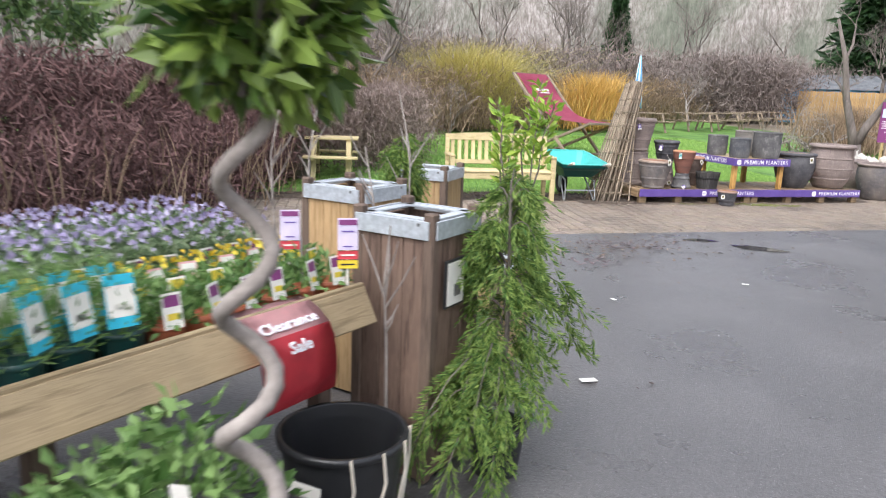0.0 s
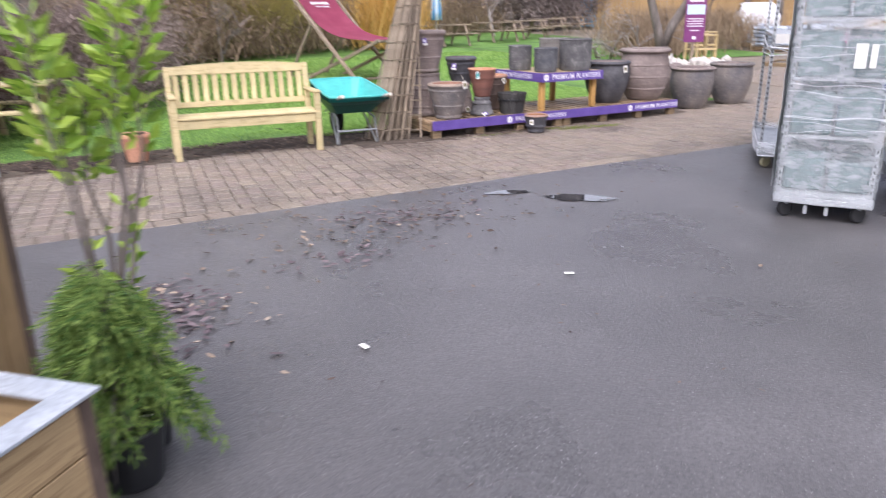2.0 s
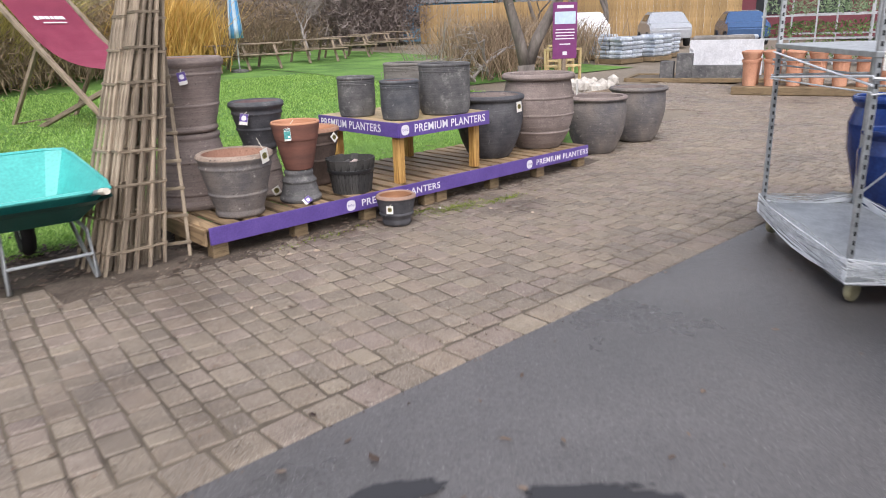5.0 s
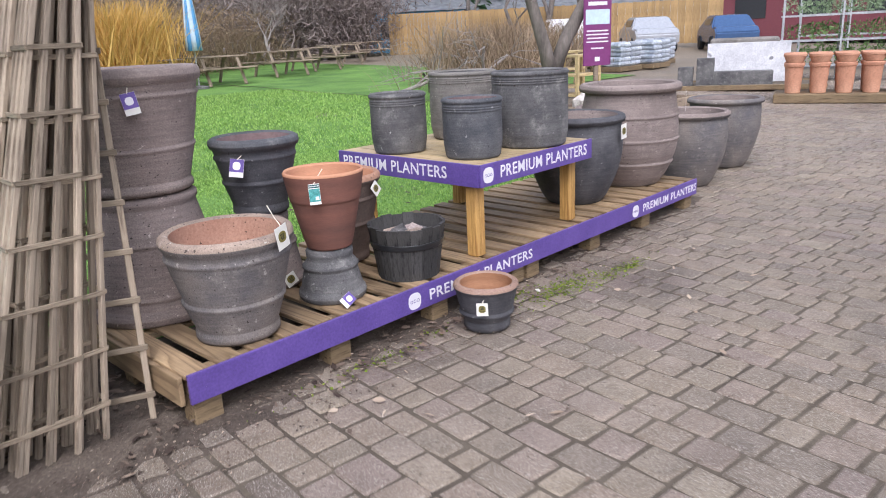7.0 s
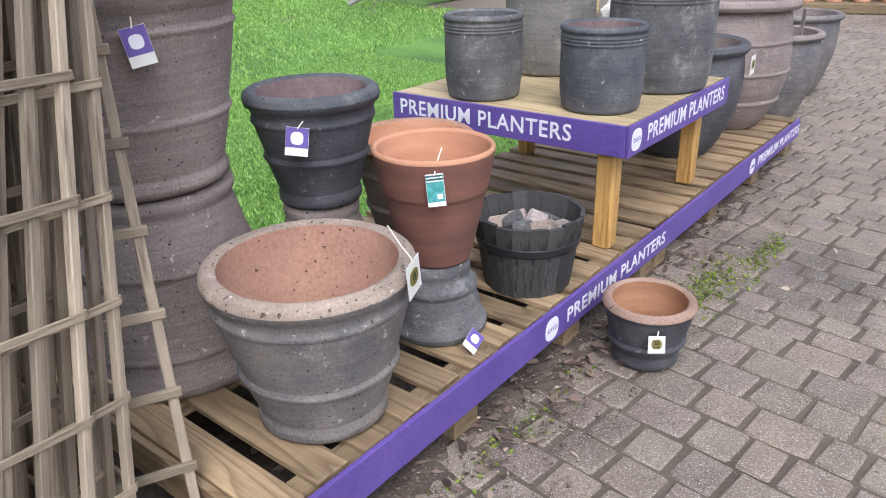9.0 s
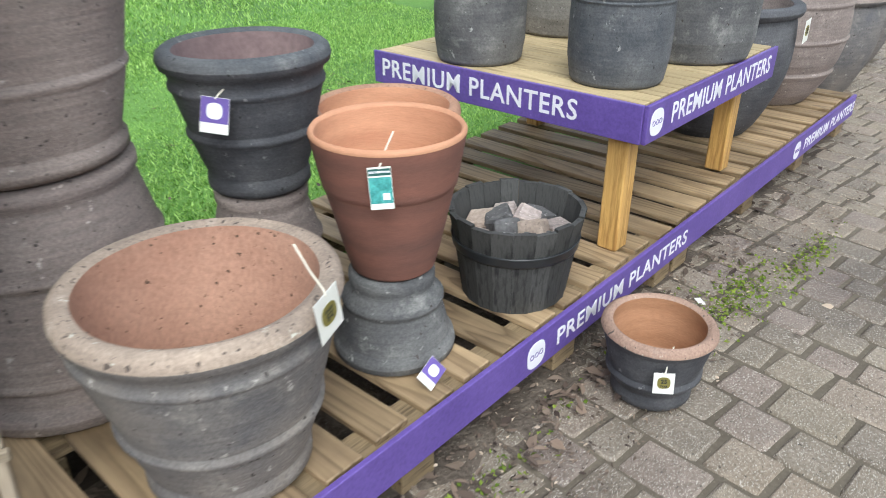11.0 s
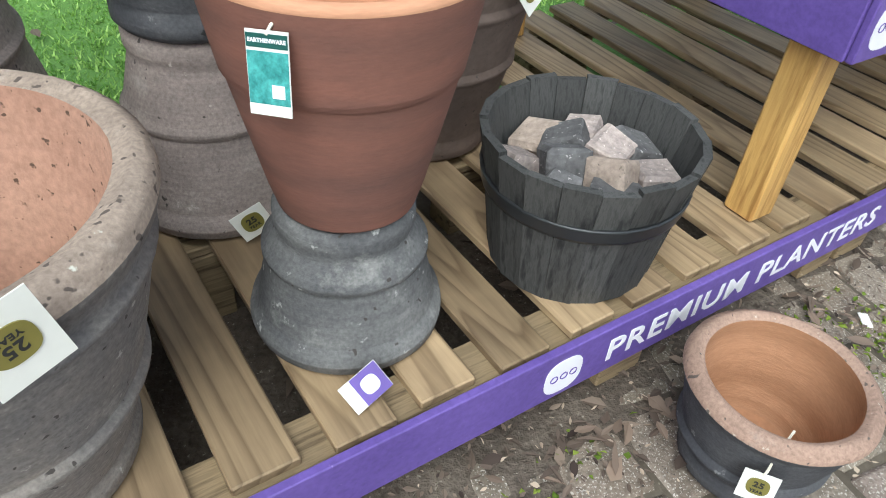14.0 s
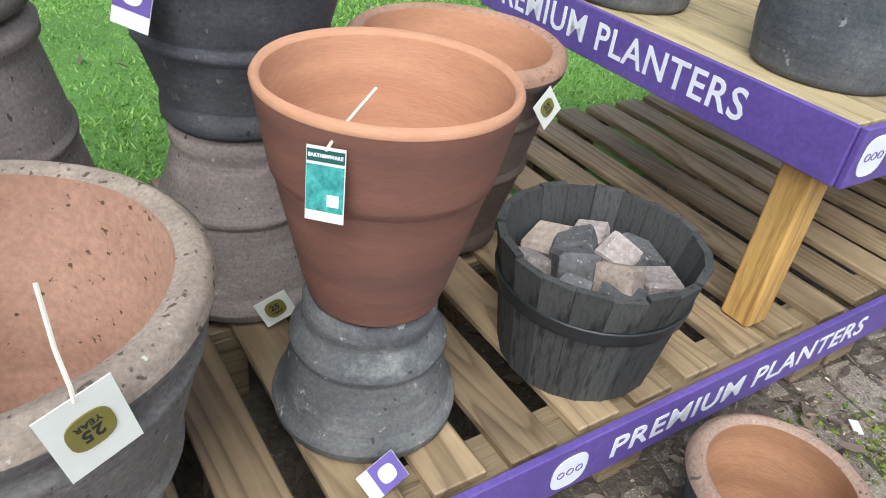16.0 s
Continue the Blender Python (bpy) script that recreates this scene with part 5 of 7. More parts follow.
for x, y, k in ((-5.6, 17.2, 0.62), (-4.2, 19.6, 0.7), (-3.0, 22.4, 0.75), (-1.2, 26.4, 0.8), (-4.9, 14.6, 0.5), (0.8, 28.0, 0.8), (-2.2, 20.6, 0.55), (2.8, 30.0, 0.85)):
    copy_thing(wood_c, pose(x, y, 0.2, 0, 0, rt.uniform(0, 360)) @ Matrix.Scale(k, 4))
plant_tree("stout_trunk", tubemesh([(0, 0, -0.1), (0.03, 0, 1.5), (-0.02, 0.05, 4), (0.05, 0, 7)], [0.24, 0.2, 0.18, 0.13], 12), pose(-3.9, 9.8, 0.0), BARK, "stout grey tree trunk rising out of the hedge", "tree")


def twig_mass(name, path, n, tall, wide, material, label, category, thick=0.006, out=0.35, seed=1, leaf=None):
    """A dense shrub mass of slender stems along a line of (x, y) points."""
    g = np.random.default_rng(seed)
    path = np.array(path, float)
    seg = g.integers(0, len(path) - 1, n)
    f = g.random((n, 1))
    base = path[seg] * (1 - f) + path[seg + 1] * f + g.normal(0, wide, (n, 2))
    z0 = np.array([rise(uv_of(*b)[1]) for b in base])
    h = tall * g.uniform(0.35, 1.08, n)
    start = g.uniform(0, 0.6, n) * h
    p0 = np.stack([base[:, 0], base[:, 1], z0 + start], 1)
    lean = g.normal(0, out, (n, 2)) * (h - start)[:, None]
    p1 = p0 + np.stack([lean[:, 0] * 0.4, lean[:, 1] * 0.4, (h - start) * 0.55], 1)
    p2 = p0 + np.stack([lean[:, 0], lean[:, 1], h - start], 1)
    a = g.uniform(0, math.tau, n)
    s = np.stack([np.cos(a), np.sin(a), 0 * a], 1) * thick * g.uniform(0.5, 1.5, (n, 1))
    verts = np.stack([p0 - s, p0 + s, p1 + s * 0.7, p1 - s * 0.7, p2], 1).reshape(-1, 3)
    b = np.arange(n)[:, None] * 5
    faces = [tuple(q) for q in np.concatenate([b + (0, 1, 2), b + (0, 2, 3), b + (3, 2, 4)], 1).reshape(-1, 3)]
    ob = tagged(raw(name, verts.tolist(), faces, material), label, category, kind="stuff")
    return ob


hedge_line = [(-6.4, -5), (-5.2, 0), (-4.7, 5), (-5.0, 9.5)]
def brush_mass(name, path, n, tall, wide, material, label, category, size=0.22, thick=0.006, seed=1, low=0.0):
    """A close mass of fine twigs that point all ways, with an uneven top."""
    g = np.random.default_rng(seed)
    path = np.array(path, float)
    seg = g.integers(0, len(path) - 1, n)
    f = g.random((n, 1))
    base = path[seg] * (1 - f) + path[seg + 1] * f
    side = g.normal(0, wide, (n, 2))
    z0 = np.array([rise(uv_of(*b)[1]) for b in base])
    top = np.array([tall * (1 + 0.10 * math.sin(b[0] * 2.3 + b[1] * 3.1) + 0.08 * math.sin(b[1] * 7.0 + b[0])) for b in base])
    z = z0 + low + (top - low) * g.random(n) ** 0.75
    p = np.stack([base[:, 0] + side[:, 0], base[:, 1] + side[:, 1], z], 1)
    d = g.normal(size=(n, 3)) + (0, 0, 0.75)
    d /= np.linalg.norm(d, axis=1, keepdims=True)
    d *= size * g.uniform(0.4, 1.4, (n, 1))
    s = np.cross(d, g.normal(size=(n, 3)))
    s *= thick / (np.linalg.norm(s, axis=1, keepdims=True) + 1e-9)
    bend = g.normal(0, size * 0.12, (n, 3))
    verts = np.stack([p - s, p + s, p + d * 0.5 + bend + s * 0.7, p + d * 0.5 + bend - s * 0.7, p + d], 1).reshape(-1, 3)
    b = np.arange(n)[:, None] * 5
    faces = [tuple(q) for q in np.concatenate([b + (0, 1, 2), b + (0, 2, 3), b + (3, 2, 4)], 1).reshape(-1, 3)]
    return tagged(raw(name, verts.tolist(), faces, material), label, category, kind="stuff")


brush_mass("hedge_end", [(-5.0, 9.5), (-5.3, 13), (-4.6, 16.5)], 18000, 1.15, 0.45, THICKET, "brown leafless thicket at the hedge's end", "hedge", 0.24, 0.009, 35)
brush_mass("hedge", hedge_line, 60000, 1.72, 0.36, TWIG, "dense leafless maroon-brown hedge behind the staging", "hedge", 0.20, 0.009, 1)
brush_mass("hedge_skirt", [(-4.6, -4), (-4.1, 0), (-3.9, 4), (-4.2, 8), (-4.3, 11)], 34000, 1.15, 0.3, TWIG, "low maroon-brown undergrowth before the hedge", "hedge", 0.17, 0.009, 31)
brush_mass("thicket", [(-3.3, 11.0), (-2.7, 12.4), (-3.0, 14.5), (-3.6, 17)], 22000, 1.45, 0.42, THICKET, "tangled brown thicket beside the lawn", "shrub", 0.22, 0.008, 33)
twig_mass("hedge_front", [(-4.2, -4), (-3.6, 0), (-3.4, 4), (-3.9, 8)], 420, 1.35, 0.35, BRACKEN, "dry brown flower stalks before the hedge", "shrub", 0.006, 0.3, 2)
twig_mass("bracken", [(-5.5, 17), (-3.5, 20.5), (-1, 23.5), (2, 27.5), (5, 32), (9, 38)], 9000, 1.45, 0.6, BRACKEN, "brown bracken and dry reeds along the lawn", "shrub", 0.012, 0.7, 3)
brush_mass("bramble", [(-5.5, 17.5), (-3.5, 21), (-1, 24), (2, 28), (5, 32.5), (9, 38.5)], 26000, 1.9, 0.8, BRACKEN, "brown brambles behind the lawn", "shrub", 0.28, 0.014, 23)
brush_mass("bracken_far", [(-9, 20), (-3, 27), (3, 34), (10, 42), (20, 46)], 26000, 3.1, 1.6, SCRUB, "tangled brown scrub at the wood's edge", "shrub", 0.55, 0.024, 13)
twig_mass("yellow_dogwood", [(-2.7, 23.0), (-1.9, 23.5), (-1.0, 24.1)], 10000, 3.0, 0.42, YELLOW_TWIG, "bushy yellow-stemmed dogwood behind the deckchair", "shrub", 0.007, 0.75, 4)
twig_mass("orange_dogwood", [(2.2, 25.2), (3.4, 26.6)], 3600, 2.2, 0.4, ORANGE_TWIG, "orange-stemmed dogwood shrub", "shrub", 0.014, 0.45, 5)
brush_mass("brown_shrub", [(9.5, 37), (12, 39), (15, 41)], 16000, 3.2, 0.9, SCRUB, "rounded brown leafless shrub beyond the tables", "shrub", 0.4, 0.02, 6)
twig_mass("dry_hydrangea", [(9.5, 20.5), (12, 23.5), (15, 25)], 5200, 1.5, 0.7, BRACKEN, "pale dry shrubs beside the bare tree", "shrub", 0.012, 0.5, 7)


def leaf_mass(name, centre, size, n, leaf, material, label, category, m=None, seed=1, droop=0.0, kind="stuff", skirt=0.5):
    """An uneven crown of leaves in clumps."""
    g = np.random.default_rng(seed)
    k = max(8, n // 60)
    d = g.normal(size=(k, 3))
    d /= np.linalg.norm(d, axis=1, keepdims=True)
    clump = d * np.array(size) * (g.random((k, 1)) ** 0.33) + centre
    pick = g.integers(0, k, n)
    spots = clump[pick] + g.normal(0, 1, (n, 3)) * np.array(size) * 0.16
    v, f = leaf_cloud(spots, leaf, leaf * 0.45, g, droop)
    return tagged(cloud_object(name, v, f, material), label, category, kind=kind)


def evergreen(m, h, r, label, seed):
    g = np.random.default_rng(seed)
    t = thing("evergreen_tree", m, label, "tree", "evergreens")
    part("trunk", tubemesh([(0, 0, -0.1), (0, 0, h * 0.5), (0, 0, h * 0.95)], [h * 0.02, h * 0.014, 0.01], 8), BARK, t)
    n = 6000
    z = g.random(n) ** 1.3
    a = g.uniform(0, math.tau, n)
    lay = 0.75 + 0.25 * np.sin(z * 60) * np.sin(a * 5 + z * 9)
    rr = r * (1 - z) * np.sqrt(g.random(n)) * lay + 0.05
    spots = np.stack([rr * np.cos(a), rr * np.sin(a), h * (0.06 + 0.94 * z)], 1)
    dirs = np.stack([np.cos(a), np.sin(a), g.normal(-0.2, 0.4, n)], 1)
    v, f = leaf_cloud(spots, h * 0.06, h * 0.022, g, dirs=dirs)
    cloud_object("crown", v, f, EVERGREEN, t)
    return t


evergreen(pose(22, 46, 0.8), 15, 4.2, "large dark evergreen tree beyond the lawn", 1)
evergreen(pose(26, 49, 0.8), 13, 3.6, "dark evergreen tree in the wood", 2)
evergreen(pose(6.0, 47, 0.8), 7.5, 1.8, "small dark fir tree behind the shrubs", 3)
far_fir = evergreen(pose(30, 52, 0.8), 12, 4.0, "dark evergreen tree near the yard", 4)
for k in range(16):
    copy_thing(far_fir, pose(33 + k * 2.6 + 1.2 * math.sin(k * 2.1), 55 - k * 1.1 + 2.0 * math.sin(k * 1.3), 0.5, 0, 0, k * 67) @ Matrix.Scale(1.0 + 0.25 * math.sin(k * 1.9), 4))
leaf_mass("laurel_crown", (-6.9, 3.0, 3.4), (1.4, 2.2, 1.2), 7000, 0.16, EVERGREEN, "glossy dark green laurel over the hedge", "shrub", seed=5)
leaf_mass("laurel_crown_near", (-5.9, 5.6, 3.0), (0.8, 1.4, 1.0), 4200, 0.13, MID_GREEN, "mid-green laurel foliage over the hedge", "shrub", seed=6)
leaf_mass("hedge_evergreen", (-5.0, 8.8, 3.3), (1.25, 1.25, 0.95), 8000, 0.13, MID_GREEN, "dense mid-green evergreen shrub over the hedge", "shrub", seed=15)
leaf_mass("clipped_hedge", (16.5, 45, 1.7), (3.2, 1.2, 0.95), 6000, 0.2, HEDGE_GREEN, "low rounded yellow-green hedge", "hedge", seed=7)

# bare apple tree with forked stems
apple = thing("apple_tree", pose(7.95, 15.2, rise(3.9)), "forked bare tree with dark stems beside the road", "tree")
bm = bmesh.new()
add_tube(bm, [(0, 0, -0.1), (0.02, 0, 0.3), (0.0, 0.02, 0.75)], [0.20, 0.16, 0.15], 12)
add_tube(bm, [(0.0, 0.02, 0.68), (-0.12, 0, 1.1), (-0.3, 0.1, 1.8), (-0.45, 0.1, 2.7), (-0.7, 0.2, 3.6)], [0.11, 0.095, 0.08, 0.06, 0.03], 9)
add_tube(bm, [(0.0, 0.02, 0.68), (0.22, 0, 1.2), (0.55, -0.05, 1.75), (0.85, -0.1, 2.3), (1.4, 0, 3.2)], [0.12, 0.10, 0.085, 0.07, 0.03], 9)
part("trunk", bm, BARK, apple, smooth=True)
for k, (x, y, z) in enumerate(((-0.3, 0.1, 1.8), (-0.45, 0.1, 2.7), (0.55, -0.05, 1.75), (0.85, -0.1, 2.3), (0.7, 0, 2.0))):
    part("limb", bare_tree(30 + k, 2.6, 0.035, "", 3, 0.9, 0.4), BARK, apple, m=pose(x, y, z, rt.uniform(-50, 50), rt.uniform(-50, 50), k * 70))

# fallen grey branches lying by the lawn
brush = thing("brushwood", pose(8.3, 19.6, rise(8.2)), "heap of bare lichen-grey branches on the lawn edge", "brushwood")
for k in range(7):
    part("branch", bare_tree(60 + k, 2.6, 0.045, "", 3, 1.0, 0.5), PALE_BARK, brush, m=pose(rt.uniform(-1.5, 1.5), rt.uniform(-0.8, 0.8), 0.1, rt.uniform(50, 85), rt.uniform(-15, 15), rt.uniform(0, 360)))
orn = plant_tree("ornamental_tree", bare_tree(44, 5.2, 0.07, "", 5, 0.7, 0.22, 3), pose(7.7, 31.5, 0.7), PALE_BARK, "pale multi-stemmed bare tree beyond the tables", "tree")

# ---- far backdrop of woods ----
def backdrop():
    m, nt, b = principled("distant wood", 0.95, 0, 0.1)
    n1 = noise_node(nt, 2.6, 10, stretch=(1, 1, 0.30), rough=0.75)
    n2 = noise_node(nt, 0.09, 4)
    # distance haze is mixed into these greyed wood colours
    c = ramp(nt, n1.outputs["Fac"], [(0.36, (0.13, 0.112, 0.10)), (0.5, (0.25, 0.225, 0.205)), (0.62, (0.40, 0.37, 0.35))]).outputs["Color"]
    k = ramp(nt, n2.outputs["Fac"], [(0.40, (0, 0, 0)), (0.58, (1, 1, 1))]).outputs["Color"]
    g = ramp(nt, n1.outputs["Fac"], [(0.35, (0.10, 0.11, 0.085)), (0.65, (0.20, 0.21, 0.17))]).outputs["Color"]
    nt.links.new(mix(nt, c, g, k), b.inputs["Base Color"])
    verts, faces = [], []
    n = 700
    for i in range(n + 1):
        a = math.radians(-100 + 330 * i / n)
        r = 78 + 6 * noise.noise((i * 0.04, 2, 0))
        p = Vector((5 + r * math.sin(a), 5 + r * math.cos(a), 0))
        h = 19.0 + 2.0 * noise.noise((i * 0.07, 0, 0)) + 2.0 * noise.noise((i * 0.31, 5, 0)) + 0.7 * noise.noise((i * 1.37, 8, 0))
        lean = p.normalized()
        for f in (0, 0.35, 0.7, 1.0):
            o = 2.0 * noise.noise((i * 0.2, f * 9, 4)) + f * 5
            verts.append((p.x + lean.x * o, p.y + lean.y * o, -1 + h * f))
    for i in range(n):
        for j in range(3):
            faces.append((i * 4 + j, (i + 1) * 4 + j, (i + 1) * 4 + j + 1, i * 4 + j + 1))
    tagged(raw("backdrop", verts, faces, m, smooth=True), "hazy grey-brown winter woodland in the distance", "woodland", kind="structure")


backdrop()

# ---- picnic tables, umbrella, sign and the far yard ----
def picnic_table(m, material, label, scale=1.0):
    t = thing("picnic_table", m, label, "picnic table", "picnic tables")
    for k in range(5):
        part("top_plank", boxmesh((1.7 * scale, 0.135, 0.035), bev=0.005), material, t, m=pose(0, -0.29 + k * 0.145, 0.74))
    for y in (-0.68, 0.68):
        for k in (-0.06, 0.07):
            part("seat_plank", boxmesh((1.7 * scale, 0.12, 0.035), bev=0.005), material, t, m=pose(0, y + k, 0.44))
    for x in (-0.55 * scale, 0.55 * scale):
        beam(t, "leg", (x, -0.30, 0.72), (x, -0.62, 0.0), 0.09, material, d=0.04)
        beam(t, "leg", (x, 0.30, 0.72), (x, 0.62, 0.0), 0.09, material, d=0.04)
        beam(t, "cross_bearer", (x, -0.75, 0.40), (x, 0.75, 0.40), 0.09, material, d=0.04)
    return t


far_table = picnic_table(pose(5.0, 26.9, rise(15.5), 0, 0, 25), OLD_WOOD, "weathered picnic table on the lawn")
for x, y, r in ((7.3, 28.9, 20), (10.4, 32.6, 30), (8.9, 30.6, 24), (3.2, 25.8, 10), (12.2, 35.0, 20)):
    copy_thing(far_table, pose(x, y, rise(uv_of(x, y)[1]), 0, 0, r))
picnic_table(pose(-3.3, 9.9, 0.02, 0, 0, 12), BENCH_WOOD, "pale new picnic table by the hedge", 0.55)

BLUE_STRIPE = plain("blue canvas", (0.10, 0.32, 0.60), 0.7)
PALE_STRIPE = plain("pale blue canvas", (0.55, 0.68, 0.80), 0.7)
t = thing("closed_parasol", pose(4.45, 26.0, rise(14.6)), "closed blue striped parasol standing by a table", "parasol")
part("pole", tubemesh([(0, 0, 0), (0, 0, 2.95)], 0.022, 8), STEEL, t)
for k in range(8):
    a = k * 45
    bm = bmesh.new()
    add_tube(bm, [(0.13, 0, 0.95), (0.12, 0, 1.3), (0.085, 0, 2.0), (0.02, 0, 2.9)], [0.075, 0.07, 0.05, 0.012], 6)
    part("canopy_fold", bm, BLUE_STRIPE if k % 2 else PALE_STRIPE, t, m=pose(0, 0, 0, 0, 0, a), smooth=True)
part("base", lathe([(0, 0), (0.25, 0), (0.25, 0.06), (0.05, 0.09), (0, 0.09)], 20), GREY_POT, t)

# plum-coloured notice on a post
t = thing("notice_board", pose(8.55, 14.95, rise(3.2), 0, 0, -8), "plum notice with white lines on a timber post", "sign")
part("post", boxmesh((0.06, 0.05, 1.35), bev=0.004), OLD_WOOD, t, m=pose(0, 0.03, 0.675))
pn = part("panel", boxmesh((0.44, 0.015, 0.92), bev=0.002), MAGENTA, t, "plum printed panel", pose(0, 0, 1.32))
for k, (w, h, z) in enumerate(((0.30, 0.05, 0.39), (0.34, 0.018, 0.02), (0.36, 0.018, -0.03), (0.33, 0.018, -0.08), (0.35, 0.018, -0.13), (0.2, 0.02, -0.22), (0.08, 0.06, -0.37))):
    part("text_bar", boxmesh((w, 0.004, h)), WHITE, pn, m=pose(0, -0.009, z))
part("picture", boxmesh((0.38, 0.004, 0.2)), PALE_STRIPE, pn, "pale garden pictures", pose(0, -0.009, 0.21))

# white stones heaped behind the pots
STONE = surface("white stone", (0.42, 0.38, 0.33), (0.66, 0.62, 0.56), 8, 60, 0.8, 0.3)
bm = bmesh.new()
for k in range(40):
    c = bmesh.ops.create_icosphere(bm, subdivisions=1, radius=rt.uniform(0.07, 0.13), matrix=pose(rt.uniform(-0.75, 0.75), rt.uniform(-0.4, 0.4), 0.50 + rt.uniform(-0.02, 0.10), 0, 0, rt.uniform(0, 360)))
stones = part("stone_heap", bm, STONE, m=M(7.2, 2.2, 0))
tagged(stones, "heap of white stones on a crate behind the pots", "stones", kind="stuff")
crate = thing("stone_crate", M(7.2, 2.2, 0), "timber crate holding white stones", "crate")
for k in range(3):
    for y in (-0.5, 0.5):
        part("board", boxmesh((1.8, 0.03, 0.14), bev=0.004), OLD_WOOD, crate, m=pose(0, y, 0.12 + k * 0.165))
for x in (-0.9, 0.9):
    part("end", boxmesh((0.03, 1.0, 0.50), bev=0.004), OLD_WOOD, crate, m=pose(x, 0, 0.27))
part("base", boxmesh((1.78, 0.96, 0.42)), OLD_WOOD, crate, m=pose(0, 0, 0.23))

# pale pallet frames by the road
def frame_stack(m):
    t = thing("timber_stand", m, "pale timber stand beside the road", "stand", "timber stands")
    for x in (-0.3, 0.3):
        for y in (-0.2, 0.2):
            part("leg", boxmesh((0.05, 0.05, 0.9), bev=0.004), PINE, t, m=pose(x, y, 0.45))
    for z in (0.2, 0.55, 0.88):
        part("rail", boxmesh((0.65, 0.45, 0.04), bev=0.004), PINE, t, m=pose(0, 0, z))
    return t


fs = frame_stack(pose(9.9, 17.2, rise(4.6), 0, 0, 15))
copy_thing(fs, pose(10.7, 18.6, rise(5.6), 0, 0, 40))

# raised bed with grey slabs and a white display wall
t = thing("display_bed", M(14.6, 4.0, rise(4.0), -68) @ Matrix.Scale(0.88, 4), "low timber-edged display bed with grey troughs", "display bed")
for a, b in (((-1.9, -0.9), (2.1, -0.9)), ((-1.9, 0.9), (2.1, 0.9)), ((-1.9, -0.9), (-1.9, 0.9)), ((2.1, -0.9), (2.1, 0.9))):
    beam(t, "sleeper", (*a, 0.06), (*b, 0.06), 0.12, PALLET_X)
part("fill", boxmesh((3.9, 1.75, 0.08)), GRIT, t, m=pose(0.1, 0, 0.04))
WHITE_WALL = surface("white printed sheet", (0.55, 0.55, 0.57), (0.80, 0.80, 0.82), 3, 30, 0.6, 0.05, (0.25, 0.25, 0.27), 3.0, 0.68)
part("display_sheet", boxmesh((1.9, 0.05, 0.95), bev=0.006), WHITE_WALL, t, "white printed display sheet", pose(0.5, 0.55, 0.56))
part("coping", boxmesh((1.6, 0.3, 0.3), bev=0.05), PALE_POT, t, m=pose(0.4, 0.8, 1.0))
for x, w, h in ((-0.9, 0.35, 0.45), (-0.45, 0.4, 0.65), (0.4, 1.3, 0.33)):
    bm = boxmesh((w, 0.35, h), bev=0.012)
    part("trough", bm, GREY_POT, t, "grey stone trough", pose(x, -0.35, 0.08 + h / 2))

# stacked terracotta long toms on a sleeper plinth
TOM = surface("salmon terracotta", (0.48, 0.23, 0.14), (0.64, 0.35, 0.23), 3, 40, 0.85, 0.2)
plinth = thing("sleeper_plinth", M(13.35, 0.1, 0, -72), "low dark sleeper plinth under terracotta pots", "plinth")
part("deck", boxmesh((4.6, 1.0, 0.16), bev=0.015), PALLET_X, plinth, m=pose(0, 0, 0.08))
line = [(0.12, 0), (0.125, 0.01), (0.15, 0.45), (0.165, 0.455), (0.17, 0.50), (0.165, 0.51)]
first = None
for row in range(2):
    for k in range(11):
        mm = M(13.35, 0.1, 0, -72) @ pose(-2.0 + k * 0.40, -0.22 + row * 0.42, 0.16)
        if first is None:
            first = pot("long_tom", mm, line, [TOM, TOM, TOM], "tall salmon terracotta pot on the plinth", 0.02, 0.0, 20, "terracotta pots on the plinth")
        else:
            copy_thing(first, mm)
first = None
for row in range(2):
    for k in range(11):
        mm = M(13.35, 0.1, 0, -72) @ pose(-2.0 + k * 0.40, -0.22 + row * 0.42, 0.672)
        if first is None:
            first = pot("shallow_pan", mm, [(0.13, 0), (0.135, 0.01), (0.175, 0.11), (0.185, 0.115), (0.188, 0.15), (0.18, 0.155)], [TOM, TOM, TOM], "salmon terracotta pan stacked on a tall pot", 0.02, 0.0, 20, "terracotta pots on the plinth")
        else:
            copy_thing(first, mm)

# sacks on pallets
SACK = surface("blue grey sack", (0.18, 0.22, 0.28), (0.55, 0.58, 0.62), 2.5, 20, 0.4, 0.4, random=0.3)


def sacks(m, label, n=5):
    t = thing("sack_stack", m, label, "sacks", "stacks of sacks")
    part("pallet", boxmesh((1.2, 1.0, 0.14), bev=0.01), PALLET_X, t, m=pose(0, 0, 0.07))
    for k in range(n):
        for i in range(2):
            for j in range(2):
                bm = boxmesh((0.6, 0.5, 0.14), bev=0.045)
                part("sack", bm, SACK, t, m=pose(-0.3 + 0.6 * i + rt.uniform(-0.03, 0.03), -0.25 + 0.5 * j, 0.21 + k * 0.13, rt.uniform(-3, 3), rt.uniform(-3, 3), rt.uniform(-4, 4)), smooth=False)
    return t


s1 = sacks(pose(15.9, 23.6, rise(8.4), 0, 0, 20), "pallet stacked with shiny blue-grey sacks")
for x, y, r in ((17.3, 23.9, 24), (16.2, 25.4, 10), (18.6, 25.0, 30), (19.4, 22.4, 12)):
    copy_thing(s1, pose(x, y, rise(uv_of(x, y)[1]), 0, 0, r))

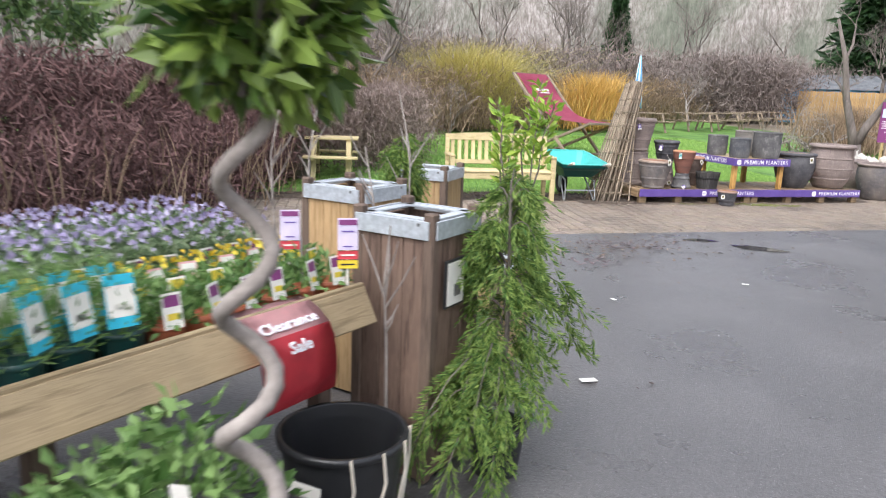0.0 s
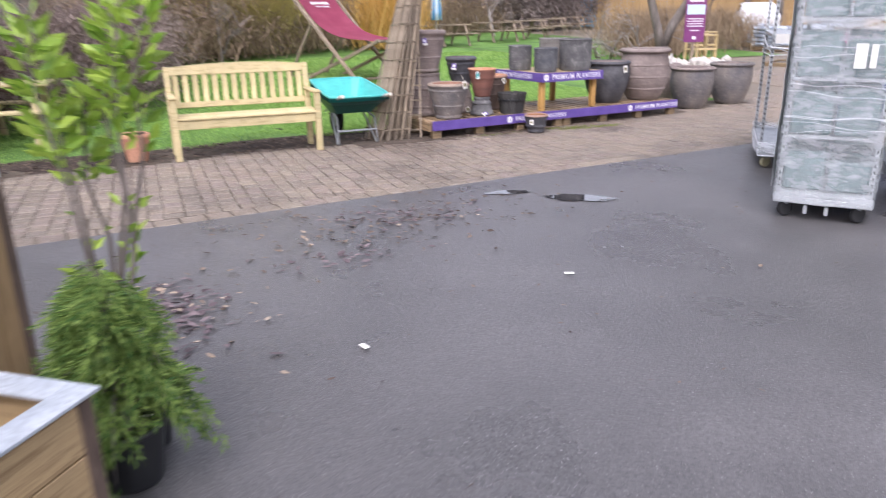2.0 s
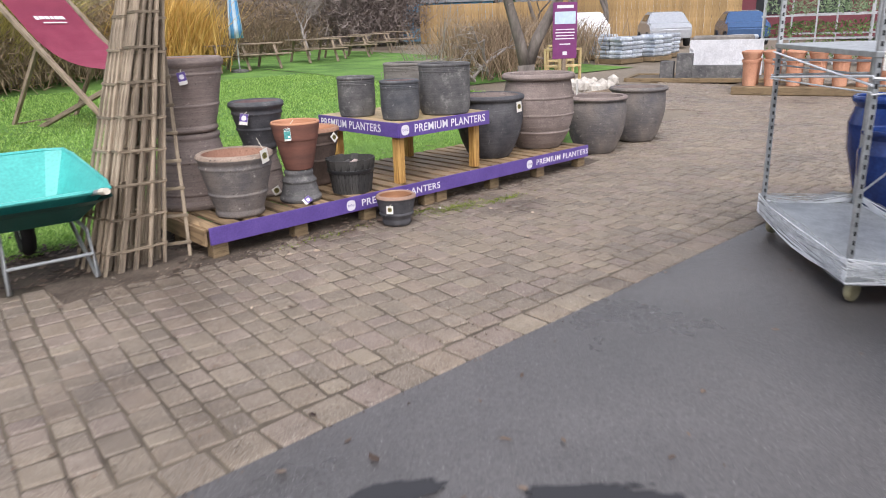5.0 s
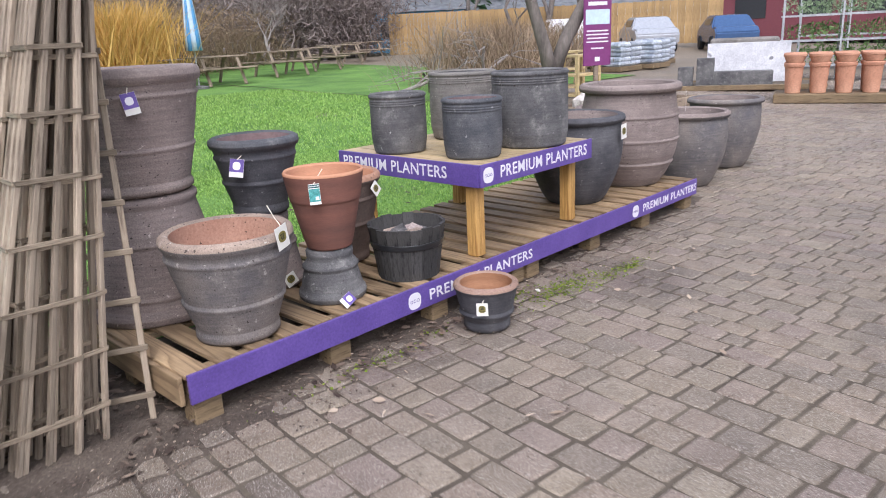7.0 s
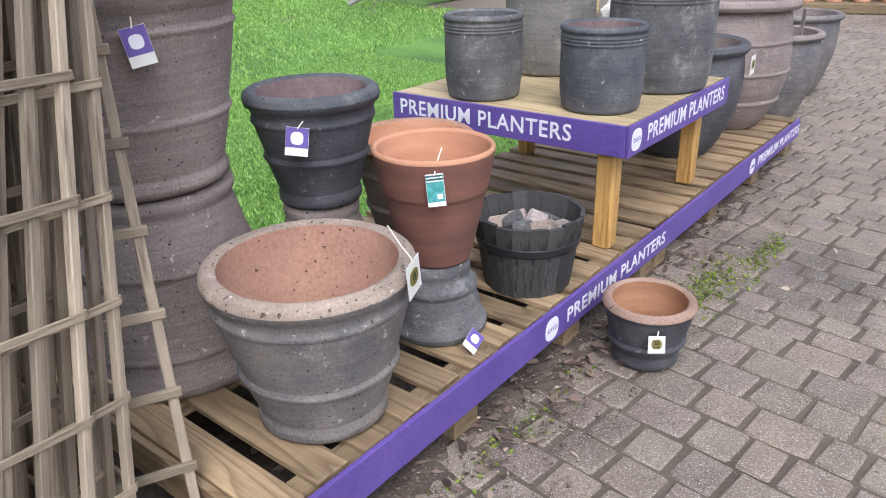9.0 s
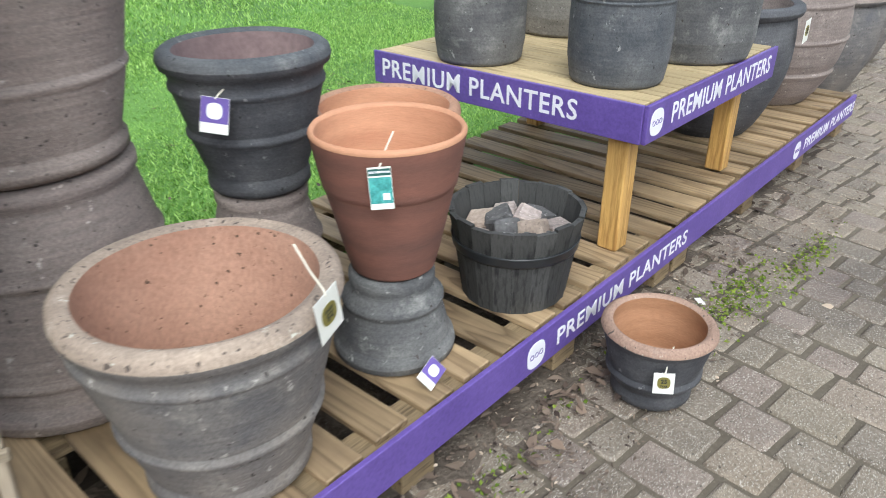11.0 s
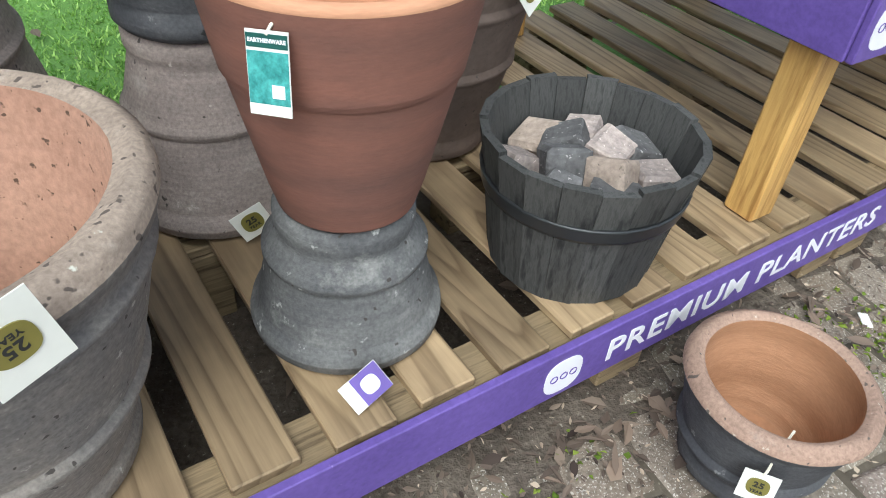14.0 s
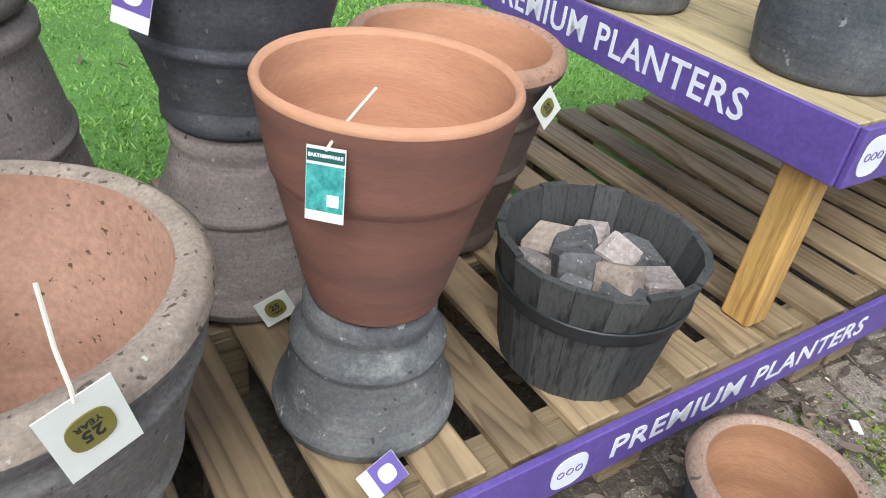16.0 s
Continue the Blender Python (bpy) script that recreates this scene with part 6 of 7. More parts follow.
# honey timber fence and sheds at the yard's end
FENCE = wood("honey fence board", (0.25, 0.16, 0.07), (0.42, 0.28, 0.13), 0.8, along=(14, 14, 1), grain=3.0, random=0.15)
fence = thing("board_fence", pose(23.5, 36.0, 0.55, 0, 0, -28), "honey-brown close-boarded fence at the yard's end", "fence")
for k in range(90):
    part("board", boxmesh((0.17, 0.02, 2.0 + 0.03 * math.sin(k * 2.3))), FENCE, fence, m=pose(-9 + k * 0.178, 0.012 * (k % 2), 1.0))
shed_wall = plain("pale shed cladding", (0.55, 0.58, 0.60), 0.6)
roof_mat = surface("grey felt roof", (0.10, 0.11, 0.12), (0.22, 0.23, 0.24), 3, 30, 0.9, 0.2)


def shed(m, w, d, h, wall, label, windows=2):
    t = thing("shed", m, label, "shed", "sheds")
    part("wall", boxmesh((w, d, h), bev=0.02), wall, t, m=pose(0, 0, h / 2))
    bm = bmesh.new()
    a = [bm.verts.new(p) for p in ((-w / 2 - 0.2, -d / 2 - 0.2, h - 0.02), (w / 2 + 0.2, -d / 2 - 0.2, h - 0.02), (w / 2 + 0.2, d / 2 + 0.2, h - 0.02), (-w / 2 - 0.2, d / 2 + 0.2, h - 0.02), (-w / 2 - 0.2, 0, h + d * 0.22), (w / 2 + 0.2, 0, h + d * 0.22))]
    for f in ((0, 1, 5, 4), (2, 3, 4, 5), (0, 4, 3), (1, 2, 5), (3, 2, 1, 0)):
        bm.faces.new([a[i] for i in f])
    bmesh.ops.recalc_face_normals(bm, faces=bm.faces)
    part("roof", bm, roof_mat, t)
    for k in range(windows):
        part("window", boxmesh((w / (windows * 2), 0.04, h * 0.35), bev=0.01), BLACK_PLASTIC, t, "dark window", pose(-w / 2 + (k + 0.5) * w / windows, -d / 2 - 0.02, h * 0.6))
    return t


shed(pose(25, 43, 0.6, 0, 0, -25), 6.5, 4, 2.1, wood("brown shed boards", (0.16, 0.11, 0.07), (0.28, 0.2, 0.13), 0.8), "low brown timber shed with a felt roof")
shed(pose(18.5, 44, 0.6, 0, 0, -20), 5, 4, 2.15, plain("bright blue cladding", (0.12, 0.38, 0.62), 0.6), "bright blue cabin behind the fence")
shed(pose(33, 44, 0.6, 0, 0, -30), 9, 5, 2.0, shed_wall, "pale grey flat cabin at the yard's end", 4)
house = shed(pose(37, 33, 0.3, 0, 0, -60), 9, 6, 2.9, plain("maroon boarding", (0.16, 0.04, 0.05), 0.7), "maroon boarded garden building beyond the yard", 3)

# parked cars far off
CARS = [plain("silver car paint", (0.45, 0.47, 0.50), 0.25, 0.3), plain("blue car paint", (0.06, 0.12, 0.25), 0.25, 0.2), plain("white car paint", (0.7, 0.7, 0.7), 0.25)]
GLASS_DARK = plain("dark car glass", (0.03, 0.035, 0.04), 0.08)


def car(m, paint, label):
    t = thing("parked_car", m, label, "car", "parked cars")
    bm = bmesh.new()
    prof = [(-2.1, 0.35), (-2.15, 0.75), (-1.9, 0.95), (-1.35, 1.0), (-0.8, 1.42), (0.6, 1.46), (1.25, 1.05), (2.0, 0.9), (2.15, 0.6), (2.1, 0.35)]
    l = [[bm.verts.new((x, s * (0.85 if z < 1.1 else 0.68), z)) for x, z in prof] for s in (-1, 1)]
    n = len(prof)
    for k in range(n):
        bm.faces.new((l[0][k], l[0][(k + 1) % n], l[1][(k + 1) % n], l[1][k]))
    bm.faces.new(l[0][::-1])
    bm.faces.new(l[1])
    bmesh.ops.recalc_face_normals(bm, faces=bm.faces)
    bmesh.ops.bevel(bm, geom=bm.edges[:], offset=0.05, segments=2, affect="EDGES")
    part("body", bm, paint, t)
    for s in (-1, 1):
        part("side_glass", boxmesh((1.5, 0.03, 0.3), bev=0.01), GLASS_DARK, t, "dark glass", pose(-0.1, s * 0.78, 1.2, s * 22))
        for x in (-1.3, 1.3):
            w = part("wheel", lathe([(0, -0.1), (0.3, -0.1), (0.32, 0), (0.3, 0.1), (0, 0.1)], 20), RUBBER, t, "black tyre", pose(x, s * 0.8, 0.32, 90))
    return t


for x, y, r, c in ((23.5, 31.0, 60, 0), (27.0, 30.0, 55, 1), (21.0, 33.5, 65, 2), (30.5, 33.5, 50, 0)):
    car(pose(x, y, rise(uv_of(x, y)[1]), 0, 0, r), CARS[c], "parked car beyond the yard with dull paint")

# glazed blue pots on a pallet beyond the trolley
BLUE_GLAZE = surface("cobalt glaze", (0.008, 0.02, 0.11), (0.02, 0.06, 0.24), 5, 40, 0.15, 0.05)
t = thing("pallet", pose(7.1, 7.35, 0, 0, 0, 30), "dark pallet under blue glazed pots", "pallet")
for k in range(6):
    part("board", boxmesh((1.7, 0.16, 0.022), bev=0.003), PALLET_X, t, m=pose(0, -0.5 + k * 0.2, 0.15))
for y in (-0.5, 0.0, 0.5):
    part("bearer", boxmesh((1.7, 0.08, 0.135), bev=0.004), PALLET_X, t, m=pose(0, y, 0.0695))
for dx, dy, s in ((-0.55, 0.3, 1.0), (-0.15, 0.05, 1.25), (0.35, -0.2, 1.0), (0.1, 0.42, 1.3)):
    pot("glazed_pot", pose(7.1, 7.35, 0.162, 0, 0, 30) @ pose(dx, dy, 0), [(0.12 * s, 0), (0.13 * s, 0.01), (0.19 * s, 0.25 * s), (0.20 * s, 0.40 * s), (0.17 * s, 0.50 * s), (0.19 * s, 0.53 * s), (0.195 * s, 0.55 * s), (0.185 * s, 0.56 * s)], [BLUE_GLAZE, BLUE_GLAZE, BLUE_GLAZE], "tall cobalt blue glazed pot on a pallet", 0.02, 0.0, 32, "glazed pots")

# orange plastic pot by the bench
pot("orange_pot", pose(-1.42, 8.22, 0.0), flare(0.11, 0.165, 0.31, 0.06, 0.01), [TOM, TOM, SOIL], "orange plastic pot standing beside the bench", 0.02, 0.0, 32)

# nursery racks crowded with plants behind the terracotta
def plant_rack(m, seed, label):
    g = np.random.default_rng(seed)
    t = thing("plant_rack", m, label, "plant rack", "plant racks")
    for x in (-1.2, 0.0, 1.2):
        for y in (-0.3, 0.3):
            part("upright", boxmesh((0.04, 0.04, 1.9)), STEEL, t, m=pose(x, y, 0.95))
    for z in (0.35, 0.9, 1.45):
        part("shelf", boxmesh((2.5, 0.65, 0.04)), STEEL, t, m=pose(0, 0, z))
        n = 420
        spots = np.stack([g.uniform(-1.2, 1.2, n), g.uniform(-0.3, 0.3, n), z + 0.05 + 0.3 * g.random(n)], 1)
        v, f = leaf_cloud(spots, 0.10, 0.045, g)
        cloud_object("foliage", v, f, BEDDING if z < 1 else SILVER_LEAF, t, "crowded green plants")
    return t


r0 = plant_rack(M(17.5, 2.6, rise(2.6), -70), 5, "steel rack crowded with green plants")
for u, v, r in ((18.0, -0.6, -75), (21.5, 3.5, -70), (22.5, 0.2, -65), (17.0, -3.6, -80)):
    copy_thing(r0, M(u, v, rise(v), r))
# moss in the joints by the platform
MOSS = leafy("moss", (0.10, 0.16, 0.02), (0.28, 0.34, 0.06), 0.9, 0.2, 0.1)
ms = np.concatenate([uv_spots(500, 2.15, 2.15, -0.24, -0.24, -0.003, (0.16, 0.05)), uv_spots(260, 2.6, 2.6, -0.34, -0.34, -0.003, (0.16, 0.03)), uv_spots(260, 1.8, 1.8, -0.10, -0.10, -0.005, (0.12, 0.03)), uv_spots(140, 0.9, 0.9, -0.12, -0.12, -0.005, (0.3, 0.03))])
v, f = leaf_cloud(ms, 0.016, 0.012, rng, spread=0.5)
tagged(cloud_object("moss", v, f, MOSS), "bright moss and weeds in the paving joints", "moss", kind="stuff")

# ---- planters, staging and plants at the start of the walk ----
def tall_planter(m, w, h, boards, label, rim=0.075, sign=False, framed=False):
    t = thing("timber_planter", m, label, "planter", "timber planters")
    n = 3
    for a in range(4):
        r = pose(0, 0, 0, 0, 0, a * 90)
        for k in range(n):
            bw = (w - 0.06) / n
            if framed:
                part("board", boxmesh((w - 0.05, 0.02, (h - 0.05) / 4 - 0.004), bev=0.003), boards, t, m=r @ pose(0, -w / 2 + 0.012, 0.03 + (k + 0.5) * (h - 0.05) / 4))
            else:
                part("board", boxmesh((bw - 0.003, 0.02, h - 0.04), bev=0.003), boards, t, m=r @ pose(-w / 2 + 0.03 + (k + 0.5) * bw, -w / 2 + 0.012, (h - 0.04) / 2 + 0.01))
        if framed:
            part("board", boxmesh((w - 0.05, 0.02, (h - 0.05) / 4 - 0.004), bev=0.003), boards, t, m=r @ pose(0, -w / 2 + 0.012, 0.03 + 3.5 * (h - 0.05) / 4))
        part("corner_post", boxmesh((0.05, 0.05, h + (0.03 if not framed else -0.012)), bev=0.006), PLANTER_POST, t, m=r @ pose(-w / 2 + 0.02, -w / 2 + 0.02, (h + (0.03 if not framed else -0.012)) / 2))
        if framed:
            part("rim", boxmesh((w + 0.04 - 0.09, 0.09, 0.012), bev=0.002), ZINC, t, "bright zinc rim", r @ pose(0.045, -w / 2 + 0.025, h + 0.002))
        else:
            part("rim", boxmesh((w - 0.03, 0.012, rim), bev=0.002), ZINC, t, "bright zinc band", r @ pose(0, -w / 2 - 0.006, h - rim / 2))
            part("inner_rim", boxmesh((w - 0.06, 0.05, 0.01), bev=0.002), ZINC, t, "bright zinc ledge", r @ pose(0, -w / 2 + 0.05, h - 0.004))
    part("soil", boxmesh((w - 0.05, w - 0.05, 0.02)), SOIL, t, "dark inside floor", pose(0, 0, h - 0.28))
    return t


PLANTER_SIDE = wood("honey side boards", (0.30, 0.20, 0.10), (0.50, 0.36, 0.19), 0.7, grain=3.0, random=0.15)
P1 = tall_planter(pose(-0.334, 0.105, 0, 0, 0, -25), 0.39, 1.123, PLANTER_DARK, "tall brown timber planter with a zinc rim")
sg = part("notice", boxmesh((0.15, 0.012, 0.20), bev=0.002), BLACK_PLASTIC, P1, "small black-framed notice", pose(0.222, -0.06, 0.86, 0, 0, 90))
nf = part("notice_face", boxmesh((0.128, 0.004, 0.178)), CARD, sg, "white notice card", pose(0, -0.007, 0))
part("notice_picture", boxmesh((0.05, 0.003, 0.05)), GREY_POT, nf, "small dark drawing", pose(0.01, -0.003, -0.03))
tall_planter(pose(-0.80, 0.93, 0, 0, 0, -25), 0.40, 1.12, PLANTER_PALE, "tall honey timber planter with a zinc rim")
tall_planter(pose(-0.56, 2.30, 0, 0, 0, -14), 0.38, 1.09, PLANTER_PALE, "tall honey timber planter beside conifers")
tall_planter(pose(-0.12, 1.41, 0, 0, 0, -24), 0.46, 0.62, PLANTER_SIDE, "low square timber planter with a wide zinc rim", framed=True)


def conifer(m, h, r, n, label, seed, mat=None, limbs=()):
    """A drooping conifer: arching sprays hung with short fronds."""
    g = np.random.default_rng(seed)
    t = thing("potted_conifer", m, label, "conifer", "potted conifers")
    part("pot", lathe([(0, 0), (0.10, 0), (0.125, 0.2), (0.135, 0.205), (0.135, 0.225), (0.12, 0.225), (0.115, 0.18), (0, 0.18)], 28), BLACK_PLASTIC, t, "black plastic nursery pot")
    bm = bmesh.new()
    add_tube(bm, [(0, 0, 0.15), (0.02, 0.01, h * 0.5), (0, 0, h)], [0.018, 0.012, 0.004], 6)
    spots, dirs = [], []
    for k in range(n):
        z = 0.22 + (h - 0.25) * g.random() ** 0.8
        a = g.uniform(0, math.tau)
        reach = r * (1.08 - z / h) ** 0.6 * g.uniform(0.5, 1.15)
        if k < len(limbs):
            z, a, reach = limbs[k]
        pts = []
        for f in np.linspace(0, 1, 6):
            pts.append((math.cos(a) * reach * f, math.sin(a) * reach * f, z + 0.10 * math.sin(f * 2.2) - 0.30 * f * f * reach / r))
        add_tube(bm, pts, [0.004, 0.0035, 0.003, 0.0025, 0.002, 0.001], 3, False)
        out = np.array([math.cos(a), math.sin(a), 0.0])
        side = np.array([-math.sin(a), math.cos(a), 0.0])
        for j in range(12 if k >= len(limbs) else 24):
            f = g.uniform(0.15, 1.0)
            i = min(4, int(f * 5))
            w = f * 5 - i
            p = np.array(pts[i]) * (1 - w) + np.array(pts[i + 1]) * w
            way = out * g.uniform(0.3, 0.9) + side * g.choice((-1, 1)) * g.uniform(0.2, 0.9) + np.array([0, 0, -g.uniform(0.3, 1.3)])
            way /= np.linalg.norm(way)
            length = g.uniform(0.07, 0.17) * (1.2 - 0.4 * f)
            fan = np.cross(way, g.normal(size=3))
            fan /= np.linalg.norm(fan)
            for q in range(46):
                h0 = g.random()
                sweep = g.choice((-1, 1)) * g.uniform(0.3, 0.9)
                spots.append(p + way * length * h0 + fan * sweep * 0.022 * (1 - h0) + np.array([0, 0, -0.03 * h0 * h0]))
                dirs.append(way + fan * sweep + g.normal(0, 0.12, 3))
    tagged(part("twigs", bm, BARK, t, "thin drooping branchlets"), kind="stuff")
    v, f = leaf_cloud(spots, 0.034, 0.0058, g, dirs=np.array(dirs), fold=0.1)
    cloud_object("foliage", v, f, mat or CONIFER, t, "feathery yellow-green sprays")
    return t


conifer(pose(0.05, 0.03, 0.0), 1.28, 0.38, 62, "drooping golden-green conifer in a black pot", 1, limbs=((0.84, 1.1, 0.62), (0.80, 0.9, 0.60), (0.86, 0.6, 0.50), (0.42, 3.9, 0.60), (0.38, 4.3, 0.58), (0.55, 4.0, 0.5), (0.30, 3.5, 0.56), (0.28, 4.7, 0.52), (0.46, 3.3, 0.5), (0.62, 4.5, 0.42)))
conifer(pose(-0.62, 1.42, 0.0), 1.32, 0.28, 52, "feathery green conifer in a black pot", 2)
conifer(pose(0.08, 2.05, 0.0), 0.75, 0.34, 52, "low spreading conifer in a labelled black pot", 3)


def laurel(m, label, seed):
    g = np.random.default_rng(seed)
    t = thing("potted_laurel", m, label, "shrub")
    part("pot", lathe([(0, 0), (0.11, 0), (0.135, 0.25), (0.145, 0.26), (0.145, 0.28), (0.13, 0.28), (0.12, 0.22), (0, 0.22)], 28), BLACK_PLASTIC, t, "black plastic nursery pot")
    part("pot_label", boxmesh((0.07, 0.004, 0.09)), CARD, t, "white label", pose(0.06, -0.135, 0.14, -6))
    spots, dirs = [], []
    for k in range(6):
        a = g.uniform(0, math.tau)
        h = g.uniform(1.35, 1.78)
        lean = g.uniform(0.05, 0.22)
        pts = [(math.cos(a) * lean * f + 0.02 * g.normal(), math.sin(a) * lean * f + 0.02 * g.normal(), 0.2 + (h - 0.2) * f) for f in np.linspace(0, 1, 7)]
        part("stem", tubemesh(pts, [0.011, 0.01, 0.009, 0.008, 0.006, 0.005, 0.003], 6), BARK, t, smooth=True)
        for j in range(64):
            f = 0.66 + 0.34 * g.random() if j > 6 else g.uniform(0.15, 0.55)
            i = min(5, int(f * 6))
            w = f * 6 - i
            p = np.array(pts[i]) * (1 - w) + np.array(pts[i + 1]) * w
            b = g.uniform(0, math.tau)
            spots.append(p + np.array([math.cos(b), math.sin(b), 0]) * g.uniform(0, 0.035))
            dirs.append((math.cos(b), math.sin(b), g.uniform(0.2, 1.1)))
    v, f = leaf_cloud(spots, 0.085, 0.036, g, dirs=np.array(dirs), fold=0.2)
    cloud_object("leaves", v, f, LAUREL, t, "fresh bright green leaves")
    return t


laurel(pose(0.05, 2.28, 0.0), "upright bright green laurel with bare lower stems", 4)


def corkscrew_bay(m):
    g = np.random.default_rng(9)
    t = thing("corkscrew_bay", m, "standard bay tree with a corkscrew stem in a black pot", "potted tree")
    part("pot", lathe([(0, 0), (0.15, 0), (0.185, 0.50), (0.20, 0.51), (0.20, 0.55), (0.182, 0.55), (0.17, 0.48), (0, 0.48)], 36), BLACK_PLASTIC, t, "glossy black pot")
    part("pot_label", boxmesh((0.14, 0.004, 0.09)), CARD, t, "white label", pose(0.05, -0.195, 0.42, -4))
    pts, rad = [], []
    for i in range(40):
        f = i / 39
        amp = 0.066 * (1 - 0.2 * f)
        pts.append((amp * math.cos(f * math.tau * 3.75 - 3.35), amp * math.sin(f * math.tau * 3.75 - 3.35), 0.48 + f * 1.13))
        rad.append(0.025 - 0.008 * f)
    part("stem", tubemesh(pts, rad, 10), PALE_BARK, t, "pale corkscrew stem", smooth=True)
    spots, dirs = [], []
    bm = bmesh.new()
    for k in range(60):
        d = g.normal(size=3)
        d /= np.linalg.norm(d)
        e = np.array([0.03, 0, 1.87]) + d * (0.28, 0.28, 0.26) * g.uniform(0.5, 1.0)
        a = np.array([0.03, 0, 1.62])
        add_tube(bm, [a, (a + e) / 2 + g.normal(0, 0.03, 3), e], [0.006, 0.004, 0.002], 4, False)
        for j in range(16):
            f = g.uniform(0.4, 1.05)
            spots.append(a + (e - a) * f + g.normal(0, 0.03, 3))
            q = d + g.normal(0, 0.7, 3)
            q[2] -= 0.2
            dirs.append(q)
    tagged(part("twigs", bm, BARK, t), kind="stuff")
    v, f = leaf_cloud(spots, 0.10, 0.042, g, dirs=np.array(dirs), fold=0.2)
    cloud_object("leaves", v, f, BAY, t, "glossy green bay leaves")
    return t


corkscrew_bay(pose(-0.51, -1.385, 0.0))

# staging table
EDGE_A, EDGE_B = Vector((-0.50, -0.21, 0)), Vector((-1.13, -1.40, 0))
along = (EDGE_B - EDGE_A).normalized()
ANG = math.degrees(math.atan2(along.y, along.x))
STAGE = pose(EDGE_A.x, EDGE_A.y, 0, 0, 0, ANG)       # x runs back along the rail, -y away over the table
t = thing("staging_table", STAGE, "damp timber staging table with a raised front board", "staging table")
part("front_board", boxmesh((3.4, 0.028, 0.15), bev=0.004), RAIL_WOOD, t, m=pose(1.7, 0.03, 0.795, 28))
part("front_lip", boxmesh((3.4, 0.022, 0.05), bev=0.004), RAIL_WOOD, t, m=pose(1.7, -0.008, 0.855))
part("back_board", boxmesh((3.4, 0.025, 0.12), bev=0.004), RAIL_WOOD, t, m=pose(1.7, -1.30, 0.80))
part("end_board", boxmesh((0.025, 1.28, 0.12), bev=0.004), RAIL_WOOD, t, m=pose(-0.013, -0.65, 0.80))
for k in range(9):
    part("deck_plank", boxmesh((3.4, 0.135, 0.022), bev=0.003), RAIL_WOOD, t, m=pose(1.7, -0.09 - k * 0.143, 0.777))
for x in (0.1, 1.2, 2.3, 3.3):
    for y in (-0.08, -1.22):
        # legs in dark post wood: shade under the table put into their colour
        part("leg", boxmesh((0.07, 0.07, 0.766), bev=0.004), PLANTER_POST, t, m=pose(x, y - 0.06 if y > -0.5 else y, 0.383))

# clearance card folded over the rail
sale = thing("sale_card", STAGE @ pose(0.47, 0.03, 0.80), "curved red clearance card taped over the rail", "sign")
bm = bmesh.new()
rows = []
curve = [(-0.075, 0.085), (-0.03, 0.078), (0.02, 0.055), (0.07, 0.018), (0.095, -0.03), (0.105, -0.09), (0.108, -0.16), (0.10, -0.22)]
for y, z in curve:
    rows.append([bm.verts.new((x, y, z)) for x in (-0.17, -0.057, 0.057, 0.17)])
for i, (r, q) in enumerate(zip(rows, rows[1:])):
    for k in range(3):
        f = bm.faces.new((r[k], r[k + 1], q[k + 1], q[k]))
        # upper rows pink: light on the red card put into its colour
        f.material_index = 1 if i < 3 else 0
bmesh.ops.solidify(bm, geom=bm.faces[:], thickness=0.003)
part("card", bm, [RED_CARD, PINK_LIT_CARD], sale, smooth=True)
lettering("lettering", "Clearance", 0.04, WHITE, sale, pose(0, 0.047, 0.0445, 36, 0, 180), 0.001, 0.003)
lettering("lettering", "Sale", 0.04, WHITE, sale, pose(-0.01, 0.094, -0.025, 72, 0, 180), 0.001, 0.005)

# potted bedding plants in rows
LABEL_SETS = ((CARD, MAGENTA), (CARD, YELLOW_PETAL), (PINK_LIT_CARD, CARD), (CARD, MAGENTA))
TURQ = plain("turquoise label", (0.03, 0.45, 0.62), 0.4)
TERRA_PLASTIC = plain("orange plastic pot", (0.48, 0.14, 0.07), 0.45)
TAUPE = plain("taupe plastic pot", (0.20, 0.17, 0.15), 0.5)


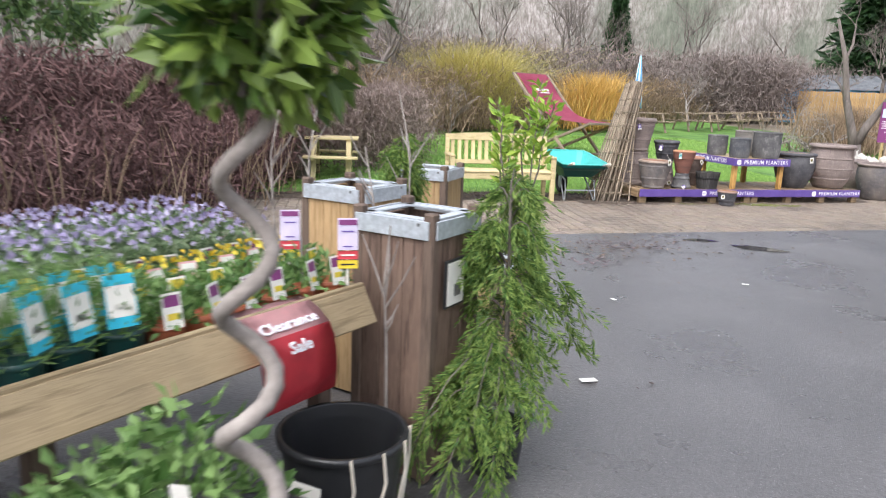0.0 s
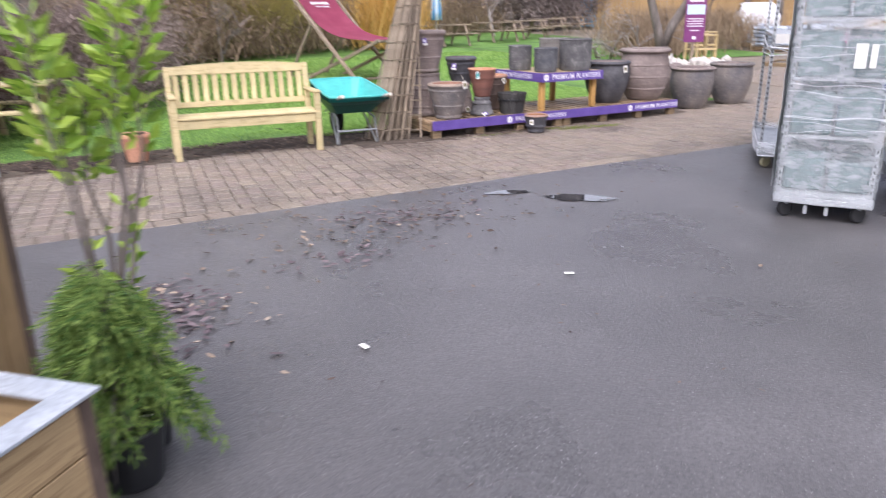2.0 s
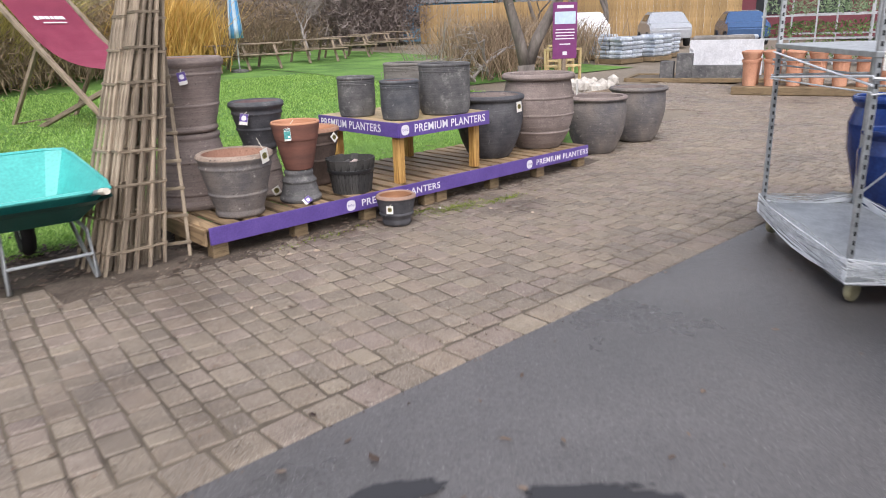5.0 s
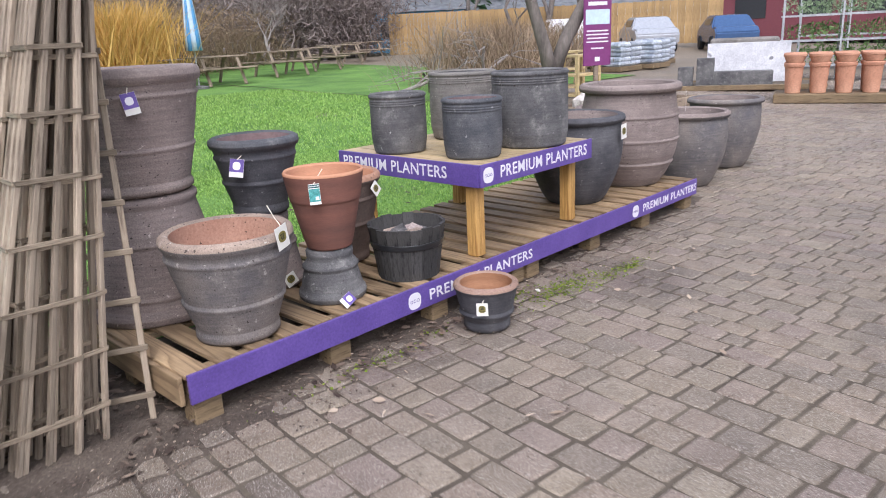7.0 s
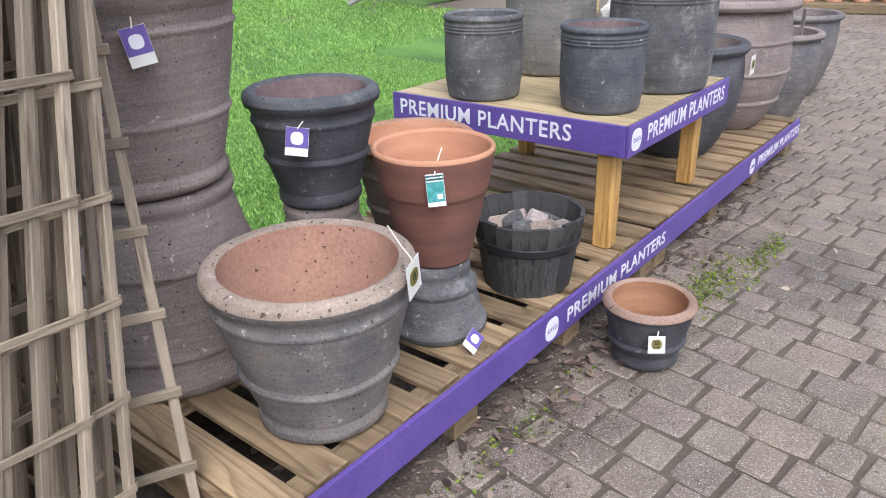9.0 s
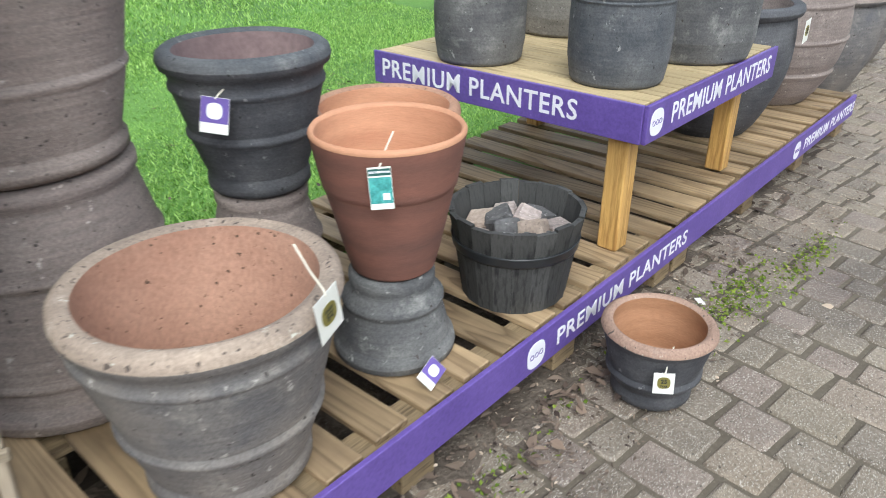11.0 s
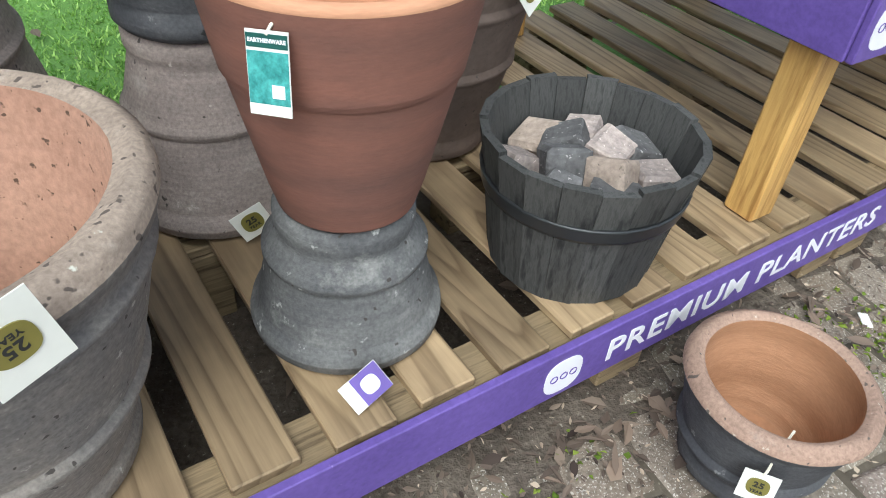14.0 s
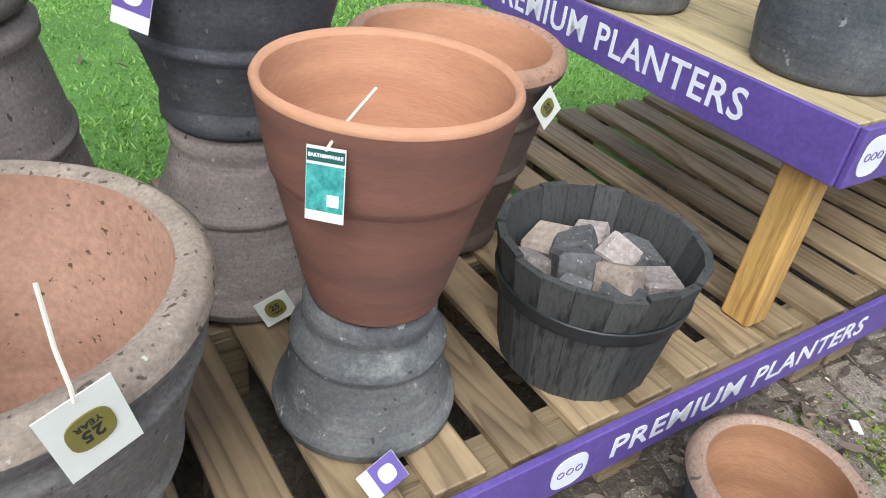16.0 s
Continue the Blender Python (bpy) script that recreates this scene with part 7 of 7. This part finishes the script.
def bedding(m, seed, pot_mat, leaf_mat, flower, r=0.06, tall=0.13, label="", lab=None, big=False, group="bedding plants"):
    g = np.random.default_rng(seed)
    t = thing("bedding_plant", m, label, "potted plant", group)
    h = r * 1.7
    part("pot", lathe([(0, 0), (r * 0.72, 0), (r * 0.98, h * 0.85), (r, h * 0.86), (r, h), (r * 0.92, h), (r * 0.85, h * 0.85), (0, h * 0.85)], 18), pot_mat, t, "plastic pot")
    n = 130 if not big else 260
    a, q = g.uniform(0, math.tau, n), np.sqrt(g.random(n))
    spots = np.stack([np.cos(a) * q * r * 1.1, np.sin(a) * q * r * 1.1, h * 0.85 + tall * g.random(n) ** 1.2 * (1.1 - 0.5 * q)], 1)
    dirs = np.stack([np.cos(a), np.sin(a), g.uniform(0.1, 1.6, n)], 1) + g.normal(0, 0.4, (n, 3))
    v, f = leaf_cloud(spots, 0.05 if not big else 0.06, 0.017 if not big else 0.009, g, dirs=dirs)
    tagged(cloud_object("leaves", v, f, leaf_mat, t), kind="stuff")
    if flower:
        k = 20
        a, q = g.uniform(0, math.tau, k), np.sqrt(g.random(k))
        spots = np.stack([np.cos(a) * q * r * 1.3, np.sin(a) * q * r * 1.3, h * 0.85 + tall * g.uniform(0.7, 1.15, k)], 1)
        v, f = leaf_cloud(spots, 0.03, 0.024, g)
        tagged(cloud_object("flowers", v, f, flower, t, "small open flowers"), kind="stuff")
    if lab:
        c = part("plant_label", boxmesh((0.062 if not big else 0.085, 0.0015, 0.11 if not big else 0.15)), lab[0], t, "printed plant label", pose(0.0, r * 1.02, h + (0.10 if big else 0.05), 12, 0, g.uniform(-18, 18)))
        part("label_band", boxmesh((0.05 if not big else 0.078, 0.0025, 0.035 if not big else 0.09)), lab[1], c, m=pose(0, 0, 0.03 if not big else 0.0))
        part("label_print", boxmesh((0.036, 0.0025, 0.02)), YELLOW_PETAL if lab[0] is CARD else CARD, c, m=pose(0, 0, -0.018))
    return t


seed = 100
protos = {}
for row in range(8):
    for col in range(19):
        x = 0.09 + col * 0.145
        y = -0.11 - row * 0.148
        kind = 0 if (row < 3 and col < 10) else (1 if row < 3 else 2)
        if row < 2 and col >= 6:
            kind = 3
        var = (row * 7 + col * 3) % 3
        key = (kind, var)
        mm = STAGE @ pose(x + rt.uniform(-0.012, 0.012), y + rt.uniform(-0.012, 0.012), 0.789, 0, 0, rt.uniform(-25, 25))
        if key in protos:
            copy_thing(protos[key], mm)
            continue
        seed += 1
        pm = (TERRA_PLASTIC, TAUPE, TERRA_PLASTIC)[var] if kind == 0 else (GREEN_PLASTIC if kind == 3 else TAUPE)
        protos[key] = bedding(mm, seed, pm, (BEDDING, BEDDING, SILVER_LEAF, BEDDING)[kind], (YELLOW_PETAL if var == 2 else None, None, LILAC, None)[kind],
                              0.062 if kind != 3 else 0.073, (0.12, 0.15, 0.20, 0.24)[kind],
                              ("green pansy plant in a small pot with a label", "green plant with lilac flowers in a taupe pot", "silvery plant crowded with lilac flowers", "feathery lavender in a dark green pot")[kind],
                              (LABEL_SETS[var] if kind != 3 else (TURQ, CARD)) if kind != 2 or var == 0 else None, kind == 3)

# tall plant signs staked at the table's end
def plant_sign(m):
    t = thing("plant_sign", m, "lilac plant sign over red and yellow price strips", "sign", "plant signs")
    part("stake", boxmesh((0.012, 0.005, 0.26), bev=0.001), CARD, t, m=pose(0, 0.006, 0.13))
    card = part("card", boxmesh((0.085, 0.003, 0.135), bev=0.001), LILAC_CARD, t, "lilac printed card", pose(0, 0, 0.325, -6))
    part("heading", boxmesh((0.075, 0.002, 0.022)), MAGENTA, card, m=pose(0, -0.0026, 0.05))
    for z, w in ((0.012, 0.05), (-0.052, 0.04)):
        part("text_bar", boxmesh((w, 0.002, 0.006)), VIOLET_CARD, card, m=pose(0, -0.0026, z))
    for z, mat, name in ((0.235, RED_CARD, "red price strip"), (0.195, STRIP_YELLOW, "yellow price strip")):
        strip = part("price_strip", boxmesh((0.085, 0.003, 0.036), bev=0.001), mat, t, name, pose(0, -0.002, z, -6))
        part("text_bar", boxmesh((0.06, 0.002, 0.007)), CARD if mat is RED_CARD else BLACK, strip, m=pose(0, -0.0026, 0))
    return t


LILAC_CARD = plain("lilac printed card", (0.62, 0.55, 0.72), 0.45)
STRIP_YELLOW = plain("yellow price strip", (0.80, 0.60, 0.04), 0.45)
sign = plant_sign(pose(-0.55, -0.27, 0.788, 0, 0, 20) @ Matrix.Scale(0.9, 4))
copy_thing(sign, STAGE @ pose(0.10, -0.30, 0.788, 0, 0, 140))

# leafy pot plants on the ground
def leafy_plant(m, seed, r, tall, label):
    g = np.random.default_rng(seed)
    t = thing("leafy_plant", m, label, "potted plant", "ground plants")
    part("pot", lathe([(0, 0), (0.12, 0), (0.15, 0.22), (0.155, 0.22), (0.155, 0.25), (0.14, 0.25), (0.13, 0.2), (0, 0.2)], 24), BLACK_PLASTIC, t, "black plastic pot")
    n = 1100
    a, q = g.uniform(0, math.tau, n), np.sqrt(g.random(n))
    spots = np.stack([np.cos(a) * q * r, np.sin(a) * q * r, 0.2 + tall * g.random(n) ** 0.8 * (1.05 - 0.55 * q * q)], 1)
    dirs = np.stack([np.cos(a), np.sin(a), g.uniform(-0.2, 0.9, n)], 1) + g.normal(0, 0.5, (n, 3))
    v, f = leaf_cloud(spots, 0.055, 0.032, g, dirs=dirs, fold=0.15)
    cloud_object("leaves", v, f, BEDDING, t)
    part("plant_label", boxmesh((0.045, 0.0015, 0.07)), CARD, t, "white plant label", pose(0.08, -r * 0.8, 0.2 + tall * 0.8, 10))
    return t


leafy_plant(pose(-0.72, -1.27, 0.0), 300, 0.26, 0.62, "lush green leafy plant in a black pot by the bay tree")
leafy_plant(pose(-0.90, -1.40, 0.0), 303, 0.22, 0.52, "green leafy plant in a black pot below the rail")
leafy_plant(pose(-0.22, 0.86, 0.0), 302, 0.2, 0.34, "leafy green plant between the planters")

# bare stems rising between the planters
def bare_sapling(m, h, seed):
    rs = random.Random(seed)
    line = [(0, 0, 0), (0.03, 0.01, h * 0.3), (-0.02, 0.03, h * 0.55), (-0.03, 0.02, h * 0.78), (0.05, 0.0, h)]
    t = thing("bare_sapling", m, "thin bare pale stem beside the planters", "shrub", "bare stems")
    part("stem", tubemesh(line, [0.008, 0.007, 0.006, 0.005, 0.003], 6), PALE_BARK, t, smooth=True)
    for k in range(6):
        f = rs.uniform(0.5, 0.97)
        i = min(3, int(f * 4))
        p = Vector(line[i]).lerp(Vector(line[i + 1]), f * 4 - i)
        a, q = rs.uniform(0, math.tau), rs.uniform(0.08, 0.26)
        d = Vector((math.cos(a) * 0.6, math.sin(a) * 0.6, 1.0)) * q
        part("twig", tubemesh([p, p + d * 0.5 + Vector((0.01, 0, 0)), p + d], [0.005, 0.004, 0.002], 5), PALE_BARK, t)


for k, (x, y, h) in enumerate(((-1.21, 0.82, 1.62), (-1.04, 0.98, 1.60), (-0.62, 0.52, 1.35), (-0.58, 1.20, 1.62), (-0.42, -0.22, 1.12))):
    bare_sapling(pose(x, y, 0.0, 0, 0, k * 77), h, 40 + k)

# water lying in hollows of the asphalt
def water(name, rough, most):
    m, nt, b = principled(name, rough, 0, 0.5)
    b.inputs["Base Color"].default_value = (0.03, 0.029, 0.031, 1)
    co = nt.nodes.new("ShaderNodeTexCoord")
    info = nt.nodes.new("ShaderNodeObjectInfo")
    add = nt.nodes.new("ShaderNodeVectorMath")
    nt.links.new(co.outputs["Object"], add.inputs[0])
    nt.links.new(info.outputs["Location"], add.inputs[1])
    ball = nt.nodes.new("ShaderNodeTexGradient")
    ball.gradient_type = "SPHERICAL"
    nt.links.new(co.outputs["Object"], ball.inputs["Vector"])
    n = noise_node(nt, 2.2, 5, add.outputs[0])
    s = nt.nodes.new("ShaderNodeMath")
    s.operation = "MULTIPLY_ADD"
    nt.links.new(n.outputs["Fac"], s.inputs[0])
    s.inputs[1].default_value = 1.1
    nt.links.new(ball.outputs["Fac"], s.inputs[2])
    a = ramp(nt, s.outputs[0], [(0.80, (0, 0, 0)), (0.90, (most,) * 3)])
    nt.links.new(a.outputs["Color"], b.inputs["Alpha"])
    return m


WATER = water("puddle water", 0.02, 1.0)


def puddle(u, v, a, c, rot=0, material=WATER, label="shallow rain puddle mirroring the sky", z=0.0015):
    bm = bmesh.new()
    bmesh.ops.create_grid(bm, x_segments=2, y_segments=2, size=1.0)
    ob = part("puddle", bm, material, m=M(u, v, z, rot) @ Matrix.Diagonal((a, c, 1, 1)))
    tagged(ob, label, "puddle", "puddles")


puddle(-0.40, -3.43, 0.42, 0.17, -40)
puddle(-0.82, -2.92, 0.26, 0.10, -20)
# black tub hung with white string
t = thing("black_tub", pose(-0.50, -0.52, 0.0), "glossy black plastic tub hung with white string", "tub")
part("body", lathe([(0, 0), (0.18, 0), (0.225, 0.38), (0.24, 0.385), (0.24, 0.41), (0.222, 0.41), (0.21, 0.36), (0.165, 0.02), (0, 0.02)], 40), BLACK_PLASTIC, t)
for k in range(4):
    a = radians(-70 + k * 28)
    part("string", tubemesh([(0.215 * math.cos(a), 0.215 * math.sin(a), 0.37), (0.245 * math.cos(a), 0.245 * math.sin(a), 0.415), (0.245 * math.cos(a + 0.05), 0.245 * math.sin(a + 0.05), 0.30), (0.22 * math.cos(a - 0.08), 0.22 * math.sin(a - 0.08), 0.12)], 0.006, 5), CORD, t, "white string")
part("label_wrap", boxmesh((0.16, 0.004, 0.1), bev=0.001), CARD, t, "white paper label", pose(-0.09, -0.225, 0.26, -6, 0, -20))
# pale scraps of paper
for k, (u, v, s) in enumerate(((-4.19, -6.76, 0.05), (2.02, -0.16, 0.022), (-3.2, -5.2, 0.03), (-1.7, -4.9, 0.03))):
    bm = boxmesh((s * 2, s, 0.003))
    tagged(part("paper_scrap", bm, CARD, m=M(u, v, 0.009 if v < -2.4 else 0.004, k * 50)), "torn pale scrap of paper on the ground", "litter", "paper scraps")

# ---- block paving: the pieces nearest the walk as parts, the rest joined ----
def paver_mesh(length, width, rs):
    """A tumbled block with softened, uneven edges."""
    bm = boxmesh((width - 0.006, length - 0.012, 0.05), bev=0.0105)
    for v in bm.verts:
        v.co += Vector((rs.uniform(-1, 1), rs.uniform(-1, 1), rs.uniform(-0.8, 0.8))) * 0.0034
    me = bpy.data.meshes.new("paver")
    bm.to_mesh(me)
    bm.free()
    for f in me.polygons:
        f.use_smooth = f.normal.z < 0.98
    me.materials.append(PAVER)
    return me


def paving():
    rs = random.Random(8)
    pavement = thing("pavement", Matrix(), "worn tan concrete block paving with gritty joints", "pavement", kind="structure")
    lengths = (0.12, 0.15, 0.17, 0.17, 0.21)
    widths, slope = (0.126, 0.15, 0.165), 0.12          # the courses lean a little off the platform's square
    turn = -math.degrees(math.atan(slope))
    kinds = {(q, w): [paver_mesh(q, w, rs) for _ in range(3)] for q in set(lengths) for w in widths}
    edge = [paver_mesh(0.20, 0.20, rs) for _ in range(3)]
    near, rest = [], []

    def lay(u, v, ang, me):
        z = -0.027 + rs.uniform(-0.003, 0.0015) + rise(v)
        m = M(u + rs.gauss(0, 0.003), v, z, ang + rs.gauss(0, 1.3)) @ pose(0, 0, 0, rs.uniform(-0.6, 0.6), rs.uniform(-0.6, 0.6), 0)
        (near if -2.2 < u < 3.2 and -2.4 < v < 0.0 else rest).append((m, me, u, v))
    u = -14.0
    while u < 4.7:
        lay(u, EDGE_V + 0.1, 0, rs.choice(edge))
        u += 0.203
    c = -16.0
    while c < 19.0:
        course = rs.choice(widths)
        c += course / 2 / math.cos(math.radians(turn))
        v = EDGE_V + 0.208 if c + slope * EDGE_V < 4.72 else -6.5 - rs.uniform(0, 0.2)
        while v < 4.5:
            q = rs.choice(lengths)
            u = c + slope * (v + q / 2)
            top = 0.42 if u < 6.6 else (1.2 if u < 9.5 else 4.5)
            if -0.3 < u < 4.6:
                top = 0.12
            elif u <= -0.3:
                top = 0.40 + 0.08 * math.sin(u * 2.1)
            if v + q / 2 < top:
                lay(u, v + q / 2, turn, rs.choice(kinds[q, course]))
            v += q
        c += course / 2 / math.cos(math.radians(turn))
    near.sort(key=lambda k: (k[2] - 1.5) ** 2 + (k[3] + 0.55) ** 2)
    rest += near[300:]
    for m, me, u, v in near[:300]:
        ob = new("paver", me)
        ob.parent = pavement
        ob.matrix_basis = m
    verts, faces = [], []
    cache = {}
    for m, me, u, v in rest:
        if me.name not in cache:
            co = np.empty(len(me.vertices) * 3)
            me.vertices.foreach_get("co", co)
            cache[me.name] = (co.reshape(-1, 3), [tuple(p.vertices) for p in me.polygons if p.normal.z > -0.5])
        co, fs = cache[me.name]
        a = np.array(m)
        base = len(verts)
        verts.extend((co @ a[:3, :3].T + a[:3, 3]).tolist())
        faces.extend(tuple(base + i for i in f) for f in fs)
    tagged(raw("paving_rest", verts, faces, PAVER_JOINED, pavement, "worn tan paving blocks farther off"), kind="stuff")


paving()
